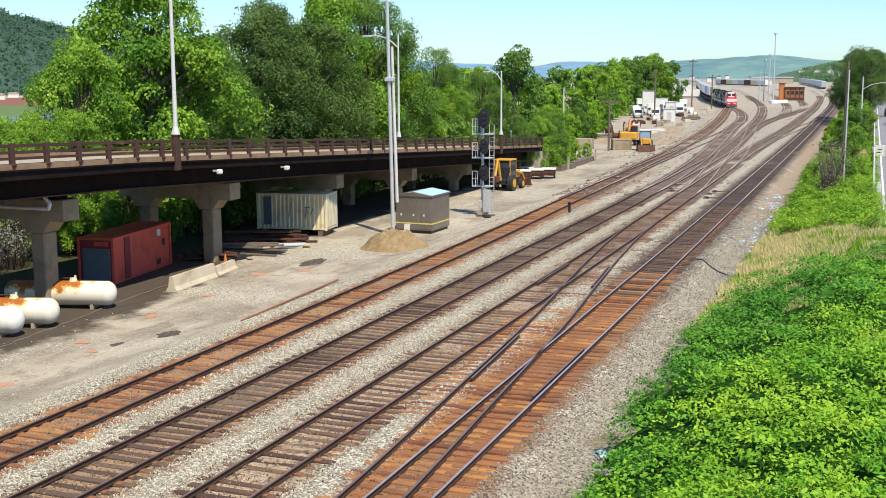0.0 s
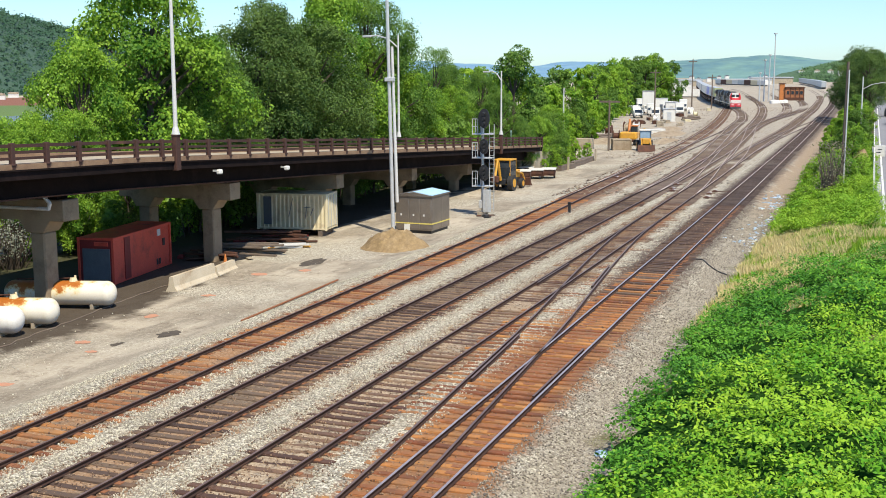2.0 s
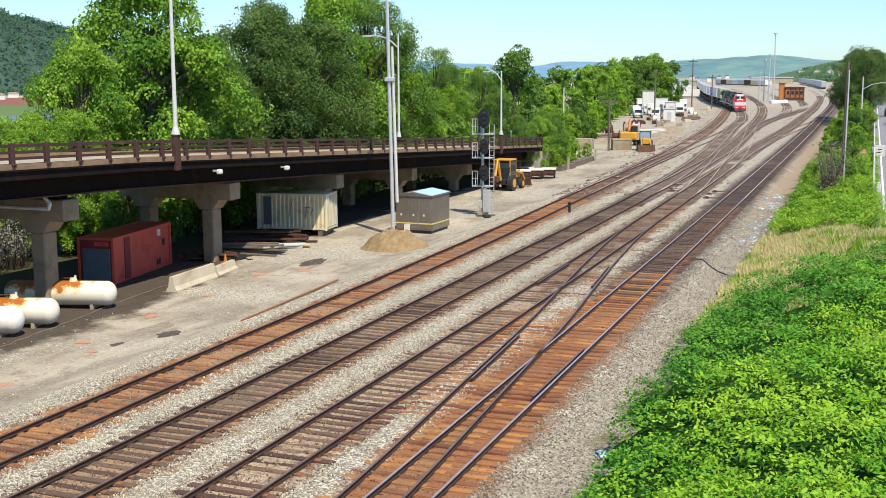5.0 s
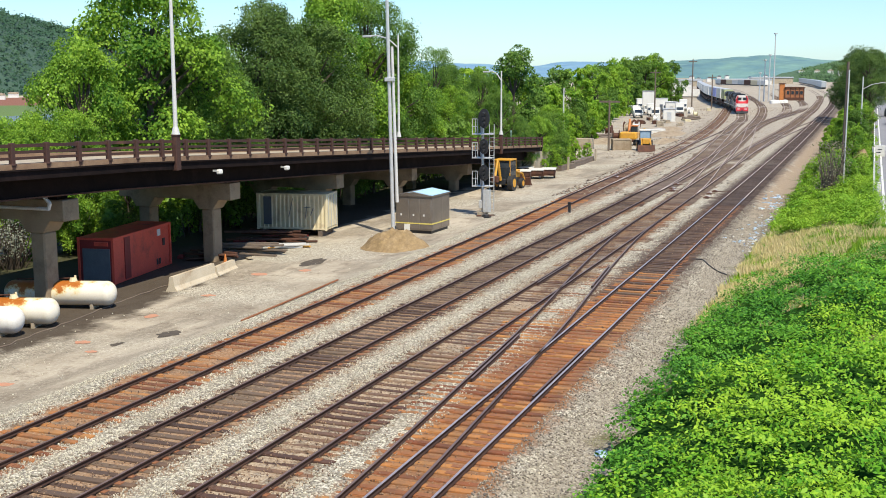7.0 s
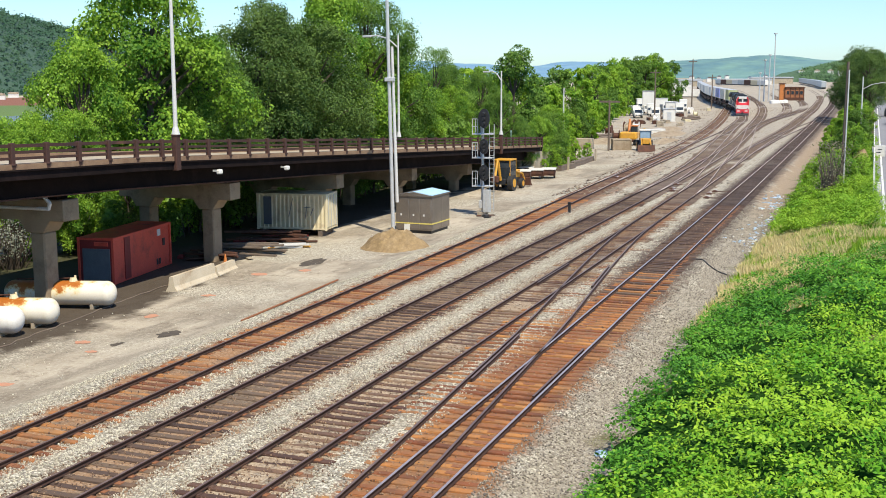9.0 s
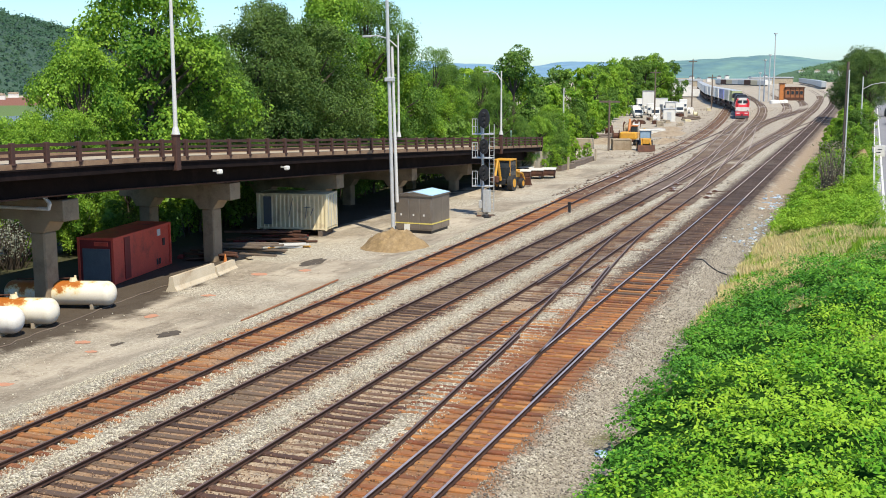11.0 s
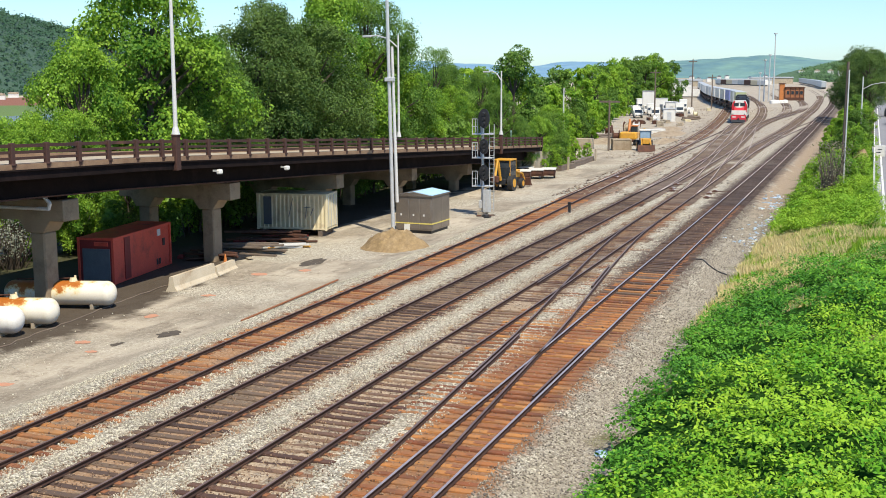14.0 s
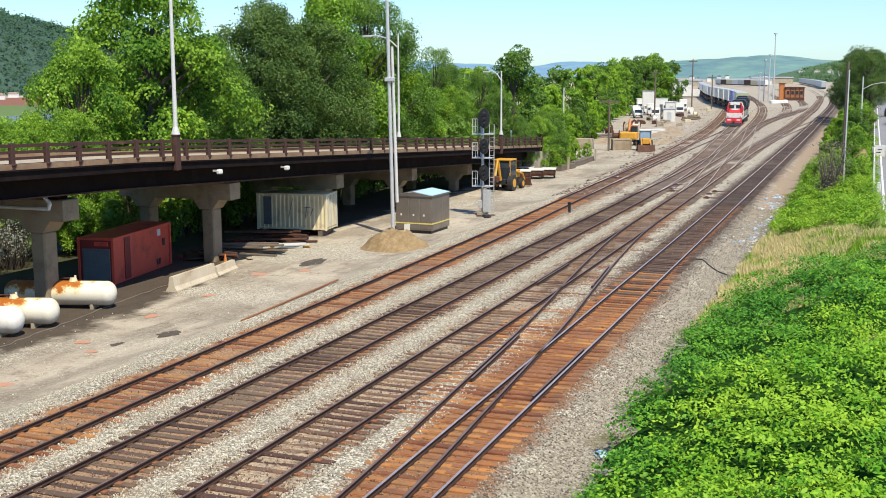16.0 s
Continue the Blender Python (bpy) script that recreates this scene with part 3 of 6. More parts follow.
def build_bridge():
    Y0, Y1 = -12.0, 113.0
    br = thing("road_bridge", "rusty steel road bridge on concrete piers falling to the ground", "bridge", kind="structure")
    part("deck", slope_bar(Y0, Y1, -39.6, BX - 0.25, -1.32, -1.02), M["concrete"], br)
    part("curb", slope_bar(Y0, Y1, BX - 0.55, BX - 0.02, -1.02, -0.80), M["curb"], br, "stained pale concrete kerb")
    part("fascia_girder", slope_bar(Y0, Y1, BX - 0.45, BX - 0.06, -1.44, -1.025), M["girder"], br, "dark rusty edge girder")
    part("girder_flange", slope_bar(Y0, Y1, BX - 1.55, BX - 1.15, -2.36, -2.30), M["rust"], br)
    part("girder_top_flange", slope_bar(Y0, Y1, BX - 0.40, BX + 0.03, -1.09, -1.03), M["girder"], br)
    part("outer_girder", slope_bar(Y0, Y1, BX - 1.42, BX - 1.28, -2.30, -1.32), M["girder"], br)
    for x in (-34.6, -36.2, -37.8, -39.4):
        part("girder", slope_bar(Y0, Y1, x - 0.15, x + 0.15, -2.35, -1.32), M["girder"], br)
    for za, zb in ((-0.14, 0.0), (-0.39, -0.27), (-0.63, -0.52)):
        part("railing_bar", slope_bar(Y0, Y1, BX - 0.17, BX - 0.09, za, zb), M["railing"], br, "rusty railing bar")
    part("far_curb", slope_bar(Y0, Y1, -39.6, -39.2, -1.02, -0.80), M["curb"], br)
    bm = boxes((-0.09, -0.105, -1.0, 0.09, 0.105, 0.05), (-0.12, -0.14, -0.86, 0.12, 0.14, -0.78), bev=0.014)
    me = mesh_of("railing_post", bm, M["railing"])
    y = 35.81 - 2.03 * 23
    k = 0
    while y < Y1:
        o = part("railing_post", me, None, br)
        o.matrix_basis = pose(BX - 0.10, y, rail_top(y))
        y += 2.03
        k += 1
    bm = boxes((-0.13, -0.20, -1.48, 0.13, 0.20, 0.22), (-0.16, -0.23, 0.20, 0.16, 0.23, 0.28), bev=0.02)
    me = mesh_of("lamp_pilaster", bm, M["railing"])
    for y in (47.05, 98.9):
        o = part("lamp_pilaster", me, None, br, "rusty post box that carries a lamp pole")
        o.matrix_basis = pose(BX - 0.02, y, rail_top(y))
    # piers
    for k in range(-2, 7):
        y = 40.17 + 13.88 * k
        top = (4.55 if k else 4.36) - 0.0503 * (y - 40.17)
        if top < 0.3:
            continue
        pier = part("pier", bmesh.new(), M["pier"], br, "stained concrete pier")
        x1 = -33.05 - max(0, k - 1) * 0.25
        x0 = x1 - 7.4
        d = 0.95
        cap = [(x0, top), (x1, top), (x1, top - d), (x1 - 0.75, top - d), (x1 - 1.15, top - d - 0.55), (x1 - 2.05, top - d - 0.55), (x1 - 2.45, top - d), (x0 + 2.45, top - d), (x0 + 2.05, top - d - 0.55), (x0 + 1.15, top - d - 0.55), (x0 + 0.75, top - d), (x0, top - d)]
        bm = prism(cap, y, y + 1.1, "y")
        bmesh.ops.bevel(bm, geom=[e for e in bm.edges], offset=0.03, segments=1, affect="EDGES")
        part("pier_cap", bm, M["pier"], pier)
        for xa in (x1 - 1.15, x0 + 2.05):
            bm = boxes((xa - 0.80, y + 0.10, -1.2, xa - 0.04, y + 0.98, top - d - 0.55), bev=0.07)
            part("column", bm, M["pier"], pier)
        for x in (-33.75, -34.9, -36.2, -37.8):
            part("bearing", boxes((x - 0.25, y + 0.2, top, x + 0.25, y + 0.9, rail_top(y + 0.5) - 2.3)), M["girder"], pier)
    # earth ramp at the low end
    bm = slope_bar(111.5, 117, -39.6, BX - 0.4, -4.5, -1.05)
    part("abutment", bm, M["concrete"], br)


# ---- boxes, cabinets and tanks of the yard ----
def iso_box(name, label, paint, x, y, turn, length, w=2.44, h=2.55, rib=0.03, pitch=0.28):
    """Container with its length along local +y from 0, its width from -w to 0 in x."""
    c = thing(name, label, "shipping container", pose(x, y, ground_z(x, y) - 0.02, 0, 0, turn))
    n = int(length / pitch)
    out = []
    for i in range(n):
        a = 0.1 + (length - 0.2) * i / n
        s = (length - 0.2) / n
        out += [(a, 0.0), (a + s * 0.35, 0.0), (a + s * 0.5, -rib), (a + s * 0.85, -rib)]
    for side in (0, 1):
        o = [(-0.02 + b, a) for a, b in out]
        xs = [(q[0] if side == 0 else -w - q[0], q[1]) for q in o]
        poly = xs + [((-0.12 if side == 0 else -w + 0.12), length - 0.1), ((-0.12 if side == 0 else -w + 0.12), 0.1)]
        part("side_panel", prism([(a, b) for a, b in poly], 0.16, h - 0.1, "z"), paint, c)
    part("roof", boxes((-w + 0.02, 0.05, h - 0.11, -0.02, length - 0.05, h - 0.02), bev=0.01), paint, c)
    part("floor_frame", boxes((-w + 0.02, 0.05, 0.06, -0.02, length - 0.05, 0.17)), paint, c)
    for yy in (0.0, length - 0.14):
        for xx in (-w, -0.14):
            part("corner_post", boxes((xx, yy, 0.0, xx + 0.14, yy + 0.14, h), bev=0.012), paint, c)
    for zz in (0.05, h - 0.13):
        for xx in (-w + 0.01, -0.09):
            part("side_rail", boxes((xx, 0.1, zz, xx + 0.08, length - 0.1, zz + 0.12), bev=0.01), paint, c)
        for yy in (0.01, length - 0.1):
            part("end_rail", boxes((-w + 0.1, yy, zz, -0.1, yy + 0.09, zz + 0.12), bev=0.01), paint, c)
    return c


def build_containers():
    # red box: grey end panel towards the tanks
    w, h, ln = 2.0, 2.42, 6.6
    c = iso_box("red_container", "red steel container with a grey end panel under the bridge", M["red"], -35.2, 46.4, 9.0, ln, w, h, 0.004, 1.1)
    part("end_wall", boxes((-w + 0.1, 0.03, 0.15, -0.1, 0.12, h - 0.1)), M["red_dark"], c)
    part("end_panel", boxes((-w + 0.28, -0.012, 0.2, -0.22, 0.06, 1.86), bev=0.02), M["grey_panel"], c, "flat grey panel")
    part("end_plate", boxes((-w + 0.95, -0.016, 2.0, -0.3, 0.05, 2.2)), M["red"], c, "faded lettering plate")
    part("far_end_wall", boxes((-w + 0.1, ln - 0.12, 0.15, -0.1, ln - 0.03, h - 0.1)), M["red"], c)
    part("band", boxes((-0.03, 1.15, 0.15, 0.012, 1.75, h - 0.12)), M["red_dark"], c, "dark red upright band")
    part("vent", boxes((-0.03, 5.5, 1.25, 0.02, 5.75, 1.65)), M["black"], c)
    part("notice", boxes((-0.03, 4.9, 1.85, 0.016, 5.25, 2.2)), M["white"], c, "small faded white notice")
    for k in range(2):
        part("bar_mark", boxes((-0.03, 4.75 + 0.3 * k, 0.3, 0.014, 4.9 + 0.3 * k, 0.62)), M["black"], c)
    # tan box: long ribbed side towards the eye, raised on sleepers
    ln = 4.85
    c = iso_box("tan_container", "tan corrugated shipping container with scrawled marks", M["tan"], -37.75, 64.95, -82, ln, 2.3, 2.42, 0.05, 0.29)
    c.location.z += 0.36
    for y in (0.4, ln - 0.6):
        part("support_timber", boxes((-2.35, y, -0.40, 0.05, y + 0.28, 0.0)), M["wood_pole"], c)
    part("blank_panel", boxes((-0.03, 0.5, 0.35, 0.008, 1.05, 2.2)), M["grey_panel"], c, "grey patched panel")
    for a, b, d, e in ((2.25, 0.9, 2.55, 2.1), (3.3, 1.5, 3.75, 1.55), (3.4, 0.8, 3.5, 1.6), (3.75, 1.0, 3.95, 1.5)):
        part("scrawl", tubes(((0.012, a, b), (0.012, d, e), 0.025), seg=5), M["grey_panel"], c, "dark sprayed scrawl")
    for x0 in (-2.2, -1.12):
        door = part("door", boxes((x0, ln - 0.06, 0.2, x0 + 1.04, ln + 0.012, 2.3), bev=0.015), M["tan"], c)
        for k in (0.25, 0.75):
            part("lock_rod", tubes(((x0 + 1.04 * k, ln + 0.04, 0.2), (x0 + 1.04 * k, ln + 0.04, 2.3), 0.022), seg=6), M["steel"], door)
    return c


def build_cabinet():
    c = thing("signal_cabinet", "large brushed metal equipment cabinet with a pale blue cover on top", "equipment cabinet", pose(-29.45, 68.95, ground_z(-28, 70), 0, 0, -2.5))
    w, d, h = 2.62, 3.0, 2.45
    part("skid", boxes((0.1, 0.1, 0.0, w - 0.1, d - 0.1, 0.22)), M["black"], c)
    part("body", boxes((0, 0, 0.2, w, d, h), bev=0.02), M["steel_cab"], c)
    for x0, x1 in ((0.06, 0.95), (1.0, 1.75), (1.8, 2.56)):
        part("front_panel", boxes((x0, -0.025, 0.3, x1, 0.02, h - 0.12), bev=0.012), M["steel_cab"], c)
    for y0, y1 in ((0.08, 1.45), (1.52, 2.9)):
        part("side_panel", boxes((w - 0.02, y0, 0.3, w + 0.025, y1, h - 0.12), bev=0.012), M["steel_cab"], c)
    bm = prism([(-0.08, h), (w + 0.08, h), (w + 0.08, h + 0.06), (w * 0.5, h + 0.3), (-0.08, h + 0.06)], -0.08, d + 0.08, "y")
    part("roof", bm, M["steel_cab"], c)
    bm = prism([(0.75, h + 0.205), (w * 0.52, h + 0.33), (w + 0.06, h + 0.12), (w + 0.06, h + 0.09)], -0.02, d - 0.1, "y")
    part("cover_sheet", bm, M["blue_sheet"], c, "pale blue plastic cover sheet")
    part("tape", boxes((-0.03, -0.04, 0.62, w + 0.04, -0.02, 0.70), (w + 0.02, -0.04, 0.62, w + 0.045, d, 0.70)), M["tape"], c, "yellow warning tape")
    for x in (0.35, 1.25, 2.0):
        part("latch", boxes((x, -0.05, 1.15, x + 0.1, -0.02, 1.28)), M["white"], c)
    part("label_plate", boxes((0.62, -0.05, 0.15, 1.05, -0.03, 0.6)), M["white"], c)


def lamp_pole(x, y, z, h, arm=None, r=0.11, label="tall pale street lamp pole on the bridge", lean=0.0):
    t = thing("street_lamp", label, "street lamp", pose(x, y, z, 0, lean, 0))
    part("pole", tubes(((0, 0, 0), (0, 0, h), r, r * 0.6), seg=12), M["pole_white"], t)
    part("base", tubes(((0, 0, 0), (0, 0, 0.35), r * 1.9, r * 1.2), seg=12), M["pole_white"], t)
    if arm:
        pts = [Vector((0, 0, h - 0.9)), Vector((arm * 0.35, 0, h - 0.25)), Vector((arm * 0.75, 0, h)), Vector((arm, 0, h - 0.05))]
        part("arm", tubes(*[(a, b, 0.045, 0.045) for a, b in zip(pts, pts[1:])]), M["pole_white"], t)
        part("lamp_head", boxes((arm - 0.1, -0.14, h - 0.14, arm + 0.55 * (1 if arm > 0 else -1), 0.14, h + 0.0) if arm > 0 else (arm - 0.55, -0.14, h - 0.14, arm + 0.1, 0.14, h), bev=0.04), M["steel"], t)
    return t


def build_poles():
    lamp_pole(BX - 0.02, 47.05, rail_top(47) + 0.27, 9.0)
    lamp_pole(BX - 0.02, 98.9, rail_top(98.9) + 0.27, 5.75, arm=-1.2, r=0.10)
    t = thing("utility_mast", "twin galvanised steel mast beside the metal cabinet", "mast", pose(-28.95, 67.3, ground_z(-28.95, 67.3), 0, -1.1, 0))
    part("mast", tubes(((0, 0, 0), (0, 0, 17.5), 0.13, 0.10), seg=12), M["steel"], t)
    part("conduit", tubes(((0.30, 0.1, 2.2), (0.22, 0.1, 12.2), 0.11, 0.09), seg=10), M["pole_white"], t, "pale second tube clamped to the mast")
    part("collar", boxes((-0.25, -0.2, 10.0, 0.35, 0.2, 10.25), bev=0.03), M["steel"], t)
    part("base_plate", boxes((-0.3, -0.3, -0.05, 0.3, 0.3, 0.12), bev=0.03), M["steel"], t)
    lamp_pole(-31.75, 75.0, rail_top(75) + 0.1, 7.2, arm=-2.2, r=0.09, label="street lamp with a curved arm on the bridge")
    # right hand bank
    t = thing("utility_pole", "bare grey wooden utility pole on the weedy bank", "utility pole", pose(-1.95, 90.0, ground_z(-1.95, 90) - 0.3, 0, 0.4, 0))
    part("pole", tubes(((0, 0, 0), (0, 0, 10.2), 0.135, 0.10), seg=10), M["wood_pole"], t)
    part("conduit", tubes(((0.15, -0.15, 0.5), (0.11, -0.12, 9.6), 0.05, 0.05)), M["pole_white"], t)
    base = ground_z(-1.45, 165) - 0.2
    t = lamp_pole(-1.45, 165, base, 8.5 - base, arm=3.2, r=0.13, label="street lamp with a long curved arm beside the road")
    part("pole_top", tubes(((0, 0, 8.3 - base), (0, 0, 9.3 - base), 0.085, 0.07), seg=10), M["pole_white"], t)


def build_signal():
    t = thing("railway_signal", "silver railway signal mast with three black light heads", "railway signal", pose(-26.85, 79.3, ground_z(-26.85, 79.3)))
    H = 7.65
    part("base", boxes((-0.35, -0.3, 0, 0.35, 0.3, 0.28), bev=0.03), M["concrete"], t)
    part("mast", tubes(((0, 0, 0.2), (0, 0, H - 0.2), 0.12, 0.10), seg=12), M["steel"], t)
    lad = part("ladder", tubes(((0.42, 0.3, 0.3), (0.42, 0.3, H - 0.9), 0.03), ((0.78, 0.3, 0.3), (0.78, 0.3, H - 0.9), 0.03), seg=6), M["steel"], t)
    for i in range(18):
        part("rung", tubes(((0.42, 0.3, 0.5 + 0.33 * i), (0.78, 0.3, 0.5 + 0.33 * i), 0.018), seg=5), M["steel"], lad)
    for z in (2.15, 4.25, 6.0):
        pl = part("platform", boxes((-0.75, -0.3, z, 0.75, 0.5, z + 0.07)), M["steel"], t)
        for sx in (-0.72, -0.3):
            for sy in (-0.28, 0.45):
                part("guard_post", tubes(((sx, sy, z), (sx, sy, z + 1.15), 0.03), seg=6), M["steel"], pl)
        for dz in (0.6, 1.15):
            part("guard_bar", tubes(((-0.72, -0.28, z + dz), (-0.3, -0.28, z + dz), 0.025), seg=6), M["steel"], pl)
    for z, s in ((7.2, 1.15), (5.15, 0.92), (3.2, 0.98)):
        hd = part("signal_head", prism([(0.36 * s * math.cos(a) * 1.05 + 0.22, 0.62 * s * math.sin(a)) for a in np.linspace(0, 2 * math.pi, 20, endpoint=False)], -0.42, -0.34, "y"), M["black"], t, "black oval signal backplate")
        for v in hd.data.vertices:
            v.co.z += z
        for k in (-0.3, 0.0, 0.3):
            part("hood", tubes(((0.22, -0.34, z + k * s), (0.22, -0.78, z + k * s - 0.03), 0.13 * s, 0.12 * s), seg=12), M["black"], hd)
        part("housing", boxes((0.05, -0.34, z - 0.45 * s, 0.4, -0.05, z + 0.45 * s), bev=0.04), M["black"], hd)
    part("junction_box", boxes((0.12, -0.35, 0.25, 0.62, 0.12, 1.95), bev=0.03), M["steel"], t)
    part("cable_box", boxes((-0.22, -0.28, 0.55, 0.1, 0.05, 1.15), bev=0.03), M["steel"], t)


def tank_thing(x, y, turn, ln, r, material, label):
    t = thing("storage_tank", label, "gas tank", pose(x, y, ground_z(x, y), 0, 0, turn), group="row of gas tanks")
    bm = bmesh.new()
    prof = [(0.0, 0.0)] + [(r * 0.75 * (1 - math.cos(a)), r * math.sin(a)) for a in np.linspace(0.15, math.pi / 2, 7)]
    prof += [(ln - px, pr) for px, pr in prof[::-1]]
    seg = 24
    rings = []
    for px, pr in prof:
        rings.append([bm.verts.new((px, pr * math.cos(2 * math.pi * k / seg), 0.10 + r + pr * math.sin(2 * math.pi * k / seg))) for k in range(seg)] if pr > 0 else None)
    a, z = bm.verts.new((0, 0, 0.10 + r)), bm.verts.new((ln, 0, 0.10 + r))
    rr = [q for q in rings if q]
    for q0, q1 in zip(rr, rr[1:]):
        for k in range(seg):
            bm.faces.new((q0[k], q0[(k + 1) % seg], q1[(k + 1) % seg], q1[k]))
    for k in range(seg):
        bm.faces.new((a, rr[0][(k + 1) % seg], rr[0][k]))
        bm.faces.new((z, rr[-1][k], rr[-1][(k + 1) % seg]))
    bmesh.ops.recalc_face_normals(bm, faces=bm.faces)
    for f in bm.faces:
        f.smooth = True
    part("shell", bm, material, t)
    for px in (ln * 0.2, ln * 0.8):
        part("saddle", boxes((px - 0.08, -r * 0.7, -0.1, px + 0.08, r * 0.7, 0.22), bev=0.02), M["concrete"], t)
    dm = part("valve_dome", tubes(((ln * 0.62, 0, 0.08 + 2 * r), (ln * 0.62, 0, 0.24 + 2 * r), 0.19, 0.14), ((ln * 0.62 + 0.1, 0, 0.2 + 2 * r), (ln * 0.62 + 0.1, 0, 0.34 + 2 * r), 0.05, 0.05), seg=12), M["tan"] if material is M["tank"] else M["tank_clean"], t)
    part("pipe", tubes(((ln * 0.62, 0, 0.22 + 2 * r), (ln * 0.1, 0.1, 0.13 + 2 * r), 0.03)), M["rust"], t)
    return t


def build_tanks():
    tank_thing(-36.7, 40.4, 16, 5.2, 0.56, M["tank"], "white horizontal gas tank streaked with rust on concrete saddles")
    tank_thing(-36.35, 36.3, 17, 5.0, 0.56, M["tank"], "white gas tank with rust patches along its top")
    tank_thing(-36.15, 34.5, 17, 4.6, 0.56, M["tank_clean"], "clean white gas tank beside the rusty tanks")


def build_barriers():
    prof = [(-0.3, 0), (0.3, 0), (0.3, 0.08), (0.17, 0.30), (0.1, 0.82), (-0.1, 0.82), (-0.17, 0.30), (-0.3, 0.08)]
    for x, y, turn, ln, low in ((-31.6, 46.0, 4, 4.2, 0.92), (-31.9, 50.4, 8, 2.4, 0.58)):
        t = part("concrete_barrier", prism([(px, pz * low) for px, pz in prof], 0, ln, "y"), M["barrier"])
        t.matrix_basis = pose(x, y, ground_z(x, y + 2) - 0.03, 0, 0, turn)
        tagged(t, "weathered concrete traffic barrier on the dirt", "barrier", "barriers at the bridge")


# ---- greenery ----
def crown(seed, material, n=9000, leaf=0.34, tall=1.0, low=0.8, aspect=0.62, lobe=(0.45, 1.0), count=70, spray=13):
    """A broad crown in a unit of about 10 m height: lobes carried by limbs, each clad in flat sprays of leaves."""
    rng = np.random.default_rng(seed)
    lobes = []
    for k in range(count):
        u = rng.uniform(0, 1)
        z = low + (9.9 - low) * u
        rad = 3.7 * math.sin(math.pi * min(1, 0.16 + 0.80 * u)) ** 0.8 * rng.uniform(0.25, 1.0) ** 0.5
        a = rng.uniform(0, 2 * math.pi)
        lobes.append((rad * math.cos(a), rad * math.sin(a), z * tall, rng.uniform(*lobe)))
    arr = np.array(lobes)
    w = arr[:, 3] ** 2
    m = n // spray                                  # twigs, each with a spray of leaves
    idx = rng.choice(count, m, p=w / w.sum())
    L = arr[idx]
    out = L[:, :3] * np.array([1, 1, 0])
    out /= np.linalg.norm(out, axis=1)[:, None] + 0.3
    d = rng.normal(0, 1, (m, 3)) + 0.55 * out + np.array([0, 0, 0.45])
    d /= np.linalg.norm(d, axis=1)[:, None]
    axes = rng.uniform(0.65, 1.35, (count, 3))[idx] * np.array([1.1, 1.1, 0.75])
    rr = L[:, 3] * np.where(rng.uniform(0, 1, m) < 0.82, rng.uniform(0.8, 1.15, m), rng.uniform(0.2, 1.45, m))
    twig = L[:, :3] + d * rr[:, None] * axes
    lean = d + np.array([0, 0, 0.5]) + rng.normal(0, 0.3, (m, 3))
    lean /= np.linalg.norm(lean, axis=1)[:, None]
    k = np.repeat(np.arange(m), spray)
    off = rng.normal(0, 0.20, (len(k), 3))
    off -= lean[k] * (np.sum(off * lean[k], 1) * 0.75)[:, None]
    return leaves("crown", twig[k] + off, lean[k], leaf, material, rng, 0.38, aspect), lobes


def trunk(lobes, seed):
    rng = random.Random(seed)
    bm = bmesh.new()
    cyl(bm, (0, 0, -0.8), (0.1, 0, 2.5), 0.30, 0.22, 9)
    cyl(bm, (0.1, 0, 2.4), (0.0, 0.1, 6.5), 0.22, 0.10, 8)
    for l in lobes[::3]:
        z0 = min(6.2, max(1.8, l[2] - 1.8))
        cyl(bm, (0.05, 0.05, z0), (l[0] * 0.9, l[1] * 0.9, l[2]), 0.10, 0.03, 6)
    return mesh_of("trunk", bm, M["bark"])


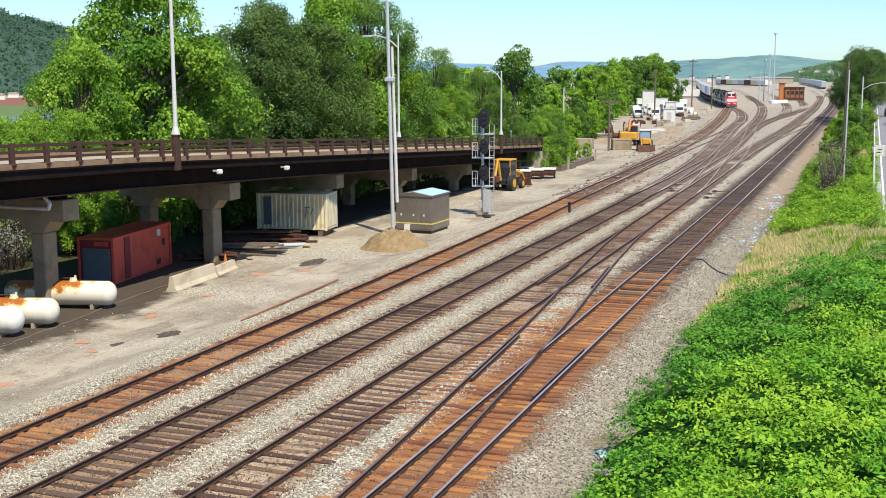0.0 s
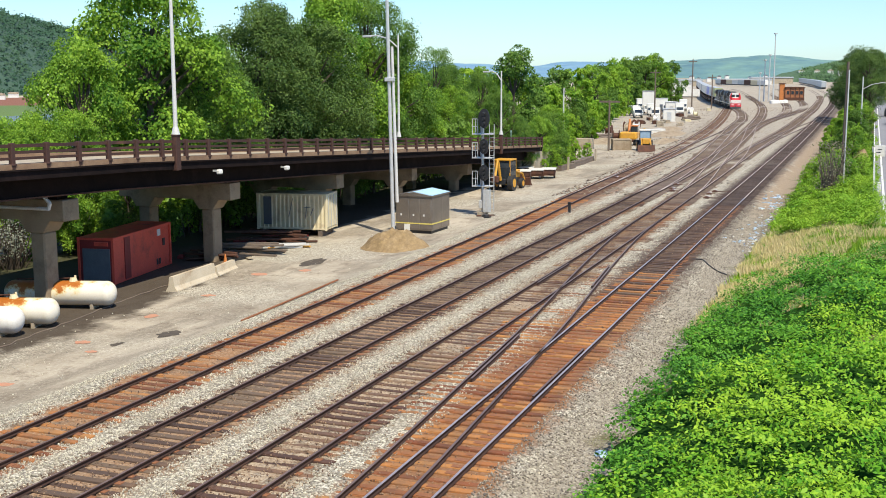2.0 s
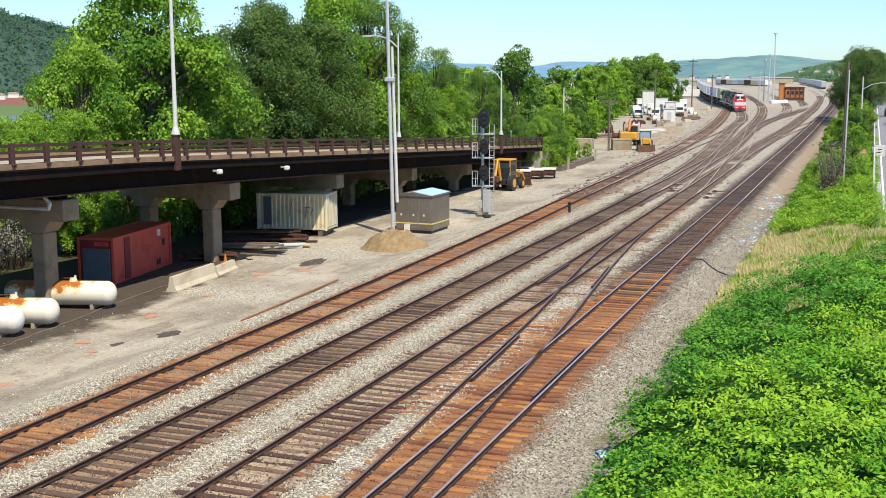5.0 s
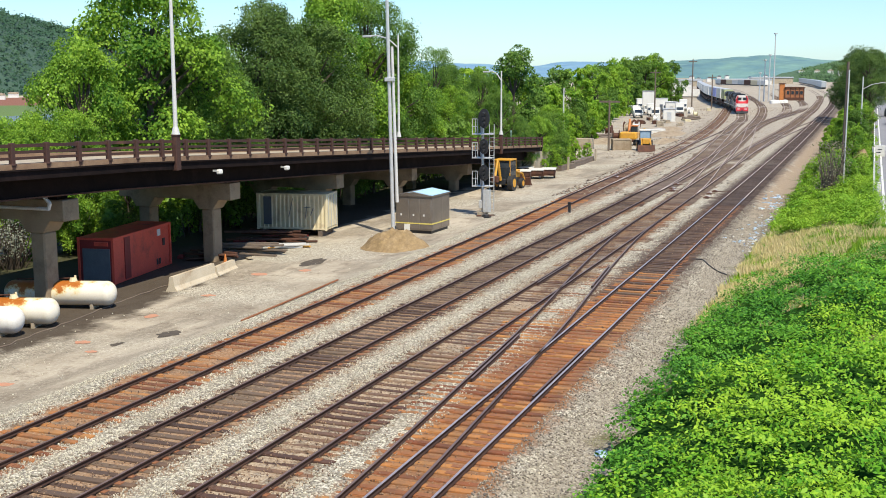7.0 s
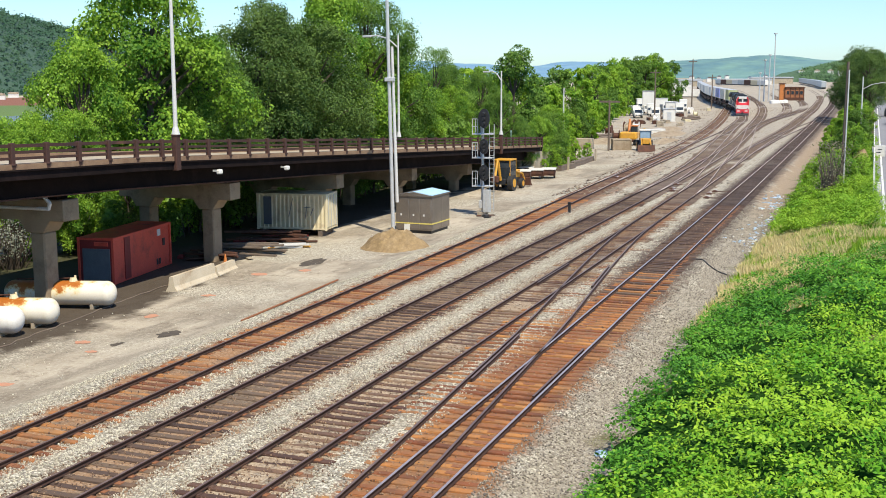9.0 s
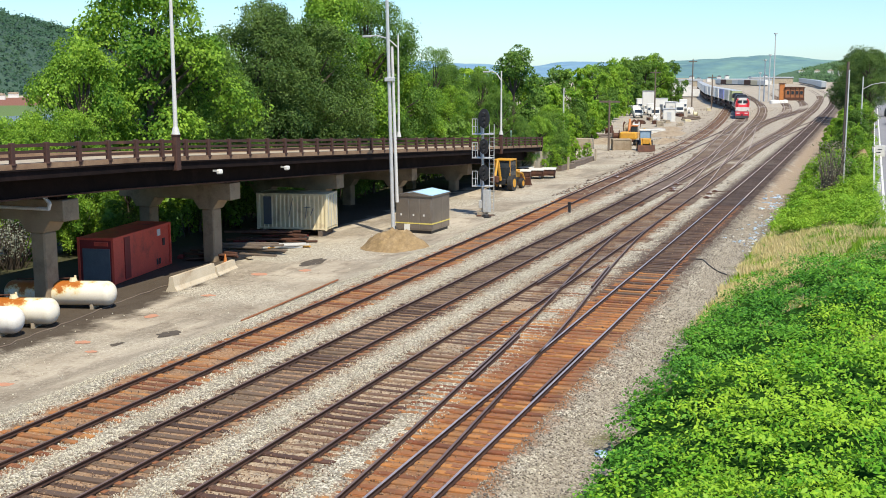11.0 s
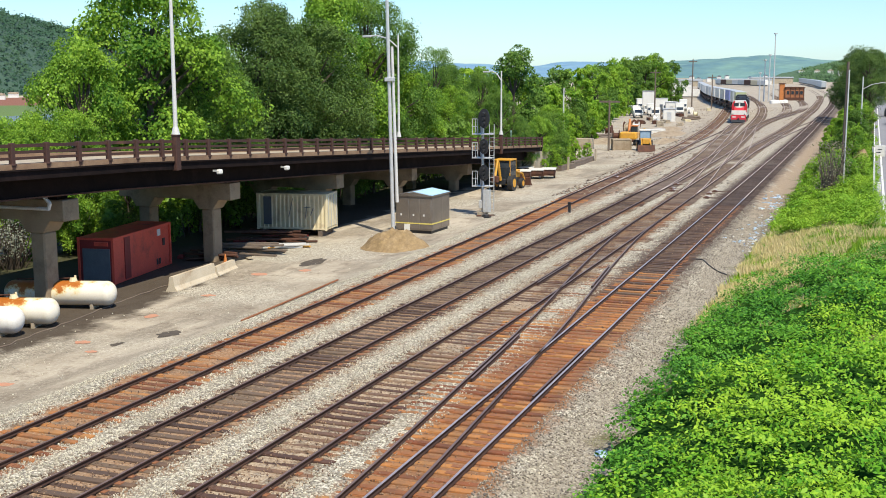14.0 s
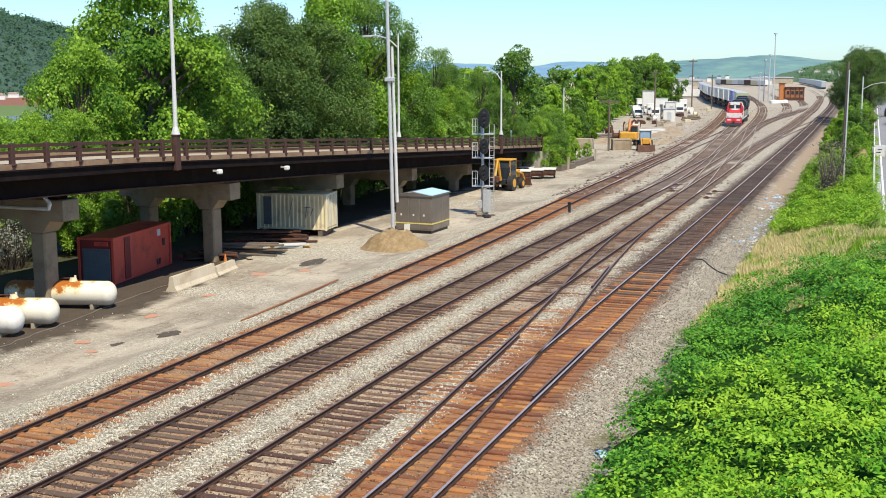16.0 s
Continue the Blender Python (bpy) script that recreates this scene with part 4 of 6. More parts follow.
def build_trees():
    kinds = []
    for k in range(6):
        me, lobes = crown(20 + k, M["tree" if k % 2 == 0 else "tree_b"], n=42000 if k % 2 == 0 else 44000, leaf=0.155 if k % 2 == 0 else 0.14, aspect=0.75 if k % 2 == 0 else 0.5, count=95)
        kinds.append((me, trunk(lobes, k)))
    fars = []
    for k in range(4):
        me, lobes = crown(80 + k, M[("tree", "tree_b", "tree_b", "tree")[k]], n=14000, leaf=0.30, lobe=(0.6, 1.25), count=56)
        fars.append((me, trunk(lobes, k + 4)))
    highs = []
    for k in range(2):
        me, lobes = crown(60 + k, M["tree_c"], n=36000, leaf=0.155, low=2.4, aspect=0.5, count=85)
        highs.append((me, trunk(lobes, k + 9)))
    limes = []
    for k in range(3):
        me, lobes = crown(40 + k, M["lime"], n=9000, leaf=0.42)
        limes.append((me, trunk(lobes, k)))
    rng = random.Random(5)
    big = [(-45, 64, 17.8), (-44, 69, 13.0), (-48, 71, 14.0), (-46, 79.5, 16.4), (-44.5, 79, 15.2), (-43, 68, 12.4), (-46, 93, 18.6), (-45, 99, 18.2), (-44.5, 102, 14.0), (-44, 85, 15.0), (-45.5, 57.5, 12.8), (-43.5, 54, 8.6), (-46, 53.5, 8.4), (-45.5, 51, 8.2), (-46, 48, 8), (-47, 84, 14.5), (-51, 82, 12), (-52, 92, 12), (-51, 74, 11), (-53, 100, 12), (-52, 112, 12), (-52, 122, 12.5), (-51, 133, 11.5), (-52, 145, 11.5), (-54, 160, 11.5), (-56, 178, 11.5),
           (-43, 106, 10.4), (-46, 119, 13.5), (-43, 117, 9.4), (-44, 129, 10.8), (-43, 139, 13.2), (-40, 124, 8.6), (-43, 147, 10), (-42, 153, 9.3), (-44, 166, 11), (-46, 183, 11.6), (-48, 205, 12), (-33.4, 111.5, 5.6), (-33.0, 116, 6.2), (-33.2, 121, 6.4), (-34.5, 126, 7), (-40, 151, 6.0), (-42, 172, 6.0), (-36, 129, 5.4), (-37, 137, 5.5), (-42, 98, 7),
           (-42, 57, 4.5), (-41.5, 64, 4.5), (-41.5, 80, 5), (-41, 91, 5), (-42, 40, 5), (-43, 34, 6), (-62, 342, 16.4), (-66, 325, 14.5), (-58.5, 354, 13.6), (-65, 302, 14), (-69.5, 340, 15.2), (-66.0, 343, 15.8), (-63.5, 338, 13.0), (-59, 280, 12.5), (-64, 360, 14), (-56, 255, 12), (-53, 230, 12), (-72, 350, 14), (-39.5, 142, 4.6), (-40, 158, 5), (-41, 165, 5.4), (-42, 178, 5), (-44, 190, 5.5), (-46, 200, 5), (-48, 214, 6), (-51, 226, 6), (-54, 245, 7), (-57, 268, 7), (-63, 290, 7), (-36, 142, 2.6), (-32.6, 127, 2.2), (-33.0, 138, 2.0), (-31.9, 114, 1.7), (-31.8, 119, 1.9), (-32.0, 123.5, 2.0), (-33.0, 132, 2.4)]
    for i, (x, y, h) in enumerate(big):
        c, tr = limes[i % 3] if h < 2.8 or (135 < y < 270 and i % 2) else highs[i % 2] if 70 < y < 93 and x > -50 or y < 105 and h < 5.5 else fars[i % 4] if y > 135 else kinds[0] if y < 66 else kinds[i % 6]
        t = thing("tree", "leafy green deciduous tree behind the bridge" if y < 105 else "bushy green tree along the yard's edge", "tree", group="trees beside the river")
        t.matrix_basis = Matrix.LocRotScale((x, y, max(-3.0, ground_z(x, y))), Euler((0, 0, rng.uniform(0, 6.28))), Vector((h / 10.5 * rng.uniform(0.72, 0.95),) * 2 + (h / 10.5,)))
        part("trunk", tr, None, t)
        part("crown", c, None, t)
    # right of the main line
    for i, (x, y, h) in enumerate([(-0.6, 228, 12.6), (-1.5, 240, 14.2), (-3, 262, 15), (-4.2, 250, 12.6), (-1.6, 118, 4.2), (-2.2, 128, 4.5), (-2.0, 145, 5), (-3.4, 160, 4.5), (-3.6, 185, 5), (-2.5, 205, 6), (-4, 105, 2.4), (-3, 112, 2.8), (-4.6, 121, 2.2), (-4.4, 136, 2.8), (-5.2, 152, 2.8), (-5.4, 172, 3.2), (-0.6, 101, 2.0), (-3.4, 97, 2.2), (-5.4, 195, 3.4), (-4.6, 215, 4), (-1.2, 175, 5), (-2.0, 152, 3.5), (-2.2, 136, 2.6)]):
        c, tr = limes[i % 3] if h < 4.1 else fars[i % 4] if h < 9 else highs[i % 2]
        t = thing("tree", "dark green tree beside the main line" if h > 9 else "low bushy tree on the weedy bank", "tree", group="trees along the main line")
        t.matrix_basis = Matrix.LocRotScale((x, y, ground_z(x, y) - 0.3), Euler((0, 0, rng.uniform(0, 6.28))), Vector((h / 10.5 * (0.98 if h > 9 else 1.0),) * 2 + (h / 10.5,)))
        part("trunk", tr, None, t)
        part("crown", c, None, t)


def build_thicket():
    """Clumps of leaves in the shade behind the piers, with dark gaps between them."""
    rng = np.random.default_rng(9)
    c = 460
    cy = 24 + 92 * rng.uniform(0, 1, c) ** 0.85
    cx = -40.6 - 4.8 * rng.uniform(0, 1, c) - np.where(cy < 53, 3.4, 0)
    top = 3.9 + 1.0 * np.sin(cy * 0.55) + 0.8 * np.sin(cy * 1.37 + 1)
    cz = -0.4 + top * rng.uniform(0, 1, c) ** 0.9
    r = rng.uniform(0.35, 0.95, c)
    k = rng.choice(c, 6800, p=r ** 2 / np.sum(r ** 2))
    d = rng.normal(0, 1, (len(k), 3)) + np.array([0.5, -0.5, 0.4])
    d /= np.linalg.norm(d, axis=1)[:, None]
    twig = np.stack([cx, cy, cz], 1)[k] + d * (r[k] * rng.uniform(0.7, 1.1, len(k)))[:, None]
    q = np.repeat(np.arange(len(k)), 11)
    lean = d + np.array([0.1, -0.2, 0.6])
    ob = new("thicket", leaves("thicket", twig[q] + rng.normal(0, 0.17, (len(q), 3)), lean[q], 0.25, M["tree_b"], rng, 0.4, 0.7))
    tagged(ob, "dense shady green thicket behind the bridge piers", "thicket", kind="stuff")
    stems = part("thicket_stems", tubes(*[((x + 0.3 * math.sin(7 * y), y, -1.4), (x, y, z), 0.05, 0.02) for x, y, z in zip(cx, cy, cz)], seg=4), M["bark"])
    tagged(stems, "thin bare stems inside the shady thicket", "stems", kind="stuff")


def bush_mounds():
    """Domes of the shrub bank: (x, y, foot height, radius, height)."""
    rng = random.Random(14)
    out = []
    while len(out) < 620:
        x, y = rng.uniform(-6.0, 5.0), 13 + 44 * rng.uniform(0, 1) ** 1.15
        shy = noise.noise(Vector((y * 0.25, 2, 0)))
        if x < -5.85 + 0.6 * shy or y > 45.5 + (x + 7) * 1.35 + 2 * shy or x > 2.4 + 0.03 * y or y < 20 and x < -4:
            continue
        r = rng.uniform(0.45, 1.25) * (0.75 if x < -5 else 1.0)
        h = r * rng.uniform(0.65, 1.05) + 0.15
        h += 0.55 * ramp01(y, 26.8, 28.6) * (1 - ramp01(y, 38, 46)) * (1 - ramp01(x, -4.6, -2.0)) + 0.35 * max(0.0, noise.noise(Vector((x * 0.4, y * 0.22, 6))))
        out.append((x, y, ground_z(x, y) - 0.1, r, h))
    return np.array(out)


MOUNDS = bush_mounds()


def bush_top(x, y):
    """Height of the topmost dome over the ground at x, y; 0 where none stands."""
    q = 1 - ((MOUNDS[:, 0] - x) ** 2 + (MOUNDS[:, 1] - y) ** 2) / MOUNDS[:, 3] ** 2
    k = q > 0
    return float((MOUNDS[k, 2] + MOUNDS[k, 4] * np.sqrt(q[k])).max()) if k.any() else -99.0


def bush_height(x, y):
    return max(0.0, bush_top(x, y) - ground_z(x, y))


def build_bushes():
    xs = np.arange(-7.6, 9.5, 0.4)
    ys = np.arange(12, 66, 0.4)
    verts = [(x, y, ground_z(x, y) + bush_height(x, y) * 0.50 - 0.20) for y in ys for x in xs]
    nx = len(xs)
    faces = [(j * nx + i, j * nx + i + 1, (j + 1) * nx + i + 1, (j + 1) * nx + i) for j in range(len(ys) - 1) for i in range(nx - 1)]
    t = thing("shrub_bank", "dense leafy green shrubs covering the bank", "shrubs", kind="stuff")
    # dark sheet below the leaves; its colour paints the shade in their gaps
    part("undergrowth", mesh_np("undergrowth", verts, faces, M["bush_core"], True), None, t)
    rng = np.random.default_rng(3)
    w = MOUNDS[:, 3] ** 2 * (0.6 + 26.0 / MOUNDS[:, 1])
    pick = rng.choice(len(MOUNDS), 54000, p=w / w.sum())
    d = rng.normal(0, 1, (len(pick), 3))
    d[:, 2] = np.abs(d[:, 2]) * 0.9
    d /= np.linalg.norm(d, axis=1)[:, None]
    c = MOUNDS[pick]
    reach = rng.uniform(0.80, 1.10, len(pick))
    pts = np.stack([c[:, 0] + d[:, 0] * c[:, 3] * reach, c[:, 1] + d[:, 1] * c[:, 3] * reach, c[:, 2] + d[:, 2] * c[:, 4] * reach], 1)
    keep = np.array([q[2] > bush_top(q[0], q[1]) - 0.20 and q[0] > -6.9 for q in pts])
    pts, d = pts[keep], d[keep]
    nrm = d * 0.7 + np.array([0.1, -0.12, 0.6]) + rng.normal(0, 0.28, d.shape)
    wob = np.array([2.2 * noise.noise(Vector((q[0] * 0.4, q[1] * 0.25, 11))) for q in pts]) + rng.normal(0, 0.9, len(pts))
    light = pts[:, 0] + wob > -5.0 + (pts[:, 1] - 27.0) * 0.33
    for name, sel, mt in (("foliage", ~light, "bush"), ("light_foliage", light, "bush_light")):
        k = np.repeat(np.flatnonzero(sel), 7)
        spread = rng.normal(0, 1, (len(k), 3)) * np.array([0.125, 0.125, 0.055])
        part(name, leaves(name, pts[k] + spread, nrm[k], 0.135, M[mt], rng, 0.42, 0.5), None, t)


def build_yard_clutter():
    rng = random.Random(31)
    plank = [M["wood_pole"], M["rust"], M["concrete"], M["white"], M["tan"]]
    for k in range(34):
        y = rng.uniform(165, 330)
        x = curve_at(TRACK_FAR_LEFT, min(y, 345)) - rng.uniform(5, 16)
        kind = k % 3
        mt = rng.choice(plank)
        if kind == 0:
            ln, h = rng.uniform(2, 5), rng.uniform(0.5, 1.2)
            o = part("pallet_stack", boxes(*[(-0.7, -ln / 2 + 0.05 * q, h * q / 4, 0.7 - 0.04 * q, ln / 2, h * q / 4 + h / 5) for q in range(4)]), mt)
            tagged(o, "stack of building material on pallets in the yard", "pallet stack", "material stacks in the yard")
        elif kind == 1:
            ln = rng.uniform(4, 9)
            o = part("pipe_bundle", tubes(*[((-0.4 + 0.4 * q, -ln / 2, 0.2), (-0.4 + 0.4 * q, ln / 2, 0.2), 0.2, 0.2) for q in range(3)], ((-0.2, -ln / 2, 0.54), (-0.2, ln / 2, 0.54), 0.2, 0.2), ((0.2, -ln / 2, 0.54), (0.2, ln / 2, 0.54), 0.2, 0.2), seg=10), mt)
            tagged(o, "bundle of stacked pipes lying in the yard", "pipe bundle", "material stacks in the yard")
        else:
            o = part("spool", tubes(((-0.5, 0, 0.9), (-0.42, 0, 0.9), 0.9, 0.9), ((0.42, 0, 0.9), (0.5, 0, 0.9), 0.9, 0.9), ((-0.42, 0, 0.9), (0.42, 0, 0.9), 0.5, 0.5), seg=16), mt)
            tagged(o, "large cable spool standing in the yard", "cable spool", "material stacks in the yard")
        o.matrix_basis = pose(x, y, ground_z(x, y) - 0.02, 0, 0, rng.uniform(-30, 30))


def build_stones():
    """Loose ballast stones on the strips between the tracks."""
    rng = np.random.default_rng(21)
    pts = []
    strips = ((-24.6, -22.9, 0.22), (-20.2, -18.8, 0.22), (-16.4, -15.2, 0.2), (-12.6, -11.6, 0.08))
    for a, b, share in strips:
        k = int(60000 * share)
        y = 19 + 66 * rng.uniform(0, 1, k) ** 1.5
        x = rng.uniform(a - 0.25, b + 0.25, k)
        pts += [(px, py, ground_z(px, py)) for px, py in zip(x, y)]
    k = 1100
    y = 26 + 70 * rng.uniform(0, 1, k) ** 1.3
    x = -24.6 - 7 * rng.uniform(0, 1, k) ** 2.2
    pts += [(px, py, ground_z(px, py)) for px, py in zip(x, y)]
    k = 15000
    y = 19 + 70 * rng.uniform(0, 1, k) ** 1.5
    shoulder = [(px, py, ground_z(px, py)) for px, py in zip(rng.uniform(-8.6, -6.2, k), y)]
    fouled = []
    for c, k in ((-21.4, 4200), (-17.7, 5200), (-14.0, 7000), (-12.2, 1500), (-9.96, 2600)):
        y = 19 + 66 * rng.uniform(0, 1, k) ** 1.4
        x = c + rng.uniform(-1.45, 1.45, k)
        fouled += [(px, py, ground_z(px, py) + rng.uniform(0.0, 0.045)) for px, py in zip(x, y)]
    k = 3600
    y = 92 + 250 * rng.uniform(0, 1, k) ** 1.4
    left = np.array([curve_at(TRACK_FAR_LEFT, min(q, 345)) for q in y])
    x = left + rng.uniform(-9, 1, k) * (0.3 + 0.7 * (y > 140)) + np.where(rng.uniform(0, 1, k) < 0.72, rng.uniform(0, 1, k) * (-11.8 - left), 0)
    rubble = [(px, py, ground_z(px, py)) for px, py in zip(x, y)]
    litter_dark = mat("dark_yard_rubble", (0.15, 0.11, 0.08), (0.34, 0.27, 0.20), 0.35, 0.95, 0, 0.0, 12, island=0.6)
    pale = mat("loose_ballast_stone", (0.60, 0.545, 0.43), (0.42, 0.375, 0.29), 0.7, 0.95, 0, 0.0, 30, island=0.4)
    rusty = mat("rust_stained_stone", (0.33, 0.21, 0.13), (0.20, 0.125, 0.08), 0.8, 0.95, 0, 0.0, 30, island=0.6)
    dull = mat("grey_shoulder_stone", (0.36, 0.315, 0.25), (0.26, 0.22, 0.175), 0.6, 0.95, 0, 0.0, 30, island=0.55)
    base = np.array([(1, 0, 0), (-1, 0, 0), (0, 1, 0), (0, -1, 0), (0, 0, 1), (0, 0, -1)], float)
    tri = [(0, 2, 4), (2, 1, 4), (1, 3, 4), (3, 0, 4), (2, 0, 5), (1, 2, 5), (3, 1, 5), (0, 3, 5)]
    for name, label, where, mt in (("ballast_stones", "loose pale grey ballast stones between the tracks", pts, pale), ("shoulder_stones", "loose grey-brown stones on the ballast shoulder", shoulder, dull), ("yard_rubble", "dark and pale rubble strewn between the far tracks", rubble, litter_dark), ("fouled_stones", "rust-stained stones lying in the track beds", fouled, rusty)):
        where = np.array(where)
        n = len(where)
        s = rng.uniform(0.016, 0.030 if name == "fouled_stones" else 0.038, (n, 1, 1)) * rng.uniform(0.6, 1.3, (n, 6, 1))
        if name == "yard_rubble":
            s = rng.uniform(0.04, 0.20, (n, 1, 1)) * rng.uniform(0.5, 1.4, (n, 6, 1)) * np.array([1.0, 1.6, 0.45])
        v = where[:, None, :] + base[None] * s + rng.normal(0, 0.008, (n, 6, 3)) + np.array([0, 0, 0.018])
        f = (np.arange(n)[:, None, None] * 6 + np.array(tri)[None]).reshape(-1, 3)
        me = bpy.data.meshes.new(name)
        me.vertices.add(6 * n)
        me.vertices.foreach_set("co", v.ravel())
        me.loops.add(3 * len(f))
        me.loops.foreach_set("vertex_index", f.ravel().astype(np.int32))
        me.polygons.add(len(f))
        me.polygons.foreach_set("loop_start", np.arange(0, 3 * len(f), 3, dtype=np.int32))
        me.materials.append(mt)
        me.update(calc_edges=True)
        tagged(new(name, me), label, "ballast", kind="stuff")


def blades(name, label, x0, x1, y0, y1, n, h, material, seed, test=None):
    rng = np.random.default_rng(seed)
    v, f = [], []
    while len(f) < n:
        x, y = rng.uniform(x0, x1), rng.uniform(y0, y1)
        if test and not test(x, y):
            continue
        z = ground_z(x, y)
        a = rng.uniform(0, 2 * math.pi)
        hh = h * rng.uniform(0.5, 1.3)
        w = 0.03 + 0.02 * rng.uniform()
        lean = rng.normal(0, 0.35, 2) * hh
        b = len(v)
        dx, dy = math.cos(a) * w, math.sin(a) * w
        v += [(x - dx, y - dy, z - 0.03), (x + dx, y + dy, z - 0.03), (x + lean[0], y + lean[1], z + hh)]
        f.append((b, b + 1, b + 2))
    ob = new(name, mesh_np(name, v, f, material))
    return tagged(ob, label, "grass", kind="stuff")


def weed_height(x, y):
    return 0.12 + 1.25 * max(0.0, noise.noise(Vector((x * 0.55, y * 0.28, 21))) + 0.25) ** 0.8


def build_grass():
    edge = lambda y: -6.05 + 0.022 * (y - 66) + 0.5 * noise.noise(Vector((0, y * 0.3, 0)))
    straw_end = lambda x: max(66.0, 74.0 - 1.5 * (x + 5.5)) + 2.0 * noise.noise(Vector((x * 0.6, 3, 0)))
    blades("dry_grass", "pale dry grass patch on the bank", -6.4, 2.5, 43, 76, 30000, 0.34, M["straw"], 1, lambda x, y: bush_height(x, y) < 0.3 and x > edge(y) and y < straw_end(x) + 6 * noise.noise(Vector((x * 1.3, y * 0.7, 4))) and noise.noise(Vector((x * 0.9, y * 0.45, 12))) < 0.32 - 0.09 * max(0.0, x + 3.5))
    blades("mixed_grass", "yellow-green grass growing through the dry patch", -6.2, 2.5, 43, 82, 15000, 0.36, M["lime"], 4, lambda x, y: bush_height(x, y) < 0.3 and x > edge(y) and noise.noise(Vector((x * 0.9, y * 0.45, 12))) > 0.12 - 0.12 * max(0.0, x + 4.0))
    rng = np.random.default_rng(17)
    pts, nrm = [], []
    while len(pts) < 9500:
        x, y = rng.uniform(-6.0, 0.6), 58 + 100 * rng.uniform(0, 1) ** 1.4
        if x < edge(y) or y < straw_end(x) - 0.5 + 3 * noise.noise(Vector((x * 0.6, y * 0.1, 0))):
            continue
        h, e = weed_height(x, y), 0.2
        pts.append((x, y, ground_z(x, y) + h * rng.uniform(0.55, 1.05)))
        nrm.append(((h - weed_height(x + e, y)) / e, (h - weed_height(x, y + e)) / e, 1.1))
    k = np.repeat(np.arange(len(pts)), 7)
    ob = new("weeds", leaves("weeds", np.array(pts)[k] + rng.normal(0, 1, (len(k), 3)) * np.array([0.15, 0.15, 0.07]), np.array(nrm)[k], 0.19, M["grass"], rng, 0.45, 0.45))
    tagged(ob, "leafy bright green weeds on the bank", "weeds", kind="stuff")
    blades("green_grass", "tall bright green grass and weeds on the bank", -6.0, 2.0, 62, 150, 30000, 0.45, M["grass"], 2, lambda x, y: x < 0.4 and x > edge(y) and y > straw_end(x))
    # leafy shrubs at the ballast's edge
    for x, y, r, h, mt in ((-5.0, 92, 1.0, 1.3, "lime"), (-4.3, 97, 1.2, 1.7, "lime"), (-5.1, 103, 0.9, 1.2, "bush_light"), (-3.4, 93, 1.0, 1.5, "tree"), (-4.9, 110, 1.2, 1.9, "lime"), (-3.6, 105, 1.3, 2.2, "tree"), (-5.3, 120, 1.0, 1.6, "lime"), (-1.4, 88, 1.0, 1.5, "lime"), (-1.2, 96, 1.3, 2.6, "tree"), (-2.4, 101, 1.4, 2.4, "tree_b"), (-4.4, 84, 0.8, 0.9, "bush_light"), (-3.0, 86, 0.9, 1.0, "lime")):
        n = int(190 * r * h)
        d = rng.normal(0, 1, (n, 3))
        d[:, 2] = np.abs(d[:, 2])
        d /= np.linalg.norm(d, axis=1)[:, None]
        twig = d * np.array([r, r, h]) * (rng.uniform(0.55, 1.12, n) * (0.85 + 0.25 * np.sin(5 * d[:, 0] + 4 * d[:, 1] + x)))[:, None]
        q = np.repeat(np.arange(n), 8)
        t = thing("weedy_shrub", "bright leafy shrub on the weedy bank", "shrub", pose(x, y, ground_z(x, y) - 0.05), group="shrubs on the weedy bank")
        part("stems", tubes(*[((0.1 * v[0], 0.1 * v[1], 0), tuple(v), 0.02, 0.008) for v in twig[::14]], seg=4), M["bark"], t)
        part("foliage", leaves("foliage", twig[q] + rng.normal(0, 0.11, (len(q), 3)), (d + np.array([0, 0, 0.5]))[q], 0.17, M[mt], rng, 0.4, 0.55), None, t)


# ---- distance ----
def hill(name, label, cx, cy, lx, ly, h, material, seed, base=-6, lumps=5.0, n=110, grain=0.02, canopy=None):
    v, f = [], []
    for j in range(n + 1):
        for i in range(n + 1):
            u, w = i / n * 2 - 1, j / n * 2 - 1
            x, y = cx + u * lx, cy + w * ly
            e = max(0, 1 - u * u) * max(0, 1 - w * w)
            z = base + h * e ** 0.8 * (1 + 0.35 * noise.noise(Vector((u * 2.2, w * 2.2, seed)))) + min(1, e * 3) * lumps * (noise.noise(Vector((x * grain, y * grain, seed))) + 0.6 * noise.noise(Vector((x * grain * 0.3, y * grain * 0.3, seed))))
            v.append((x, y, z))
    f = [(j * (n + 1) + i, j * (n + 1) + i + 1, (j + 1) * (n + 1) + i + 1, (j + 1) * (n + 1) + i) for j in range(n) for i in range(n)]
    ob = new(name, mesh_np(name, v, f, material, True))
    tagged(ob, label, "hill", kind="structure")
    if canopy:
        rng = np.random.default_rng(seed)
        V = np.array(v)
        V = V[(V[:, 2] > base + 3) & (V[:, 0] > cx - 140) & (V[:, 1] < cy + ly * 0.6)]
        k = rng.integers(0, len(V), canopy[0])
        wide = 0.7 * max(lx, ly) * 2 / n
        pts = V[k] + rng.normal(0, 1, (canopy[0], 3)) * np.array([wide, wide, canopy[1] * 0.35])
        c = np.repeat(np.arange(len(pts)), 5)
        d = rng.normal(0, 1, (len(c), 3)) + np.array([0.5, -0.4, 0.6])
        d /= np.linalg.norm(d, axis=1)[:, None]
        spray = pts[c] + d * (canopy[1] * rng.uniform(0.7, 1.15, len(pts))[c])[:, None]
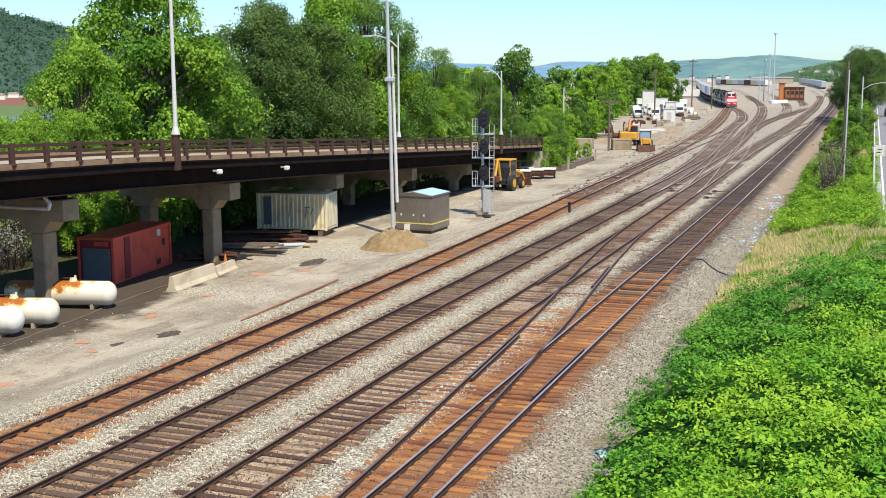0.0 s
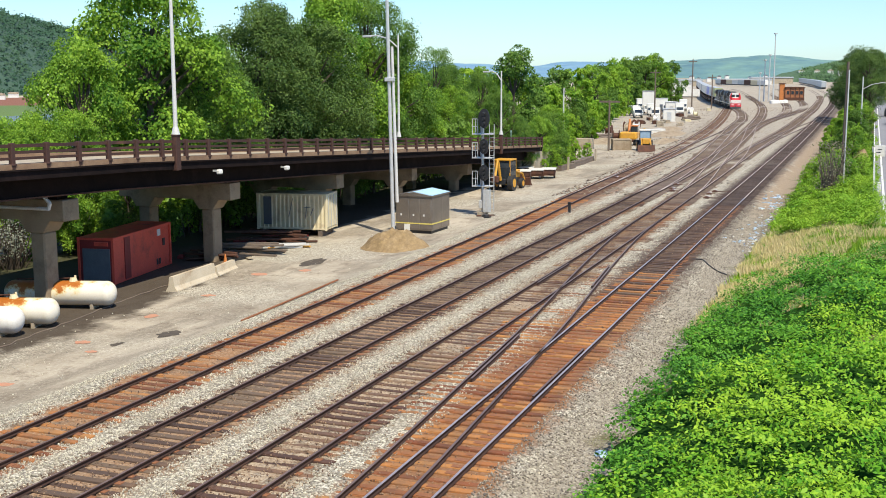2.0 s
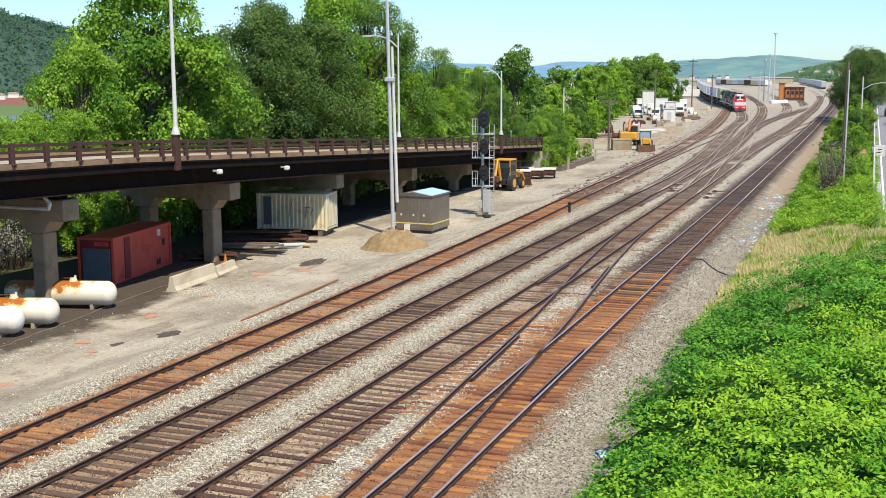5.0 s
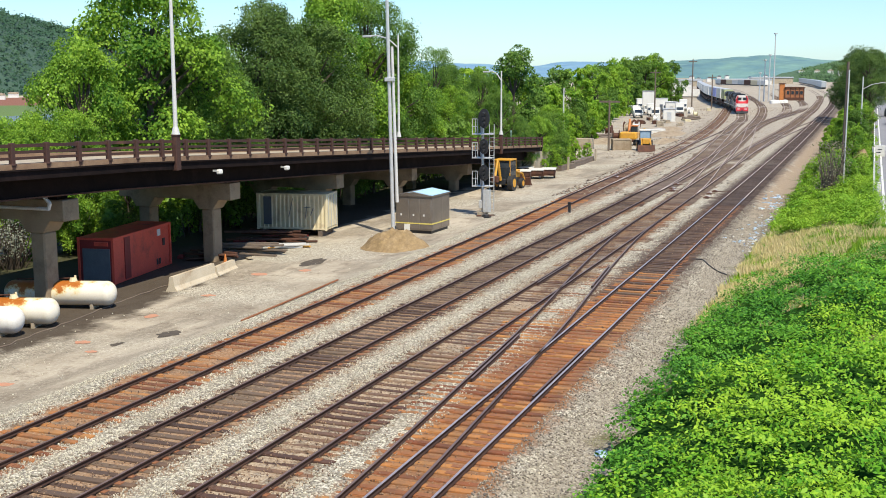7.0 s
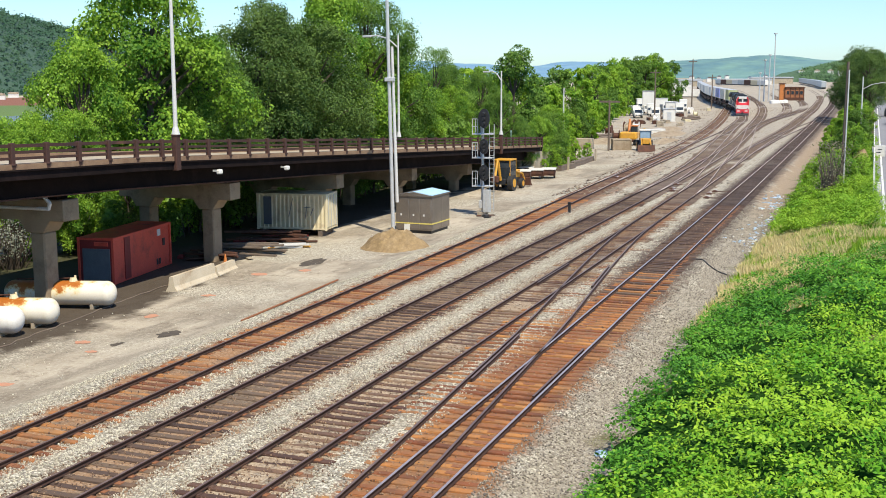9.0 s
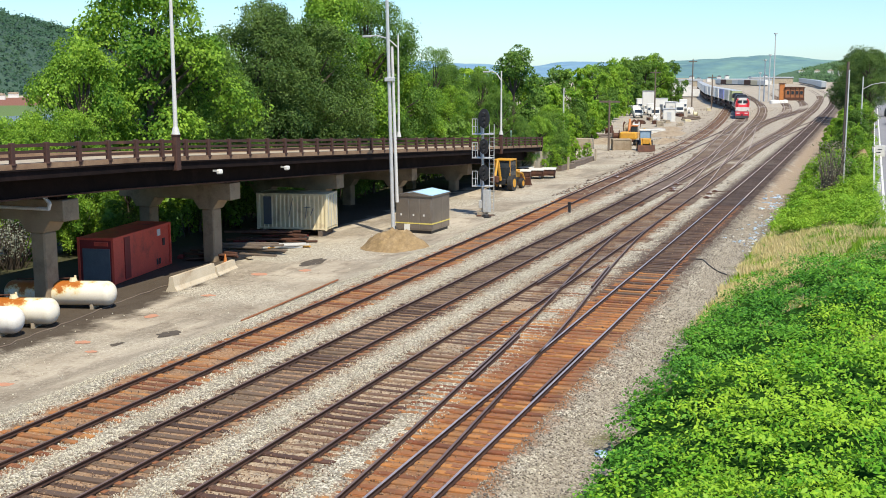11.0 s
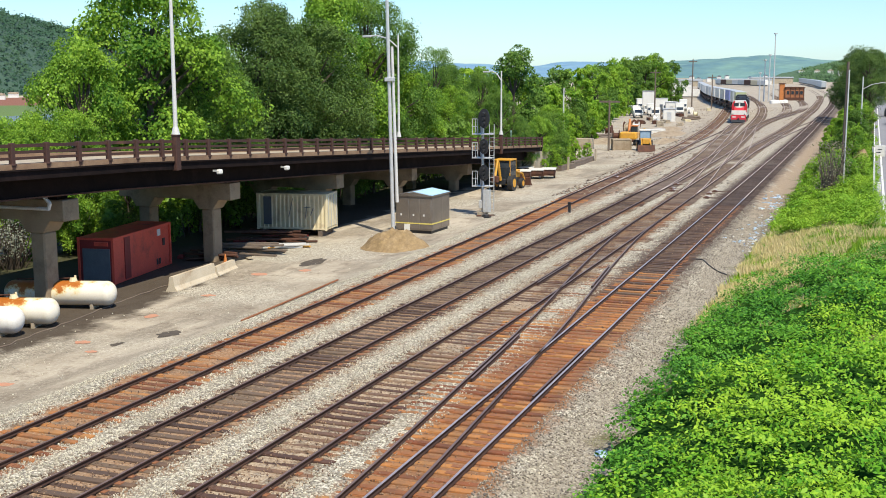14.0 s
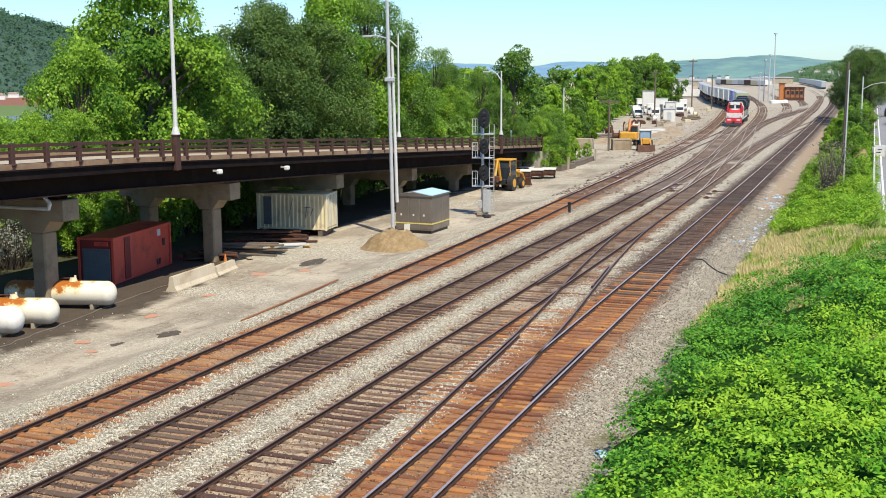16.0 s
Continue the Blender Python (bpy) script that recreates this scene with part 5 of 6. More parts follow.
        part("leaf_cover", leaves("leaf_cover", spray, d + np.array([0.2, -0.2, 0.4]), canopy[1] * 0.75, M[canopy[2]], rng, 0.35, 0.8), None, ob)["kind"] = "stuff"
    return ob


def build_distance():
    hill("wooded_hill", "dark green wooded hill across the river", -860, 580, 320, 560, 84, M["hill"], 2, lumps=5.0, n=150, grain=0.05, canopy=(56000, 2.4, "canopy"))
    hill("wooded_rise", "green wooded rise at the far end of the yard", 60, 1580, 205, 250, 36, M["hill_near"], 5, lumps=3.5, grain=0.09, canopy=(26000, 2.3, "canopy_near"))
    hill("far_ridge", "wooded ridge behind the yard with blue-green haze painted in", -1250, 2700, 560, 400, 46, M["hill_far"], 4, lumps=3.0)
    hill("far_ridge", "wooded ridge behind the yard with blue-green haze painted in", -620, 2800, 420, 400, 40, M["hill_far"], 9, lumps=3.0)
    hill("far_ridge", "wooded ridge behind the yard with blue-green haze painted in", -150, 2300, 420, 380, 46, M["hill_far_green"], 7, lumps=3.0)
    hill("far_ridge", "wooded ridge behind the yard with blue-green haze painted in", 420, 2300, 480, 380, 46, M["hill_far_green"], 8, lumps=3.0)
    for x, y in ((-470, 520), (-480, 545), (-465, 560), (-490, 590), (-450, 500), (-455, 610)):
        t = thing("house", "small white house below the wooded hill", "house", pose(x, y, ground_z(x, y), 0, 0, 40), group="houses across the river")
        part("wall", boxes((-3.0, -2.2, 0, 3.0, 2.2, 2.2)), M["white"], t)
        part("roof", prism([(-3.3, 2.2), (3.3, 2.2), (2.6, 3.3), (-2.6, 3.3)], -2.4, 2.4, "y"), M["concrete"], t)
    for x, y in ((-63, 1400), (-48, 1390), (-36, 1375), (-82, 1420)):
        t = thing("house", "small white house on the wooded rise", "house", pose(x, y, 9.0, 0, 0, 10), group="houses on the rise")
        part("wall", boxes((-3.2, -3, -12, 3.2, 3, 3.2)), M["white"], t)
        part("roof", prism([(-3.4, 3.2), (3.4, 3.2), (0, 4.8)], -3.2, 3.2, "y"), M["concrete"], t)
    rng = random.Random(12)
    for k in range(16):
        y = 1380 + rng.uniform(-60, 60)
        x = -300 + 13 * k + rng.uniform(-5, 5)
        t = thing("house", "small pale house at the foot of the far ridge", "house", pose(x, y, ground_z(x, y) + rng.uniform(1.5, 6.5), 0, 0, rng.uniform(-25, 25)), group="houses below the ridge")
        part("wall", boxes((-2.3, -2.0, -9, 2.3, 2.0, 1.9)), M["white"], t)
        part("roof", prism([(-2.6, 1.9), (2.6, 1.9), (0, 3.2)], -2.2, 2.2, "y"), M["grey_panel"], t)
    bm = boxes((-284, -300, -5.0, -66, 620, -4.6))
    ob = part("water", bm, mat("river_water", (0.26, 0.29, 0.26), (0.20, 0.24, 0.22), 0.05, 0.18, 0, 0.3, 3))
    tagged(ob, "pale reflecting river water behind the trees", "river", kind="structure")


# ---- the train ----
def arc_table():
    ys = np.arange(120, 772, 1.0)
    xs = np.array([curve_at(TRACK_TRAIN, y) for y in ys])
    s = np.concatenate([[0], np.cumsum(np.hypot(np.diff(xs), np.diff(ys)))])
    return ys, xs, s


ARC_Y, ARC_X, ARC_S = arc_table()


def on_track(s):
    return Vector((float(np.interp(s, ARC_S, ARC_X)), float(np.interp(s, ARC_S, ARC_Y)), 0.0))


def car_pose(s, length):
    """Pose of a car whose front is at arc length s (towards the camera) and whose local -y is its front."""
    a, b = on_track(s + length * 0.18), on_track(s + length * 0.82)
    d = b - a
    mid = (a + b) / 2
    return pose(mid.x, mid.y, 0, 0, 0, -math.degrees(math.atan2(d.x, d.y)))


def wheels(parent, ys, r=0.5):
    for y in ys:
        tr = part("truck", boxes((-1.15, y - 1.5, 0.25, -0.95, y + 1.5, 0.7), (0.95, y - 1.5, 0.25, 1.15, y + 1.5, 0.7), (-1.1, y - 0.2, 0.4, 1.1, y + 0.2, 0.75)), M["black"], parent)
        for dy in (-1.0, 1.0):
            part("wheelset", tubes(((-0.82, y + dy, r), (-0.69, y + dy, r), r, r), ((0.69, y + dy, r), (0.82, y + dy, r), r, r), ((-0.8, y + dy, r), (0.8, y + dy, r), 0.08, 0.08), seg=14), M["rail"], tr)


def locomotive(name, label, hood, nose, cabin, length=20.5):
    t = thing(name, label, "locomotive")
    L = length / 2
    part("frame", boxes((-1.45, -L + 0.6, 1.05, 1.45, L - 0.6, 1.5), (-1.1, -3.5, 0.5, 1.1, 3.5, 1.1), bev=0.03), M["black"], t)
    part("pilot", prism([(-L + 0.15, 0.15), (-L + 0.7, 0.15), (-L + 0.7, 1.5), (-L + 0.35, 1.5)], -1.45, 1.45, "x"), nose, t, "painted pilot plate")
    part("nose", prism([(-L + 0.9, 1.5), (-L + 3.0, 1.5), (-L + 3.0, 3.0), (-L + 1.4, 2.95), (-L + 0.95, 2.5)], -0.95, 0.95, "x"), nose, t, "nose with white and red paint")
    if nose is M["black"]:
        part("nose_panel", boxes((-0.5, -L + 0.86, 1.9, 0.5, -L + 0.935, 2.3)), M["white"], t, "white nose mark")
    else:
        band = part("nose_panel", boxes((-1.35, -L + 0.72, 1.52, 1.35, -L + 0.88, 2.42), bev=0.02), M["white"], t, "white band across the nose")
        for x in (-1.2, 1.02):
            part("ditch_light", boxes((x, -L + 0.69, 1.58, x + 0.18, -L + 0.73, 1.76)), M["black"], band)
        part("nose_top", boxes((-0.55, -L + 1.42, 2.96, 0.55, -L + 3.0, 3.04)), M["white"], t, "white top of the nose")
        for x in (-1.2, 0.5):
            part("step_mark", boxes((x, -L + 0.28, 0.85, x + 0.7, -L + 0.36, 1.25)), M["white"], t, "white end step mark")
    part("plow", prism([(-L - 0.12, 0.1), (-L + 0.3, 0.1), (-L + 0.3, 0.62), (-L + 0.05, 0.62)], -1.4, 1.4, "x"), M["black"], t, "black snow plow")
    cab = part("cab", prism([(-1.5, 1.5), (1.5, 1.5), (1.5, 3.5), (1.1, 4.35), (-1.1, 4.35), (-1.5, 3.5)], -L + 3.0, -L + 5.6, "y"), cabin, t)
    for x0, x1 in ((-1.1, -0.15), (0.15, 1.1)):
        out = 1 if x0 > 0 else -1
        part("cab_corner", prism([(out * 0.75, 2.0), (out * 1.49, 2.0), (out * 1.49, 3.45), (out * 1.1, 4.3), (out * 0.9, 4.3)][::out], -L + 2.975, -L + 3.0, "y"), nose, cab, "painted corner of the cab front")
        part("windscreen", boxes((x0, -L + 2.96, 3.2, x1, -L + 3.02, 3.85)), M["glass"], cab)
    for x in (-1.51, 1.49):
        part("side_window", boxes((x, -L + 3.5, 2.8, x + 0.02, -L + 4.9, 3.4)), M["glass"], cab)
    part("headlight", boxes((-0.25, -L + 2.9, 3.95, 0.25, -L + 3.02, 4.15), bev=0.02), M["white"], cab)
    part("hood", prism([(-0.95, 1.5), (0.95, 1.5), (0.95, 3.9), (0.7, 4.25), (-0.7, 4.25), (-0.95, 3.9)], -L + 5.6, L - 1.0, "y"), hood, t, "long black engine hood")
    part("radiator", prism([(-1.5, 3.2), (1.5, 3.2), (1.5, 4.0), (1.0, 4.5), (-1.0, 4.5), (-1.5, 4.0)], L - 5.5, L - 1.4, "y"), hood, t)
    part("stripe", boxes((-1.47, -L + 0.6, 1.18, -1.455, L - 0.6, 1.42), (1.455, -L + 0.6, 1.18, 1.47, L - 0.6, 1.42)), M["white"], t, "white sill stripe")
    rows = []
    for x in (-1.42, 1.42):
        rows += [((x, y, 1.5), (x, y, 2.5), 0.025) for y in np.arange(-L + 0.8, L - 0.6, 2.2)] + [((x, -L + 0.8, 2.5), (x, -L + 2.9, 2.5), 0.025), ((x, -L + 5.7, 2.5), (x, L - 0.8, 2.5), 0.025)]
    part("handrail", tubes(*rows, seg=5), M["white"], t)
    part("coupler", boxes((-0.15, -L - 0.1, 0.65, 0.15, -L + 0.4, 1.0)), M["black"], t)
    wheels(t, (-L + 4.0, L - 4.0))
    return t, length


def trailer_car(label, paint, length=18.5):
    t = thing("trailer_flat_car", label, "freight car")
    L = length / 2
    part("deck", boxes((-1.25, -L + 0.2, 0.95, 1.25, L - 0.2, 1.15), (-0.35, -L + 0.4, 0.55, 0.35, L - 0.4, 0.97), bev=0.02), M["rust"], t, "rusty flat car deck")
    for x in (-1.25, 1.19):
        part("side_sill", boxes((x, -L + 0.6, 0.7, x + 0.06, L - 0.6, 1.2)), M["rust"], t)
    n, a, b = 26, -L + 1.2, L - 1.2
    pitch = (b - a) / n
    out = []
    for i in range(n):
        y0 = a + pitch * i
        out += [(1.28, y0), (1.28, y0 + pitch * 0.6), (1.26, y0 + pitch * 0.65), (1.26, y0 + pitch * 0.95)]
    trailer = part("trailer", prism(out + [(-x, y) for x, y in out[::-1]], 2.12, 4.98, "z"), paint, t, "boxy highway trailer")
    part("trailer_sill", boxes((-1.29, a, 2.02, 1.29, b, 2.14), (-1.29, a, 4.96, 1.29, b, 5.04)), M["steel"], trailer)
    for y in (L - 2.6, L - 3.8):
        for x in (-0.95, 0.95):
            part("trailer_wheel", tubes(((x - 0.25, y, 1.65), (x + 0.25, y, 1.65), 0.5, 0.5), seg=12), M["tyre"], trailer)
    for x in (-0.9, 0.75):
        part("landing_leg", boxes((x, -L + 3.2, 1.15, x + 0.15, -L + 3.35, 2.1)), M["steel"], trailer)
    wheels(t, (-L + 2.2, L - 2.2), 0.42)
    return t, length


def build_train():
    lime = mat("lime_paint", (0.42, 0.46, 0.20), (0.50, 0.52, 0.30), 0.6, 0.5)
    blue = mat("lavender_paint", (0.24, 0.27, 0.62), (0.30, 0.34, 0.66), 0.5, 0.5)
    navy = mat("grey_trailer_paint", (0.48, 0.49, 0.50), (0.40, 0.41, 0.42), 0.6, 0.5)
    white = M["white"]
    noser = mat("red_and_white_nose", (0.62, 0.03, 0.04), (0.55, 0.025, 0.035), 1, 0.4)
    cars = [locomotive("lead_locomotive", "lead diesel locomotive with a red and white nose and black hood", M["black"], noser, M["white"]),
            locomotive("trailing_locomotive", "black trailing diesel locomotive with white cab marks", M["black"], M["black"], M["black"]),
            locomotive("trailing_locomotive", "black trailing diesel locomotive with white sill stripe", M["black"], M["black"], M["black"]),
            trailer_car("flat car with a dull lime highway trailer", lime, 14.0),
            trailer_car("flat car with a white highway trailer", white),
            trailer_car("flat car with a lavender blue highway trailer", blue),
            trailer_car("flat car with a white highway trailer", white)]
    for k in range(16):
        cars.append(trailer_car("flat car with a grey highway trailer" if k % 4 == 3 else "flat car with a white highway trailer", navy if k % 4 == 3 else white))
    return cars


def motions(cars):
    s_of = lambda y: float(np.interp(y, ARC_Y, ARC_S))
    s0, s1 = s_of(337.0), s_of(218.0)
    gap = 0.0
    for t, ln in cars:
        rows = []
        for k in range(17):
            f = k / 16
            s = s0 + (s1 - s0) * f + gap
            rows.append((float(k), car_pose(s, ln)))
        walk(t, rows)
        gap += ln + 0.6


# ---- machines, poles and clutter of the yard ----
def build_spoil():
    for x, y, rx, ry, h, label, mt in ((-26.7, 62.4, 2.25, 1.9, 1.25, "heap of brown excavated soil beside the cabinet", "soil"), (-38.0, 172, 3.5, 6, 0.6, "low heap of pale dug earth", "pale_earth"), (-29.5, 174, 2.2, 5, 0.6, "low heap of pale dug earth", "pale_earth"), (-33, 198, 3, 10, 0.6, "low heap of pale dug earth", "pale_earth"), (-35.5, 214, 2.2, 9, 0.5, "low ridge of pale dug earth", "pale_earth"), (-0.9, 117, 1.1, 4, 1.3, "bare brown earth mound beside the road", "soil")):
        v, f = [], []
        n = 26
        for j in range(n + 1):
            for i in range(n + 1):
                u, w = i / n * 2 - 1, j / n * 2 - 1
                e = max(0.0, 1 - u * u - w * w) ** 1.2
                X, Y = u * rx, w * ry
                v.append((X, Y, ground_z(x + X, y + Y) - ground_z(x, y) - 0.05 + h * e * (1 + 0.55 * noise.noise(Vector((X * 1.3, Y * 1.3, x)))) + min(1.0, e * 4) * (0.22 * noise.noise(Vector((X * 2.6, Y * 2.6, 2))) + 0.12 * noise.noise(Vector((X * 6, Y * 6, 5))))))
        f = [(j * (n + 1) + i, j * (n + 1) + i + 1, (j + 1) * (n + 1) + i + 1, (j + 1) * (n + 1) + i) for j in range(n) for i in range(n)]
        ob = new("spoil_mound", mesh_np("spoil_mound", v, f, M[mt], True))
        ob.location = (x, y, ground_z(x, y))
        tagged(ob, label, "soil heap")


def wheel(parent, x, y, r, w, hub):
    tyre = part("wheel", tubes(((x - w / 2, y, r), (x + w / 2, y, r), r, r), seg=18), M["tyre"], parent)
    part("rim", tubes(((x - w / 2 - 0.02, y, r), (x + w / 2 + 0.02, y, r), r * 0.55, r * 0.55), seg=14), hub, tyre)


def backhoe(x, y, turn, label, paint, glazing=None):
    t = thing("backhoe_loader", label, "backhoe loader", pose(x, y, ground_z(x, y), 0, 0, turn))
    part("chassis", boxes((-0.45, -1.9, 0.6, 0.45, 1.6, 1.1), bev=0.05), M["black"], t)
    part("engine_hood", boxes((-0.5, -2.1, 1.0, 0.5, -0.4, 1.75), bev=0.08), paint, t)
    cab = part("cab", prism([(-0.4, 1.0), (1.15, 1.0), (1.2, 2.1), (1.05, 2.75), (-0.25, 2.75)], -0.75, 0.75, "x"), glazing or M["glass"], t, "glazed cab")
    part("cab_roof", boxes((-0.8, -0.4, 2.72, 0.8, 1.2, 2.86), bev=0.04), M["white"] if glazing else paint, cab)
    for sx in (-0.76, 0.7):
        for sy in (-0.38, 1.1):
            part("pillar", boxes((sx, sy, 1.0, sx + 0.07, sy + 0.08, 2.75)), M["black"] if glazing else paint, cab)
    for sx in (-0.85, 0.85):
        wheel(t, sx, 0.9, 0.72, 0.45, paint)
        wheel(t, sx, -1.55, 0.48, 0.32, paint)
    for sx in (-0.6, 0.6):
        part("loader_arm", tubes(((sx, -0.5, 1.7), (sx, -2.4, 1.3), 0.09), ((sx, -2.4, 1.3), (sx, -3.1, 0.5), 0.09)), paint, t)
    part("bucket", prism([(-3.0, 0.15), (-3.7, 0.12), (-3.4, 0.3), (-3.15, 0.75), (-3.0, 0.95), (-2.9, 0.9)], -1.15, 1.15, "x"), M["rust"], t, "rusty loader bucket")
    part("boom", tubes(((0, 1.6, 1.0), (0, 2.3, 2.9), 0.14), ((0, 2.3, 2.9), (0, 2.9, 1.4), 0.11)), paint, t)
    part("dig_bucket", boxes((-0.3, 2.6, 0.9, 0.3, 3.1, 1.5), bev=0.08), M["rust"], t)
    return t


def excavator(x, y, turn):
    t = thing("excavator", "yellow and orange crawler excavator working in the yard", "excavator", pose(x, y, ground_z(x, y), 0, 0, turn))
    for sx in (-1.2, 0.7):
        part("crawler", prism([(-1.7, 0.35), (-1.4, 0.05), (1.4, 0.05), (1.7, 0.35), (1.4, 0.75), (-1.4, 0.75)], sx, sx + 0.5, "x"), M["tyre"], t)
    part("upper_body", boxes((-1.25, -1.2, 0.95, 1.25, 2.0, 1.95), bev=0.1), M["yellow"], t)
    part("counterweight", boxes((-1.2, 1.4, 0.95, 1.2, 2.3, 2.0), bev=0.15), M["yellow"], t)
    cab = part("cab", boxes((-1.2, -1.3, 1.2, -0.25, 0.3, 2.8), bev=0.08), M["glass"], t)
    part("cab_roof", boxes((-1.24, -1.3, 2.76, -0.2, 0.35, 2.9), bev=0.03), M["orange"], cab)
    part("boom", tubes(((0.2, -1.0, 1.6), (0.2, -2.6, 3.6), 0.22, 0.18), ((0.2, -2.6, 3.6), (0.2, -4.6, 3.0), 0.18, 0.14)), M["orange"], t)
    part("stick", tubes(((0.2, -4.6, 3.0), (0.2, -5.0, 1.0), 0.14, 0.10)), M["orange"], t)
    part("bucket", boxes((-0.2, -5.2, 0.2, 0.6, -4.5, 1.0), bev=0.1), M["rust"], t)
    return t


def truck(x, y, turn, label, box_paint, ln=6.0, h=2.6, kind="truck"):
    t = thing(kind, label, kind, pose(x, y, ground_z(x, y), 0, 0, turn), group="vehicles parked in the yard")
    part("chassis", boxes((-0.9, -ln / 2, 0.5, 0.9, ln / 2, 0.75)), M["black"], t)
    cab = part("cab", prism([(-ln / 2, 0.5), (-ln / 2 + 1.9, 0.5), (-ln / 2 + 1.9, 2.0), (-ln / 2 + 1.0, 2.0), (-ln / 2 + 0.6, 1.25), (-ln / 2, 1.1)], -0.95, 0.95, "x"), M["white"], t)
    part("windscreen", prism([(-ln / 2 + 0.58, 1.3), (-ln / 2 + 0.96, 1.95), (-ln / 2 + 0.94, 1.97), (-ln / 2 + 0.54, 1.3)], -0.85, 0.85, "x"), M["glass"], cab)
    part("body", boxes((-1.05, -ln / 2 + 2.0, 0.75, 1.05, ln / 2, h), bev=0.05), box_paint, t)
    for sx in (-0.85, 0.85):
        wheel(t, sx, -ln / 2 + 0.9, 0.4, 0.25, M["steel"])
        wheel(t, sx, ln / 2 - 1.1, 0.4, 0.25, M["steel"])
    return t


def car(x, y, turn, label, paint):
    t = thing("car", label, "car", pose(x, y, ground_z(x, y), 0, 0, turn), group="vehicles parked in the yard")
    part("body", prism([(-2.2, 0.3), (2.2, 0.3), (2.2, 0.95), (1.5, 1.0), (1.0, 1.48), (-0.6, 1.5), (-1.2, 1.0), (-2.2, 0.85)], -0.88, 0.88, "x"), paint, t)
    part("window", prism([(1.35, 1.02), (0.95, 1.42), (-0.55, 1.44), (-1.05, 1.02)], -0.89, 0.89, "x"), M["glass"], t)
    for sx in (-0.78, 0.78):
        for sy in (-1.4, 1.4):
            wheel(t, sx, sy, 0.32, 0.2, M["steel"])
    return t


def build_vehicles():
    backhoe(-28.9, 154.5, 14, "dull yellow backhoe loader with a wide rusty bucket", M["yellow"], M["blue_glass"])
    excavator(-33.4, 166.0, 186)
    backhoe(-31.0, 98.5, 176, "yellow backhoe loader parked by the bridge", M["yellow"])
    truck(-50.4, 218, 70, "white van parked at the edge of the trees", M["white"], 5.5, 2.5, "van")
    truck(-61.8, 322, 15, "white box truck in the yard", M["white"], 7, 3.4)
    truck(-56.0, 300, 20, "white pickup truck in the yard", M["white"], 5.5, 1.6, "pickup")
    truck(-47.8, 268, 10, "white utility truck in the yard", M["white"], 6, 2.4)
    truck(-63.3, 352, 15, "white box truck in the yard", M["white"], 8, 3.8)
    truck(-55.0, 330, 20, "white truck with a dark load in the yard", M["white"], 7, 2.4)
    truck(-52.0, 268, 15, "white pickup truck in the yard", M["white"], 5.5, 1.7, "pickup")
    for x, y, turn, ln, h, kd in ((-52.5, 288, 12, 6.0, 2.9, "truck"), (-50.2, 280, 8, 5.2, 1.7, "pickup"), (-55.5, 282, 25, 5.6, 2.5, "van"), (-46.0, 292, 10, 6.5, 3.0, "truck"), (-52.0, 308, 12, 5.4, 1.8, "pickup"), (-49.8, 322, 10, 7.0, 3.2, "truck")):
        truck(x, y, turn, "white work " + kd + " parked in the yard", M["white"], ln, h, kd)
    car(-57.5, 318, 15, "dark blue car in the yard", mat("dark_blue_paint", (0.05, 0.08, 0.2), (0.04, 0.07, 0.17), 1, 0.3))
    for x, y, w, d, h, label in ((-57.6, 311, 3.2, 3, 5.6, "tall white site tower behind the trucks"), (-54.4, 313, 3.4, 4, 3.6, "white storage hut behind the trucks"), (-49.5, 300, 3.0, 4, 3.0, "white storage hut behind the trucks"), (-41.5, 249, 2.6, 2.6, 2.7, "small white site hut on the gravel")):
        t = thing("site_hut", label, "hut", pose(x, y, ground_z(x, y), 0, 0, 12), group="white huts of the yard")
        part("wall", boxes((-w / 2, -d / 2, 0, w / 2, d / 2, h), bev=0.05), M["white"], t)
        part("roof", boxes((-w / 2 - 0.1, -d / 2 - 0.1, h, w / 2 + 0.1, d / 2 + 0.1, h + 0.12), bev=0.02), M["steel"], t)
        part("door", boxes((-0.45, -d / 2 - 0.03, 0.1, 0.45, -d / 2 + 0.02, 2.05)), M["grey_panel"] if h > 3.2 else M["steel"], t)
    # flat trailers with stacked sheets beside the bridge
    for x, y, turn, s in ((-32.9, 105.2, 10, 3.0), (-32.1, 107.6, 12, 3.0), (-31.4, 109.6, 14, 3.0), (-30.4, 110.6, 12, 2.8), (-32.9, 111.4, 8, 3.0)):
        t = thing("flat_trailer", "low trailer loaded with pale stacked sheets", "trailer", pose(x, y, ground_z(x, y), 0, 0, turn), group="trailers beside the bridge")
        t.scale = (0.74, 0.62, 0.72)
        part("bed", boxes((-0.9, -s / 2, 0.55, 0.9, s / 2, 0.75)), M["rust"], t)
        part("side_board", boxes((-0.92, -s / 2, 0.7, -0.85, s / 2, 1.25), (0.85, -s / 2, 0.7, 0.92, s / 2, 1.25), (-0.9, -s / 2, 0.45, 0.9, -s / 2 + 0.06, 1.25)), M["rust"], t)
        part("load", boxes((-1.0, -s / 2 - 0.1, 1.25, 1.0, s / 2 + 0.1, 1.42), bev=0.03), M["white"], t, "pale sheets")
        for sx in (-0.8, 0.8):
            wheel(t, sx, 0.0, 0.35, 0.22, M["rust"])


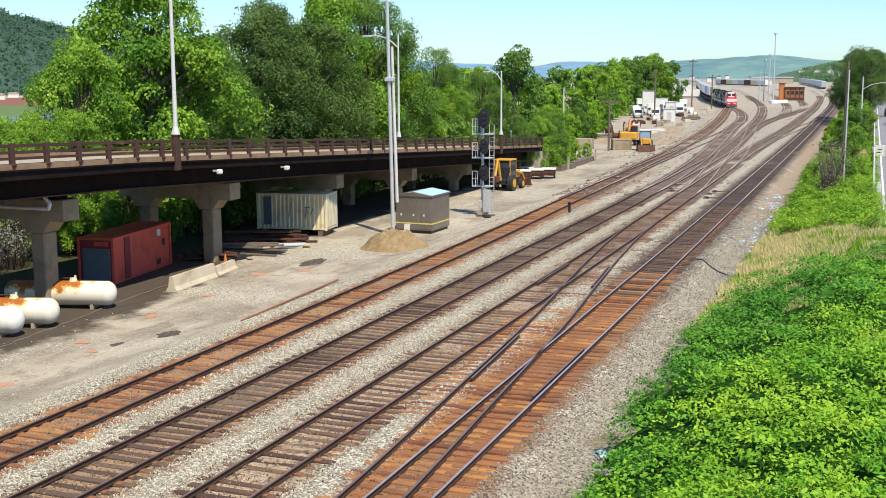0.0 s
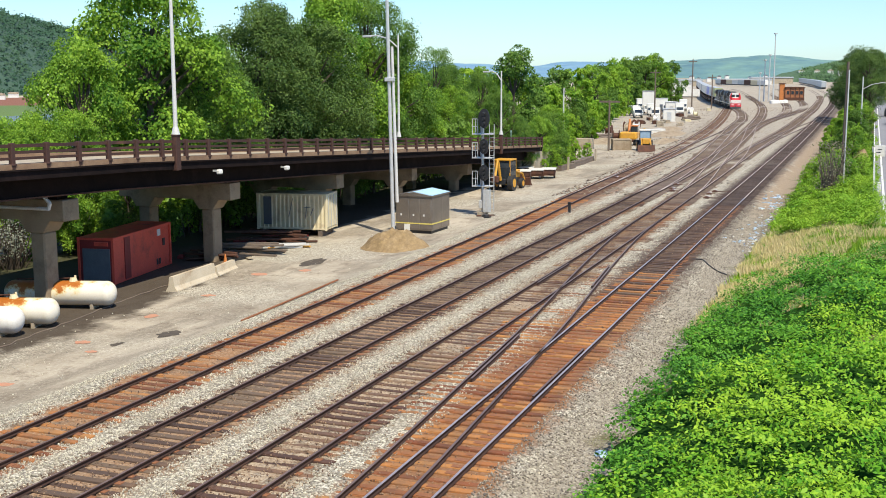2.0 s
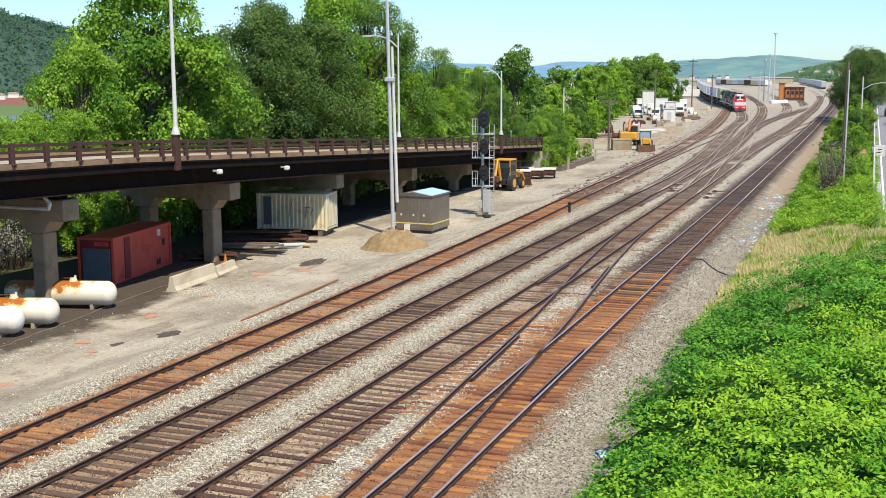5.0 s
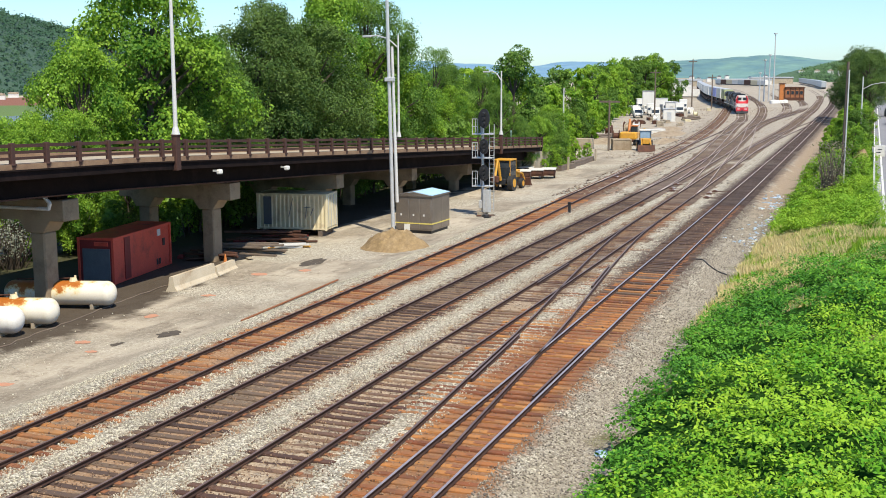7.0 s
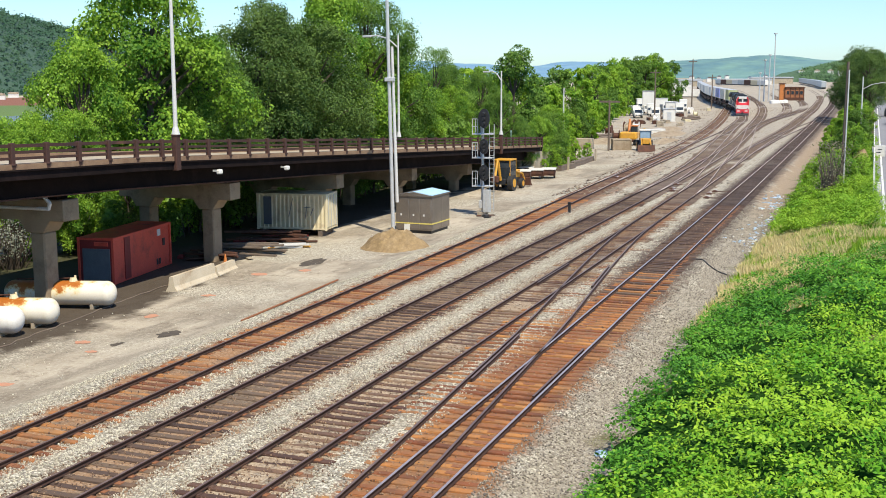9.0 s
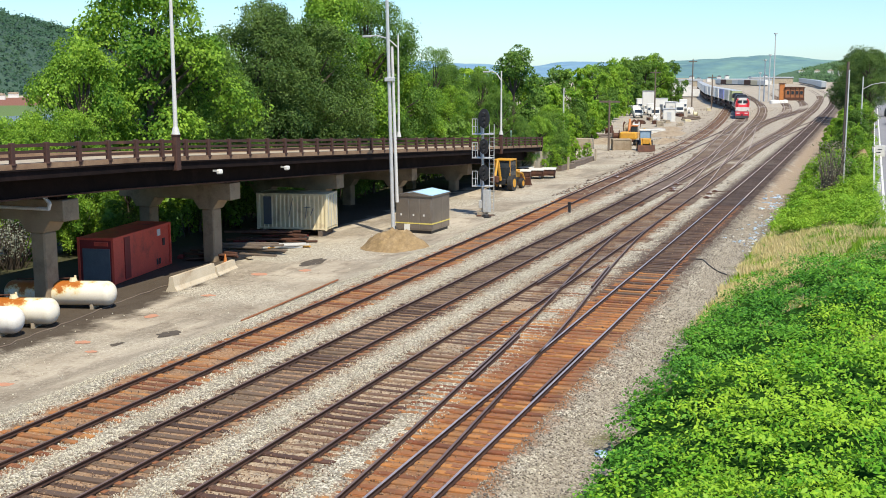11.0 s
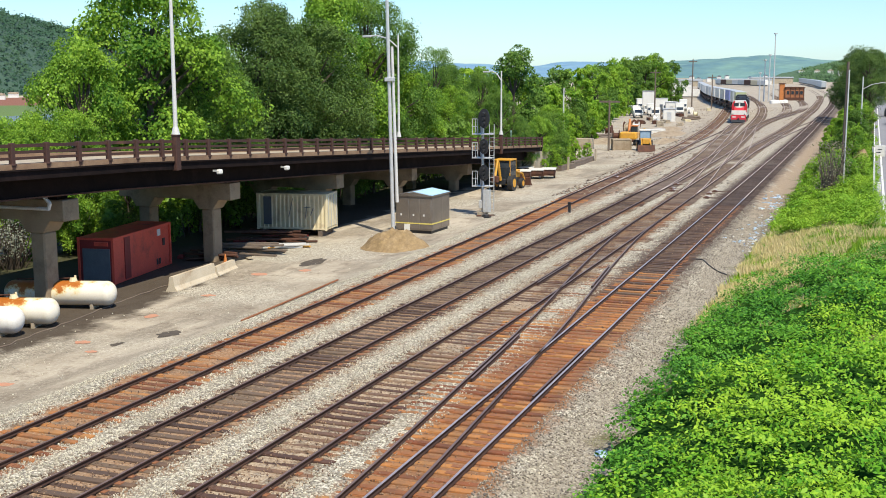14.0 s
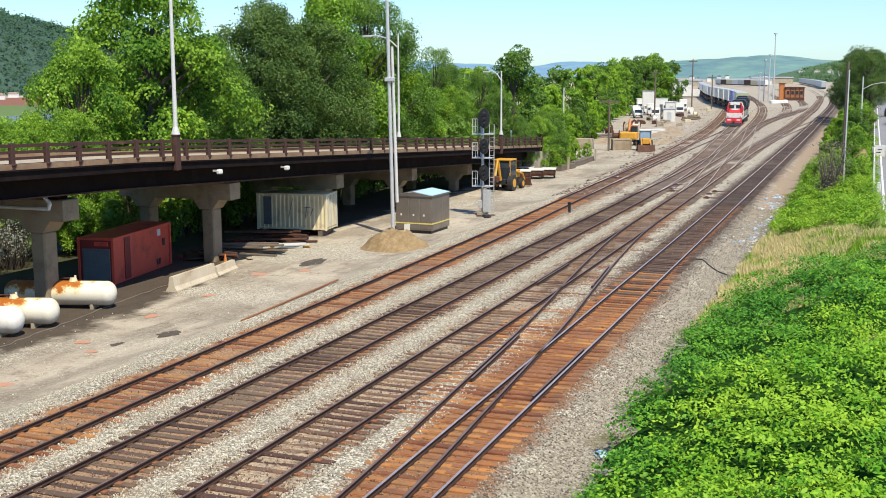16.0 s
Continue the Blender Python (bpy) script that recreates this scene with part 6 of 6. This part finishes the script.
def build_far_poles():
    t = thing("telegraph_pole", "old wooden pole with one wide crossarm", "telegraph pole", pose(-33.6, 153, ground_z(-33.6, 153)))
    part("pole", tubes(((0, 0, 0), (0, 0, 6.9), 0.16, 0.13)), M["wood_pole"], t)
    part("crossarm", boxes((-1.4, -0.1, 6.55, 1.4, 0.1, 6.8)), M["wood_pole"], t)
    for x, y, h in ((-47, 262, 11.4), (-49.5, 336, 14.5), (-45, 345, 10)):
        t = thing("telegraph_pole", "slim wooden pole at the edge of the yard", "telegraph pole", pose(x, y, ground_z(x, y)), group="poles of the yard")
        part("pole", tubes(((0, 0, 0), (0, 0, h), 0.2, 0.14)), M["wood_pole"], t)
        if h > 9:
            part("crossarm", boxes((-1.2, -0.1, h - 0.9, 1.2, 0.1, h - 0.65)), M["wood_pole"], t)
    t = thing("slim_mast", "slim pale metal mast among the trees", "mast", pose(-38.2, 146, ground_z(-38.2, 146)))
    part("mast", tubes(((0, 0, 0), (0, 0, 8.6), 0.13, 0.09)), M["pole_white"], t)
    for x, y, h in ((-33.0, 415, 23.5), (-34.8, 418, 16.2), (-36.6, 420, 14.5), (-38.6, 425, 10)):
        t = thing("floodlight_mast", "tall slim grey floodlight mast in the yard", "floodlight mast", pose(x, y, ground_z(x, y)), group="floodlight masts")
        part("mast", tubes(((0, 0, 0), (0, 0, h), 0.26, 0.16)), M["steel"], t)
        part("lamp_ring", tubes(((0, 0, h - 0.2), (0, 0, h + 0.2), 0.6, 0.6), seg=12), M["steel"], t)
    # orange timber shed
    plank = mat("weathered_orange_boards", (0.46, 0.17, 0.05), (0.34, 0.13, 0.06), 0.8, 0.7, 0, 0.2, 8, (0.14, 0.07, 0.045), 0.5, 0.5)
    t = thing("yard_shed", "weathered orange timber shed with a dark flat roof", "shed", pose(-27.6, 436, ground_z(-26, 436), 0, 0, 8))
    part("wall", boxes((-3.1, -2.5, 0.0, 3.6, 2.5, 4.6), bev=0.05), plank, t)
    part("roof", boxes((-3.3, -2.9, 4.6, 3.9, 2.9, 4.9)), M["rust"], t)
    part("end_wall", boxes((-5.0, -2.3, 0, -3.15, 2.3, 6.0)), M["orange"], t, "taller orange end bay")
    part("end_roof", boxes((-5.2, -2.5, 6.0, -3.0, 2.5, 6.25)), M["rust"], t)
    for x in (-2.5, -0.9, 0.7, 2.2):
        part("window", boxes((x, -2.56, 2.2, x + 0.9, -2.5, 3.4)), M["glass"], t)
    for x in (-3.1, -1.2, 0.5, 2.0, 3.5):
        part("post", boxes((x - 0.12, -2.72, 0, x + 0.12, -2.55, 4.6)), M["rust"], t)
    part("plinth", boxes((-3.2, -2.8, 0, 3.7, -2.5, 1.1)), M["rust"], t)
    for x, y in ((-31.4, 390), (-30.9, 388), (-29.8, 393), (-28.8, 394), (-27.6, 398), (-30.2, 389), (-28.0, 396)):
        t = part("white_sack", tubes(((0, 0, 0), (0, 0, 0.9), 0.85, 0.7), ((0, 0, 0.85), (0, 0, 1.1), 0.7, 0.2), seg=12), M["white"])
        t.location = (x, y, ground_z(x, y))
        tagged(t, "bulging white bulk sack on the gravel", "sack", "bulk sacks by the shed")


def build_far_cars():
    """Standing trains and long sheds at the far end of the yard."""
    silver = mat("silver_car", (0.55, 0.57, 0.58), (0.45, 0.47, 0.48), 0.2, 0.5, 0.3, 0.05, 3)
    line = [(740, -29.0), (922, -43.6), (1112, -62.7), (1277, -83.7), (1402, -104.7)]
    for k in range(18):
        y = 752 + 22.6 * k
        x = curve_at(line, y)
        t = thing("standing_freight_car", "silver covered freight car standing in the far yard", "freight car", pose(x, y, 0, 0, 0, -math.degrees(math.atan((curve_at(line, y + 5) - curve_at(line, y - 5)) / 10))), group="standing freight cars")
        part("body", boxes((-1.5, -11, 0.9, 1.5, 11, 4.6), bev=0.15), silver, t)
        part("underframe", boxes((-1.2, -10.5, 0.1, 1.2, 10.5, 0.9)), M["black"], t)
    rng = random.Random(41)
    first = thing("parked_trailer", "white box trailer parked in the far yard", "trailer", pose(-110, 560, -0.4, 0, 0, 20), group="trailers parked in the far yard")
    part("body", boxes((-1.25, -6, 1.0, 1.25, 6, 3.9), bev=0.05), M["white"], first)
    part("underframe", boxes((-0.5, -5.5, 0.6, 0.5, 5.5, 1.0)), M["black"], first)
    for sx in (-0.95, 0.95):
        part("wheel", tubes(((sx - 0.2, 4.2, 0.5), (sx + 0.2, 4.2, 0.5), 0.5, 0.5), seg=10), M["tyre"], first)
    for k in range(58):
        y = rng.uniform(430, 900)
        x = curve_at(TRACK_TRAIN, min(y, 770)) - rng.uniform(8, 42) - max(0, y - 770) * 0.15
        copy_thing(first, pose(x, y, ground_z(x, y), 0, 0, rng.choice((15, 100)) + rng.uniform(-8, 8)))
    for k in range(8):
        x = -78 - 6.6 * k
        y = 880 + 17 * k
        t = thing("standing_freight_car", "dark covered freight car standing in the far yard", "freight car", pose(x, y, 0, 0, 0, 21), group="standing freight cars")
        part("body", boxes((-1.5, -9, 0.9, 1.5, 9, 4.4), bev=0.15), (M["white"], silver, M["rust"], M["tan"])[(k * 7) % 4], t)
        part("underframe", boxes((-1.2, -8.5, 0.1, 1.2, 8.5, 0.9)), M["black"], t)
    for x, y, w, d, h in ((-150, 930, 40, 20, 4.4), (-110, 1060, 45, 20, 4.2), (-190, 1000, 40, 30, 4.6), (-130, 800, 22, 10, 3.4), (-95, 1160, 40, 14, 5.5)):
        t = thing("warehouse", "long low pale warehouse beyond the yard", "warehouse", pose(x, y, ground_z(x, y), 0, 0, 14), group="far warehouses")
        part("wall", boxes((-w / 2, -d / 2, 0, w / 2, d / 2, h)), M["concrete"] if h > 4.3 else M["white"], t)
        part("roof", prism([(-w / 2 - 0.5, h), (w / 2 + 0.5, h), (w / 2, h + 1.2), (-w / 2, h + 1.2)], -d / 2 - 0.5, d / 2 + 0.5, "y"), silver, t)


def build_right_road():
    bm = boxes((0.45, 66, 1.1, 9.5, 420, 1.62))
    ob = part("road", bm, M["asphalt"])
    tagged(ob, "grey asphalt road beside the tracks", "road", kind="structure")
    t = thing("road_fence", "low white roadside fence beside the grass", "fence", kind="structure")
    y = 84.0
    while y < 250:
        part("post", boxes((0.28, y, 1.1, 0.40, y + 0.14, 2.65)), M["white"], t)
        y += 5.0
    part("rail", boxes((0.30, 100, 2.4, 0.38, 250, 2.56)), M["white"], t)
    part("rail", boxes((0.30, 100, 2.0, 0.38, 250, 2.14)), M["white"], t)
    for y, p in ((118, M["white"]), (196, M["white"]), (232, M["black"])):
        c = car(3.0, y, 2, "parked car on the roadside", p)
        c.location.z = 1.62
    ob = part("edge_line", boxes((0.9, 66, 1.620, 1.05, 420, 1.625)), M["white"])
    tagged(ob, "white painted road edge line", "road marking", kind="structure")


def build_bare_shrub():
    rng = random.Random(77)
    t = thing("bare_shrub", "grey leafless shrub with upright twigs on the bank", "shrub", pose(-2.7, 89.5, ground_z(-2.7, 89.5) - 0.1))
    stems = part("branchwork", tubes(*[((rng.uniform(-0.5, 0.5), rng.uniform(-0.5, 0.5), 0), (rng.uniform(-1.1, 1.1), rng.uniform(-1.0, 1.0), rng.uniform(2.2, 4.0)), 0.035, 0.012) for k in range(70)], seg=4), M["wood_pole"], t)
    stems["kind"] = "stuff"
    n = 1500
    g = np.random.default_rng(5)
    pts = np.stack([g.normal(0, 0.7, n), g.normal(0, 0.7, n), g.uniform(0.4, 4.4, n)], 1)
    dry = leaf_mat("withered_leaf", (0.24, 0.22, 0.14), (0.34, 0.32, 0.2), 0.3)
    part("withered_leaves", leaves("withered_leaves", pts, np.tile(np.array([0.2, -0.5, 0.5]), (n, 1)), 0.13, dry, g, 0.8), None, t)["kind"] = "stuff"


def build_dead_thicket():
    g = np.random.default_rng(15)
    dry = leaf_mat("dusty_grey_leaf", (0.10, 0.13, 0.07), (0.36, 0.37, 0.31), 0.25)
    for x, y, r, h in ((-43.6, 48.6, 1.5, 3.2), (-43.2, 46.0, 1.4, 2.8), (-43.8, 54.8, 1.0, 3.8)):
        t = thing("dead_shrub", "dusty grey half-dead shrub behind the bridge pier", "shrub", pose(x, y, ground_z(x, y) - 0.1), group="dead shrubs behind the bridge")
        tip = np.stack([g.normal(0, r * 0.55, 60), g.normal(0, r * 0.55, 60), h * g.uniform(0.4, 1.1, 60)], 1)
        part("branchwork", tubes(*[((0.3 * v[0], 0.3 * v[1], 0), tuple(v), 0.03, 0.01) for v in tip], seg=4), M["bark"], t)["kind"] = "stuff"
        q = g.integers(0, 60, 900)
        pts = tip[q] * g.uniform(0.45, 1.05, (900, 1)) + g.normal(0, 0.12, (900, 3))
        part("withered_leaves", leaves("withered_leaves", pts, np.tile(np.array([0.5, -0.5, 0.6]), (900, 1)), 0.13, dry, g, 0.6), None, t)["kind"] = "stuff"


def build_roadside():
    t = thing("road_sign", "white rectangular roadside sign with a dark mark on two posts", "road sign", pose(0.75, 120.0, ground_z(0.4, 120) - 0.1))
    for x in (-0.35, 0.35):
        part("post", boxes((x - 0.04, -0.04, 0, x + 0.04, 0.04, 1.6)), M["steel"], t)
    part("panel", boxes((-0.62, -0.07, 0.45, 0.62, -0.04, 1.55), bev=0.01), M["white"], t, "white panel")
    part("mark", boxes((-0.25, -0.078, 0.8, 0.22, -0.072, 0.88), (-0.1, -0.078, 1.1, 0.3, -0.072, 1.18)), M["black"], t)
    t = thing("bollard", "white roadside marker post in the grass", "bollard", pose(0.66, 84.0, ground_z(0.3, 84.0) - 0.05))
    part("post", boxes((-0.14, -0.1, 0, 0.14, 0.1, 1.0), (-0.1, -0.08, 0.98, 0.1, 0.08, 1.08), bev=0.03), M["white"], t)


def build_hose():
    rng = random.Random(8)
    pts = [(-31.2 - 1.45 * min(1, k / 18) + rng.uniform(-0.10, 0.10), 33.8 + 0.62 * k) for k in range(24)]
    rows = [((a[0], a[1], ground_z(*a) + 0.02), (b[0], b[1], ground_z(*b) + 0.02), 0.03) for a, b in zip(pts, pts[1:])]
    tagged(part("hose", tubes(*rows, seg=7), M["wood_pole"]), "long dusty brown hose lying on the dirt before the tanks", "hose")


def build_clutter():
    rng = random.Random(11)
    # loose rail lying beside the siding
    o = part("loose_rail", boxes((-0.05, 0, 0, 0.05, 10.0, 0.07), bev=0.012), M["rust_plate"])
    o.matrix_basis = pose(-24.35, 40.4, ground_z(-24.4, 45) + 0.02, 0, 0, 2.2)
    tagged(o, "rusty loose steel bar lying on the dirt", "steel bar")
    # short post between two tracks
    o = part("marker_post", boxes((-0.09, -0.09, 0, 0.09, 0.09, 0.75), (-0.12, -0.12, 0.7, 0.12, 0.12, 0.8), bev=0.02), M["black"])
    o.location = (-20.2, 79.3, ground_z(-20.2, 79.3) - 0.02)
    tagged(o, "short black marker post between two tracks", "marker post")
    # switch machines
    for x, y in ((-16.0, 98.6), (-15.7, 97.0), (-12.4, 95.4), (-12.2, 92.4), (-22.9, 107.5), (-21.6, 195), (-18.8, 196), (-16.3, 102.5), (-9.0 - 3.2, 97.5)):
        t = thing("switch_machine", "dark steel switch machine beside the rails", "switch machine", pose(x, y, -0.2, 0, 0, rng.uniform(-6, 6)), group="switch machines of the yard")
        part("motor_box", boxes((-0.22, -0.32, 0, 0.22, 0.32, 0.15), (-0.12, -0.2, 0.14, 0.14, 0.12, 0.21), bev=0.03), M["rust"], t)
        part("gear_box", boxes((-0.16, 0.32, 0, 0.16, 0.75, 0.18), bev=0.03), M["steel"], t)
        part("rod", tubes(((0.2, 0, 0.10), (1.3, 0, 0.09), 0.025)), M["rust"], t)
    # heaps of timber and steel beneath the bridge
    for x, y, turn, n, ln, mt, lab in ((-34.3, 57.5, 75, 7, 3.6, "wood_pole", "weathered timber plank on the scrap heap"), (-35.2, 62.0, 70, 8, 4.2, "rust", "rusty steel bar on the scrap heap"), (-36.5, 66.2, 82, 7, 3.8, "rust", "rusty steel bar before the tan container"), (-33.6, 60.3, 62, 3, 3.0, "steel", "pale metal sheet on the scrap heap"), (-35.5, 55.0, 80, 5, 3.0, "rust", "rusty steel bar on the scrap heap")):
        for k in range(n):
            o = part("scrap_bar", boxes((-0.12, -ln / 2, 0, 0.12 + 0.1 * (k % 2), ln / 2, 0.10), bev=0.015), M[mt])
            lx, ly = x + rng.uniform(-0.9, 0.9), y + rng.uniform(-0.6, 0.6)
            o.matrix_basis = pose(lx, ly, ground_z(lx, ly) + 0.02 + 0.09 * k, rng.uniform(-2, 2), 0, -turn + rng.uniform(-14, 14))
            tagged(o, lab, "scrap", "scrap under the bridge")
    for k in range(34):
        lx, ly = rng.uniform(-37.2, -33.4), rng.uniform(54.5, 65.0)
        w, ln, h = rng.uniform(0.08, 0.4), rng.uniform(0.5, 2.4), rng.uniform(0.05, 0.25)
        o = part("scrap_piece", boxes((-w / 2, -ln / 2, 0, w / 2, ln / 2, h), (-w * 0.3, -ln * 0.3, h, w * 0.45, ln * 0.1, h + 0.06), bev=0.012), M[rng.choice(["rust", "wood_pole", "wood_pole", "concrete", "red_dark", "black"])])
        o.matrix_basis = pose(lx, ly, ground_z(lx, ly) - 0.02, rng.uniform(-4, 6), rng.uniform(-5, 5), rng.uniform(-180, 180))
        tagged(o, "rusty or weathered offcut on the scrap heap", "scrap", "scrap under the bridge")
    o = part("painted_sheet", boxes((-0.18, -1.3, 0, 0.18, 1.3, 0.05)), M["yellow"])
    o.matrix_basis = pose(-32.9, 60.4, ground_z(-32.9, 60.4) + 0.05, 0, 0, -60)
    tagged(o, "yellow and grey metal strip on the ground", "scrap", "scrap under the bridge")
    # faded orange survey paint and stains
    paint = mat("orange_survey_paint", (0.62, 0.24, 0.13), (0.45, 0.27, 0.18), 6, 0.9, 0, 0.2, 30)
    oil = mat("oil_stain", (0.055, 0.045, 0.036), (0.12, 0.095, 0.07), 3, 0.8, 0, 0.2, 20)
    for x, y, w, d, mt, lab in ((-28.77, 35.7, 0.5, 0.35, paint, "o"), (-29.2, 40.9, 0.4, 0.5, paint, "o"), (-29.4, 45.8, 0.45, 0.4, paint, "o"), (-30.0, 51.7, 0.6, 0.5, paint, "o"), (-27.4, 34.5, 0.3, 0.3, paint, "o"), (-27.3, 29.8, 0.4, 0.3, paint, "o"), (-28.2, 53.5, 0.4, 0.5, paint, "o"), (-26.4, 38.1, 0.55, 0.8, oil, "s"), (-27.3, 35.9, 0.25, 0.5, oil, "s"), (-29.0, 56.0, 0.7, 1.6, oil, "s")):
        n = 18
        w, d = w * 0.75, d * 0.75
        pts = [(w * (1 + 0.3 * rng.uniform(-1, 1)) * math.cos(2 * math.pi * k / n), d * (1 + 0.3 * rng.uniform(-1, 1)) * math.sin(2 * math.pi * k / n)) for k in range(n)]
        bm = bmesh.new()
        c = bm.verts.new((0, 0, 0.012))
        vs = [bm.verts.new((a, b, ground_z(x + a, y + b) - ground_z(x, y) + 0.012)) for a, b in pts]
        for k in range(n):
            bm.faces.new((c, vs[k], vs[(k + 1) % n]))
        o = part("paint_mark" if lab == "o" else "oil_stain", bm, mt)
        o.location = (x, y, ground_z(x, y))
        tagged(o, "faded orange paint mark on the dirt" if lab == "o" else "dark oil stain on the dirt", "ground mark", "marks on the dirt", "structure")
    for k in range(14):
        lx, ly = -26.4 + rng.gauss(0, 0.35), 78.6 + rng.gauss(0, 0.5)
        w, ln = rng.uniform(0.08, 0.2), rng.uniform(0.2, 0.6)
        o = part("cable_scrap", boxes((-w / 2, -ln / 2, 0, w / 2, ln / 2, w * 0.7), (-w * 0.3, -ln * 0.2, w * 0.6, w * 0.4, ln * 0.35, w), bev=0.015), M[rng.choice(["black", "wood_pole", "rust"])])
        o.matrix_basis = pose(lx, ly, ground_z(lx, ly) - 0.01, rng.uniform(-8, 8), rng.uniform(-8, 8), rng.uniform(0, 180))
        tagged(o, "dark offcut lying at the signal's foot", "scrap", "scrap at the signal")
    o = part("slim_post", tubes(((0, 0, 0), (0, 0, 4.6), 0.06, 0.05), ((0, 0, 4.4), (0, 0, 4.62), 0.09, 0.09), seg=8), mat("pale_teal_paint", (0.30, 0.46, 0.44), (0.24, 0.38, 0.37), 2, 0.5))
    o.location = (-35.0, 112.5, ground_z(-35.0, 112.5))
    tagged(o, "slim pale teal post behind the bridge's end", "post")
    # litter on the ballast
    litter = mat("blue_litter", (0.36, 0.52, 0.70), (0.55, 0.66, 0.75), 4, 0.4)
    for k in range(150):
        y = rng.uniform(66, 101)
        x = rng.gauss(-7.0 if y > 84 else -6.7, 0.5)
        a, b = rng.uniform(0.04, 0.14), rng.uniform(0.03, 0.09)
        o = part("litter_scrap", prism([(-a, -b * 0.6), (0.1 * a, -b), (a, -0.3 * b), (0.7 * a, b), (-0.5 * a, 0.8 * b)], 0.0, rng.uniform(0.02, 0.07), "z"), litter if rng.random() < 0.6 else M["white"])
        o.matrix_basis = pose(x, y, ground_z(x, y) + 0.02, rng.uniform(-14, 14), rng.uniform(-14, 14), rng.uniform(0, 360))
        tagged(o, "small pale blue plastic scrap on the ballast" if o.data.materials[0] is litter else "small white paper scrap on the ballast", "litter", "scraps along the ballast")
    for x, y in ((-6.4, 29.2), (-7.8, 94), (-7.2, 97), (-7.0, 91), (-7.5, 88)):
        bm = bmesh.new()
        bmesh.ops.create_icosphere(bm, subdivisions=2, radius=0.22)
        for v in bm.verts:
            v.co *= 0.6 + 0.7 * rng.random()
            v.co.z = max(-0.05, v.co.z * 0.35)
        o = part("litter_bag", bm, litter)
        o.location = (x, y, ground_z(x, y) + 0.05)
        tagged(o, "crumpled pale blue plastic bag on the ballast", "litter", "litter along the ballast")
    pts = [Vector((-8.75 + 2.1 * u + 0.15 * math.sin(9 * u), 61.4 - 2.4 * u + 0.3 * math.sin(5 * u), 0)) for u in np.linspace(0, 1, 12)]
    for q in pts:
        q.z = ground_z(q.x, q.y) + 0.04
    o = part("cable", tubes(*[(a, b, 0.035, 0.035) for a, b in zip(pts, pts[1:])], seg=6), M["black"])
    tagged(o, "black cable lying across the ballast shoulder", "cable")
    o = part("tan_crate", boxes((-1.25, -1.0, 0, 1.25, 1.0, 1.45), (-1.32, -1.06, 1.38, 1.32, 1.06, 1.5), (-1.3, -1.05, 0.0, -1.1, 1.05, 1.4), (1.1, -1.05, 0.0, 1.3, 1.05, 1.4), bev=0.04), M["pale_earth"])
    o.matrix_basis = pose(-32.4, 155.5, ground_z(-32.4, 155.5), 0, 0, 20)
    tagged(o, "tan storage crate beside the backhoe", "crate")
    # earth-retaining block and old timbers near the trees
    o = part("concrete_block", boxes((-1.6, -0.6, 0, 1.6, 0.6, 1.5), bev=0.05), M["concrete"])
    o.location = (-38.0, 155.5, ground_z(-38, 155))
    tagged(o, "weathered concrete block wall near the trees", "concrete block")
    for x, y, ln, turn in ((-31.3, 121, 5, -4), (-31.5, 127, 5, -2), (-31.6, 132, 5, 0)):
        for a, z0, z1 in ((0.35, 0.0, 0.3), (0.3, 0.3, 0.58)):
            o = part("timber", boxes((-a, -ln / 2 + 0.5 * z0, z0, a, ln / 2 - 0.3 * z0, z1), bev=0.02), M["wood_pole"])
            o.matrix_basis = pose(x, y, ground_z(x, y), 0, 0, turn)
            tagged(o, "dark old timber stacked at the yard's edge", "timber", "timbers along the yard")
    for x, y in ((-30.9, 120.5), (-31.0, 134)):
        o = part("fence_post", boxes((-0.1, -0.1, 0, 0.1, 0.1, 1.5), bev=0.02), M["concrete"])
        o.location = (x, y, ground_z(x, y) - 0.05)
        tagged(o, "pale upright post beside the timbers", "post", "posts along the yard")
    # floodlights on the bridge's edge girder
    for y in (50.4, 57.6):
        z = rail_top(y) - 1.6
        t = thing("floodlight", "small white floodlight fixed below the bridge railing", "floodlight", pose(BX + 0.02, y, z), group="floodlights on the bridge")
        part("bracket", boxes((-0.1, -0.05, -0.05, 0.25, 0.05, 0.05)), M["steel"], t)
        part("housing", boxes((0.15, -0.16, -0.16, 0.4, 0.16, 0.08), bev=0.05), M["white"], t)
    # pale pipe beneath the deck
    o = part("drain_pipe", tubes(((-41, 39.3, 4.08), (-33.1, 39.3, 4.08), 0.075), ((-33.1, 39.3, 4.06), (-33.0, 39.3, 4.35), 0.085), ((-33.0, 39.3, 4.33), (-33.45, 39.3, 4.75), 0.08), seg=10), M["pole_white"])
    tagged(o, "pale drain pipe hung below the bridge deck", "pipe")
    # small cone at the second pier
    o = part("traffic_cone", tubes(((0, 0, 0), (0, 0, 0.05), 0.2, 0.2), ((0, 0, 0.05), (0, 0, 0.55), 0.12, 0.03), seg=12), M["orange"])
    o.location = (-33.4, 53.9, ground_z(-33.4, 53.9))
    tagged(o, "small orange traffic cone beside the pier", "traffic cone")


build_ground()
build_bridge()
build_containers()
build_cabinet()
build_poles()
build_signal()
build_tanks()
build_barriers()
build_trees()
build_bushes()
build_thicket()
build_stones()
build_grass()
build_distance()
build_spoil()
build_vehicles()
build_far_poles()
build_far_cars()
build_right_road()
build_hose()
build_clutter()
build_bare_shrub()
build_dead_thicket()
build_roadside()
build_yard_clutter()
train = build_train()
build_tracks()
motions(train)
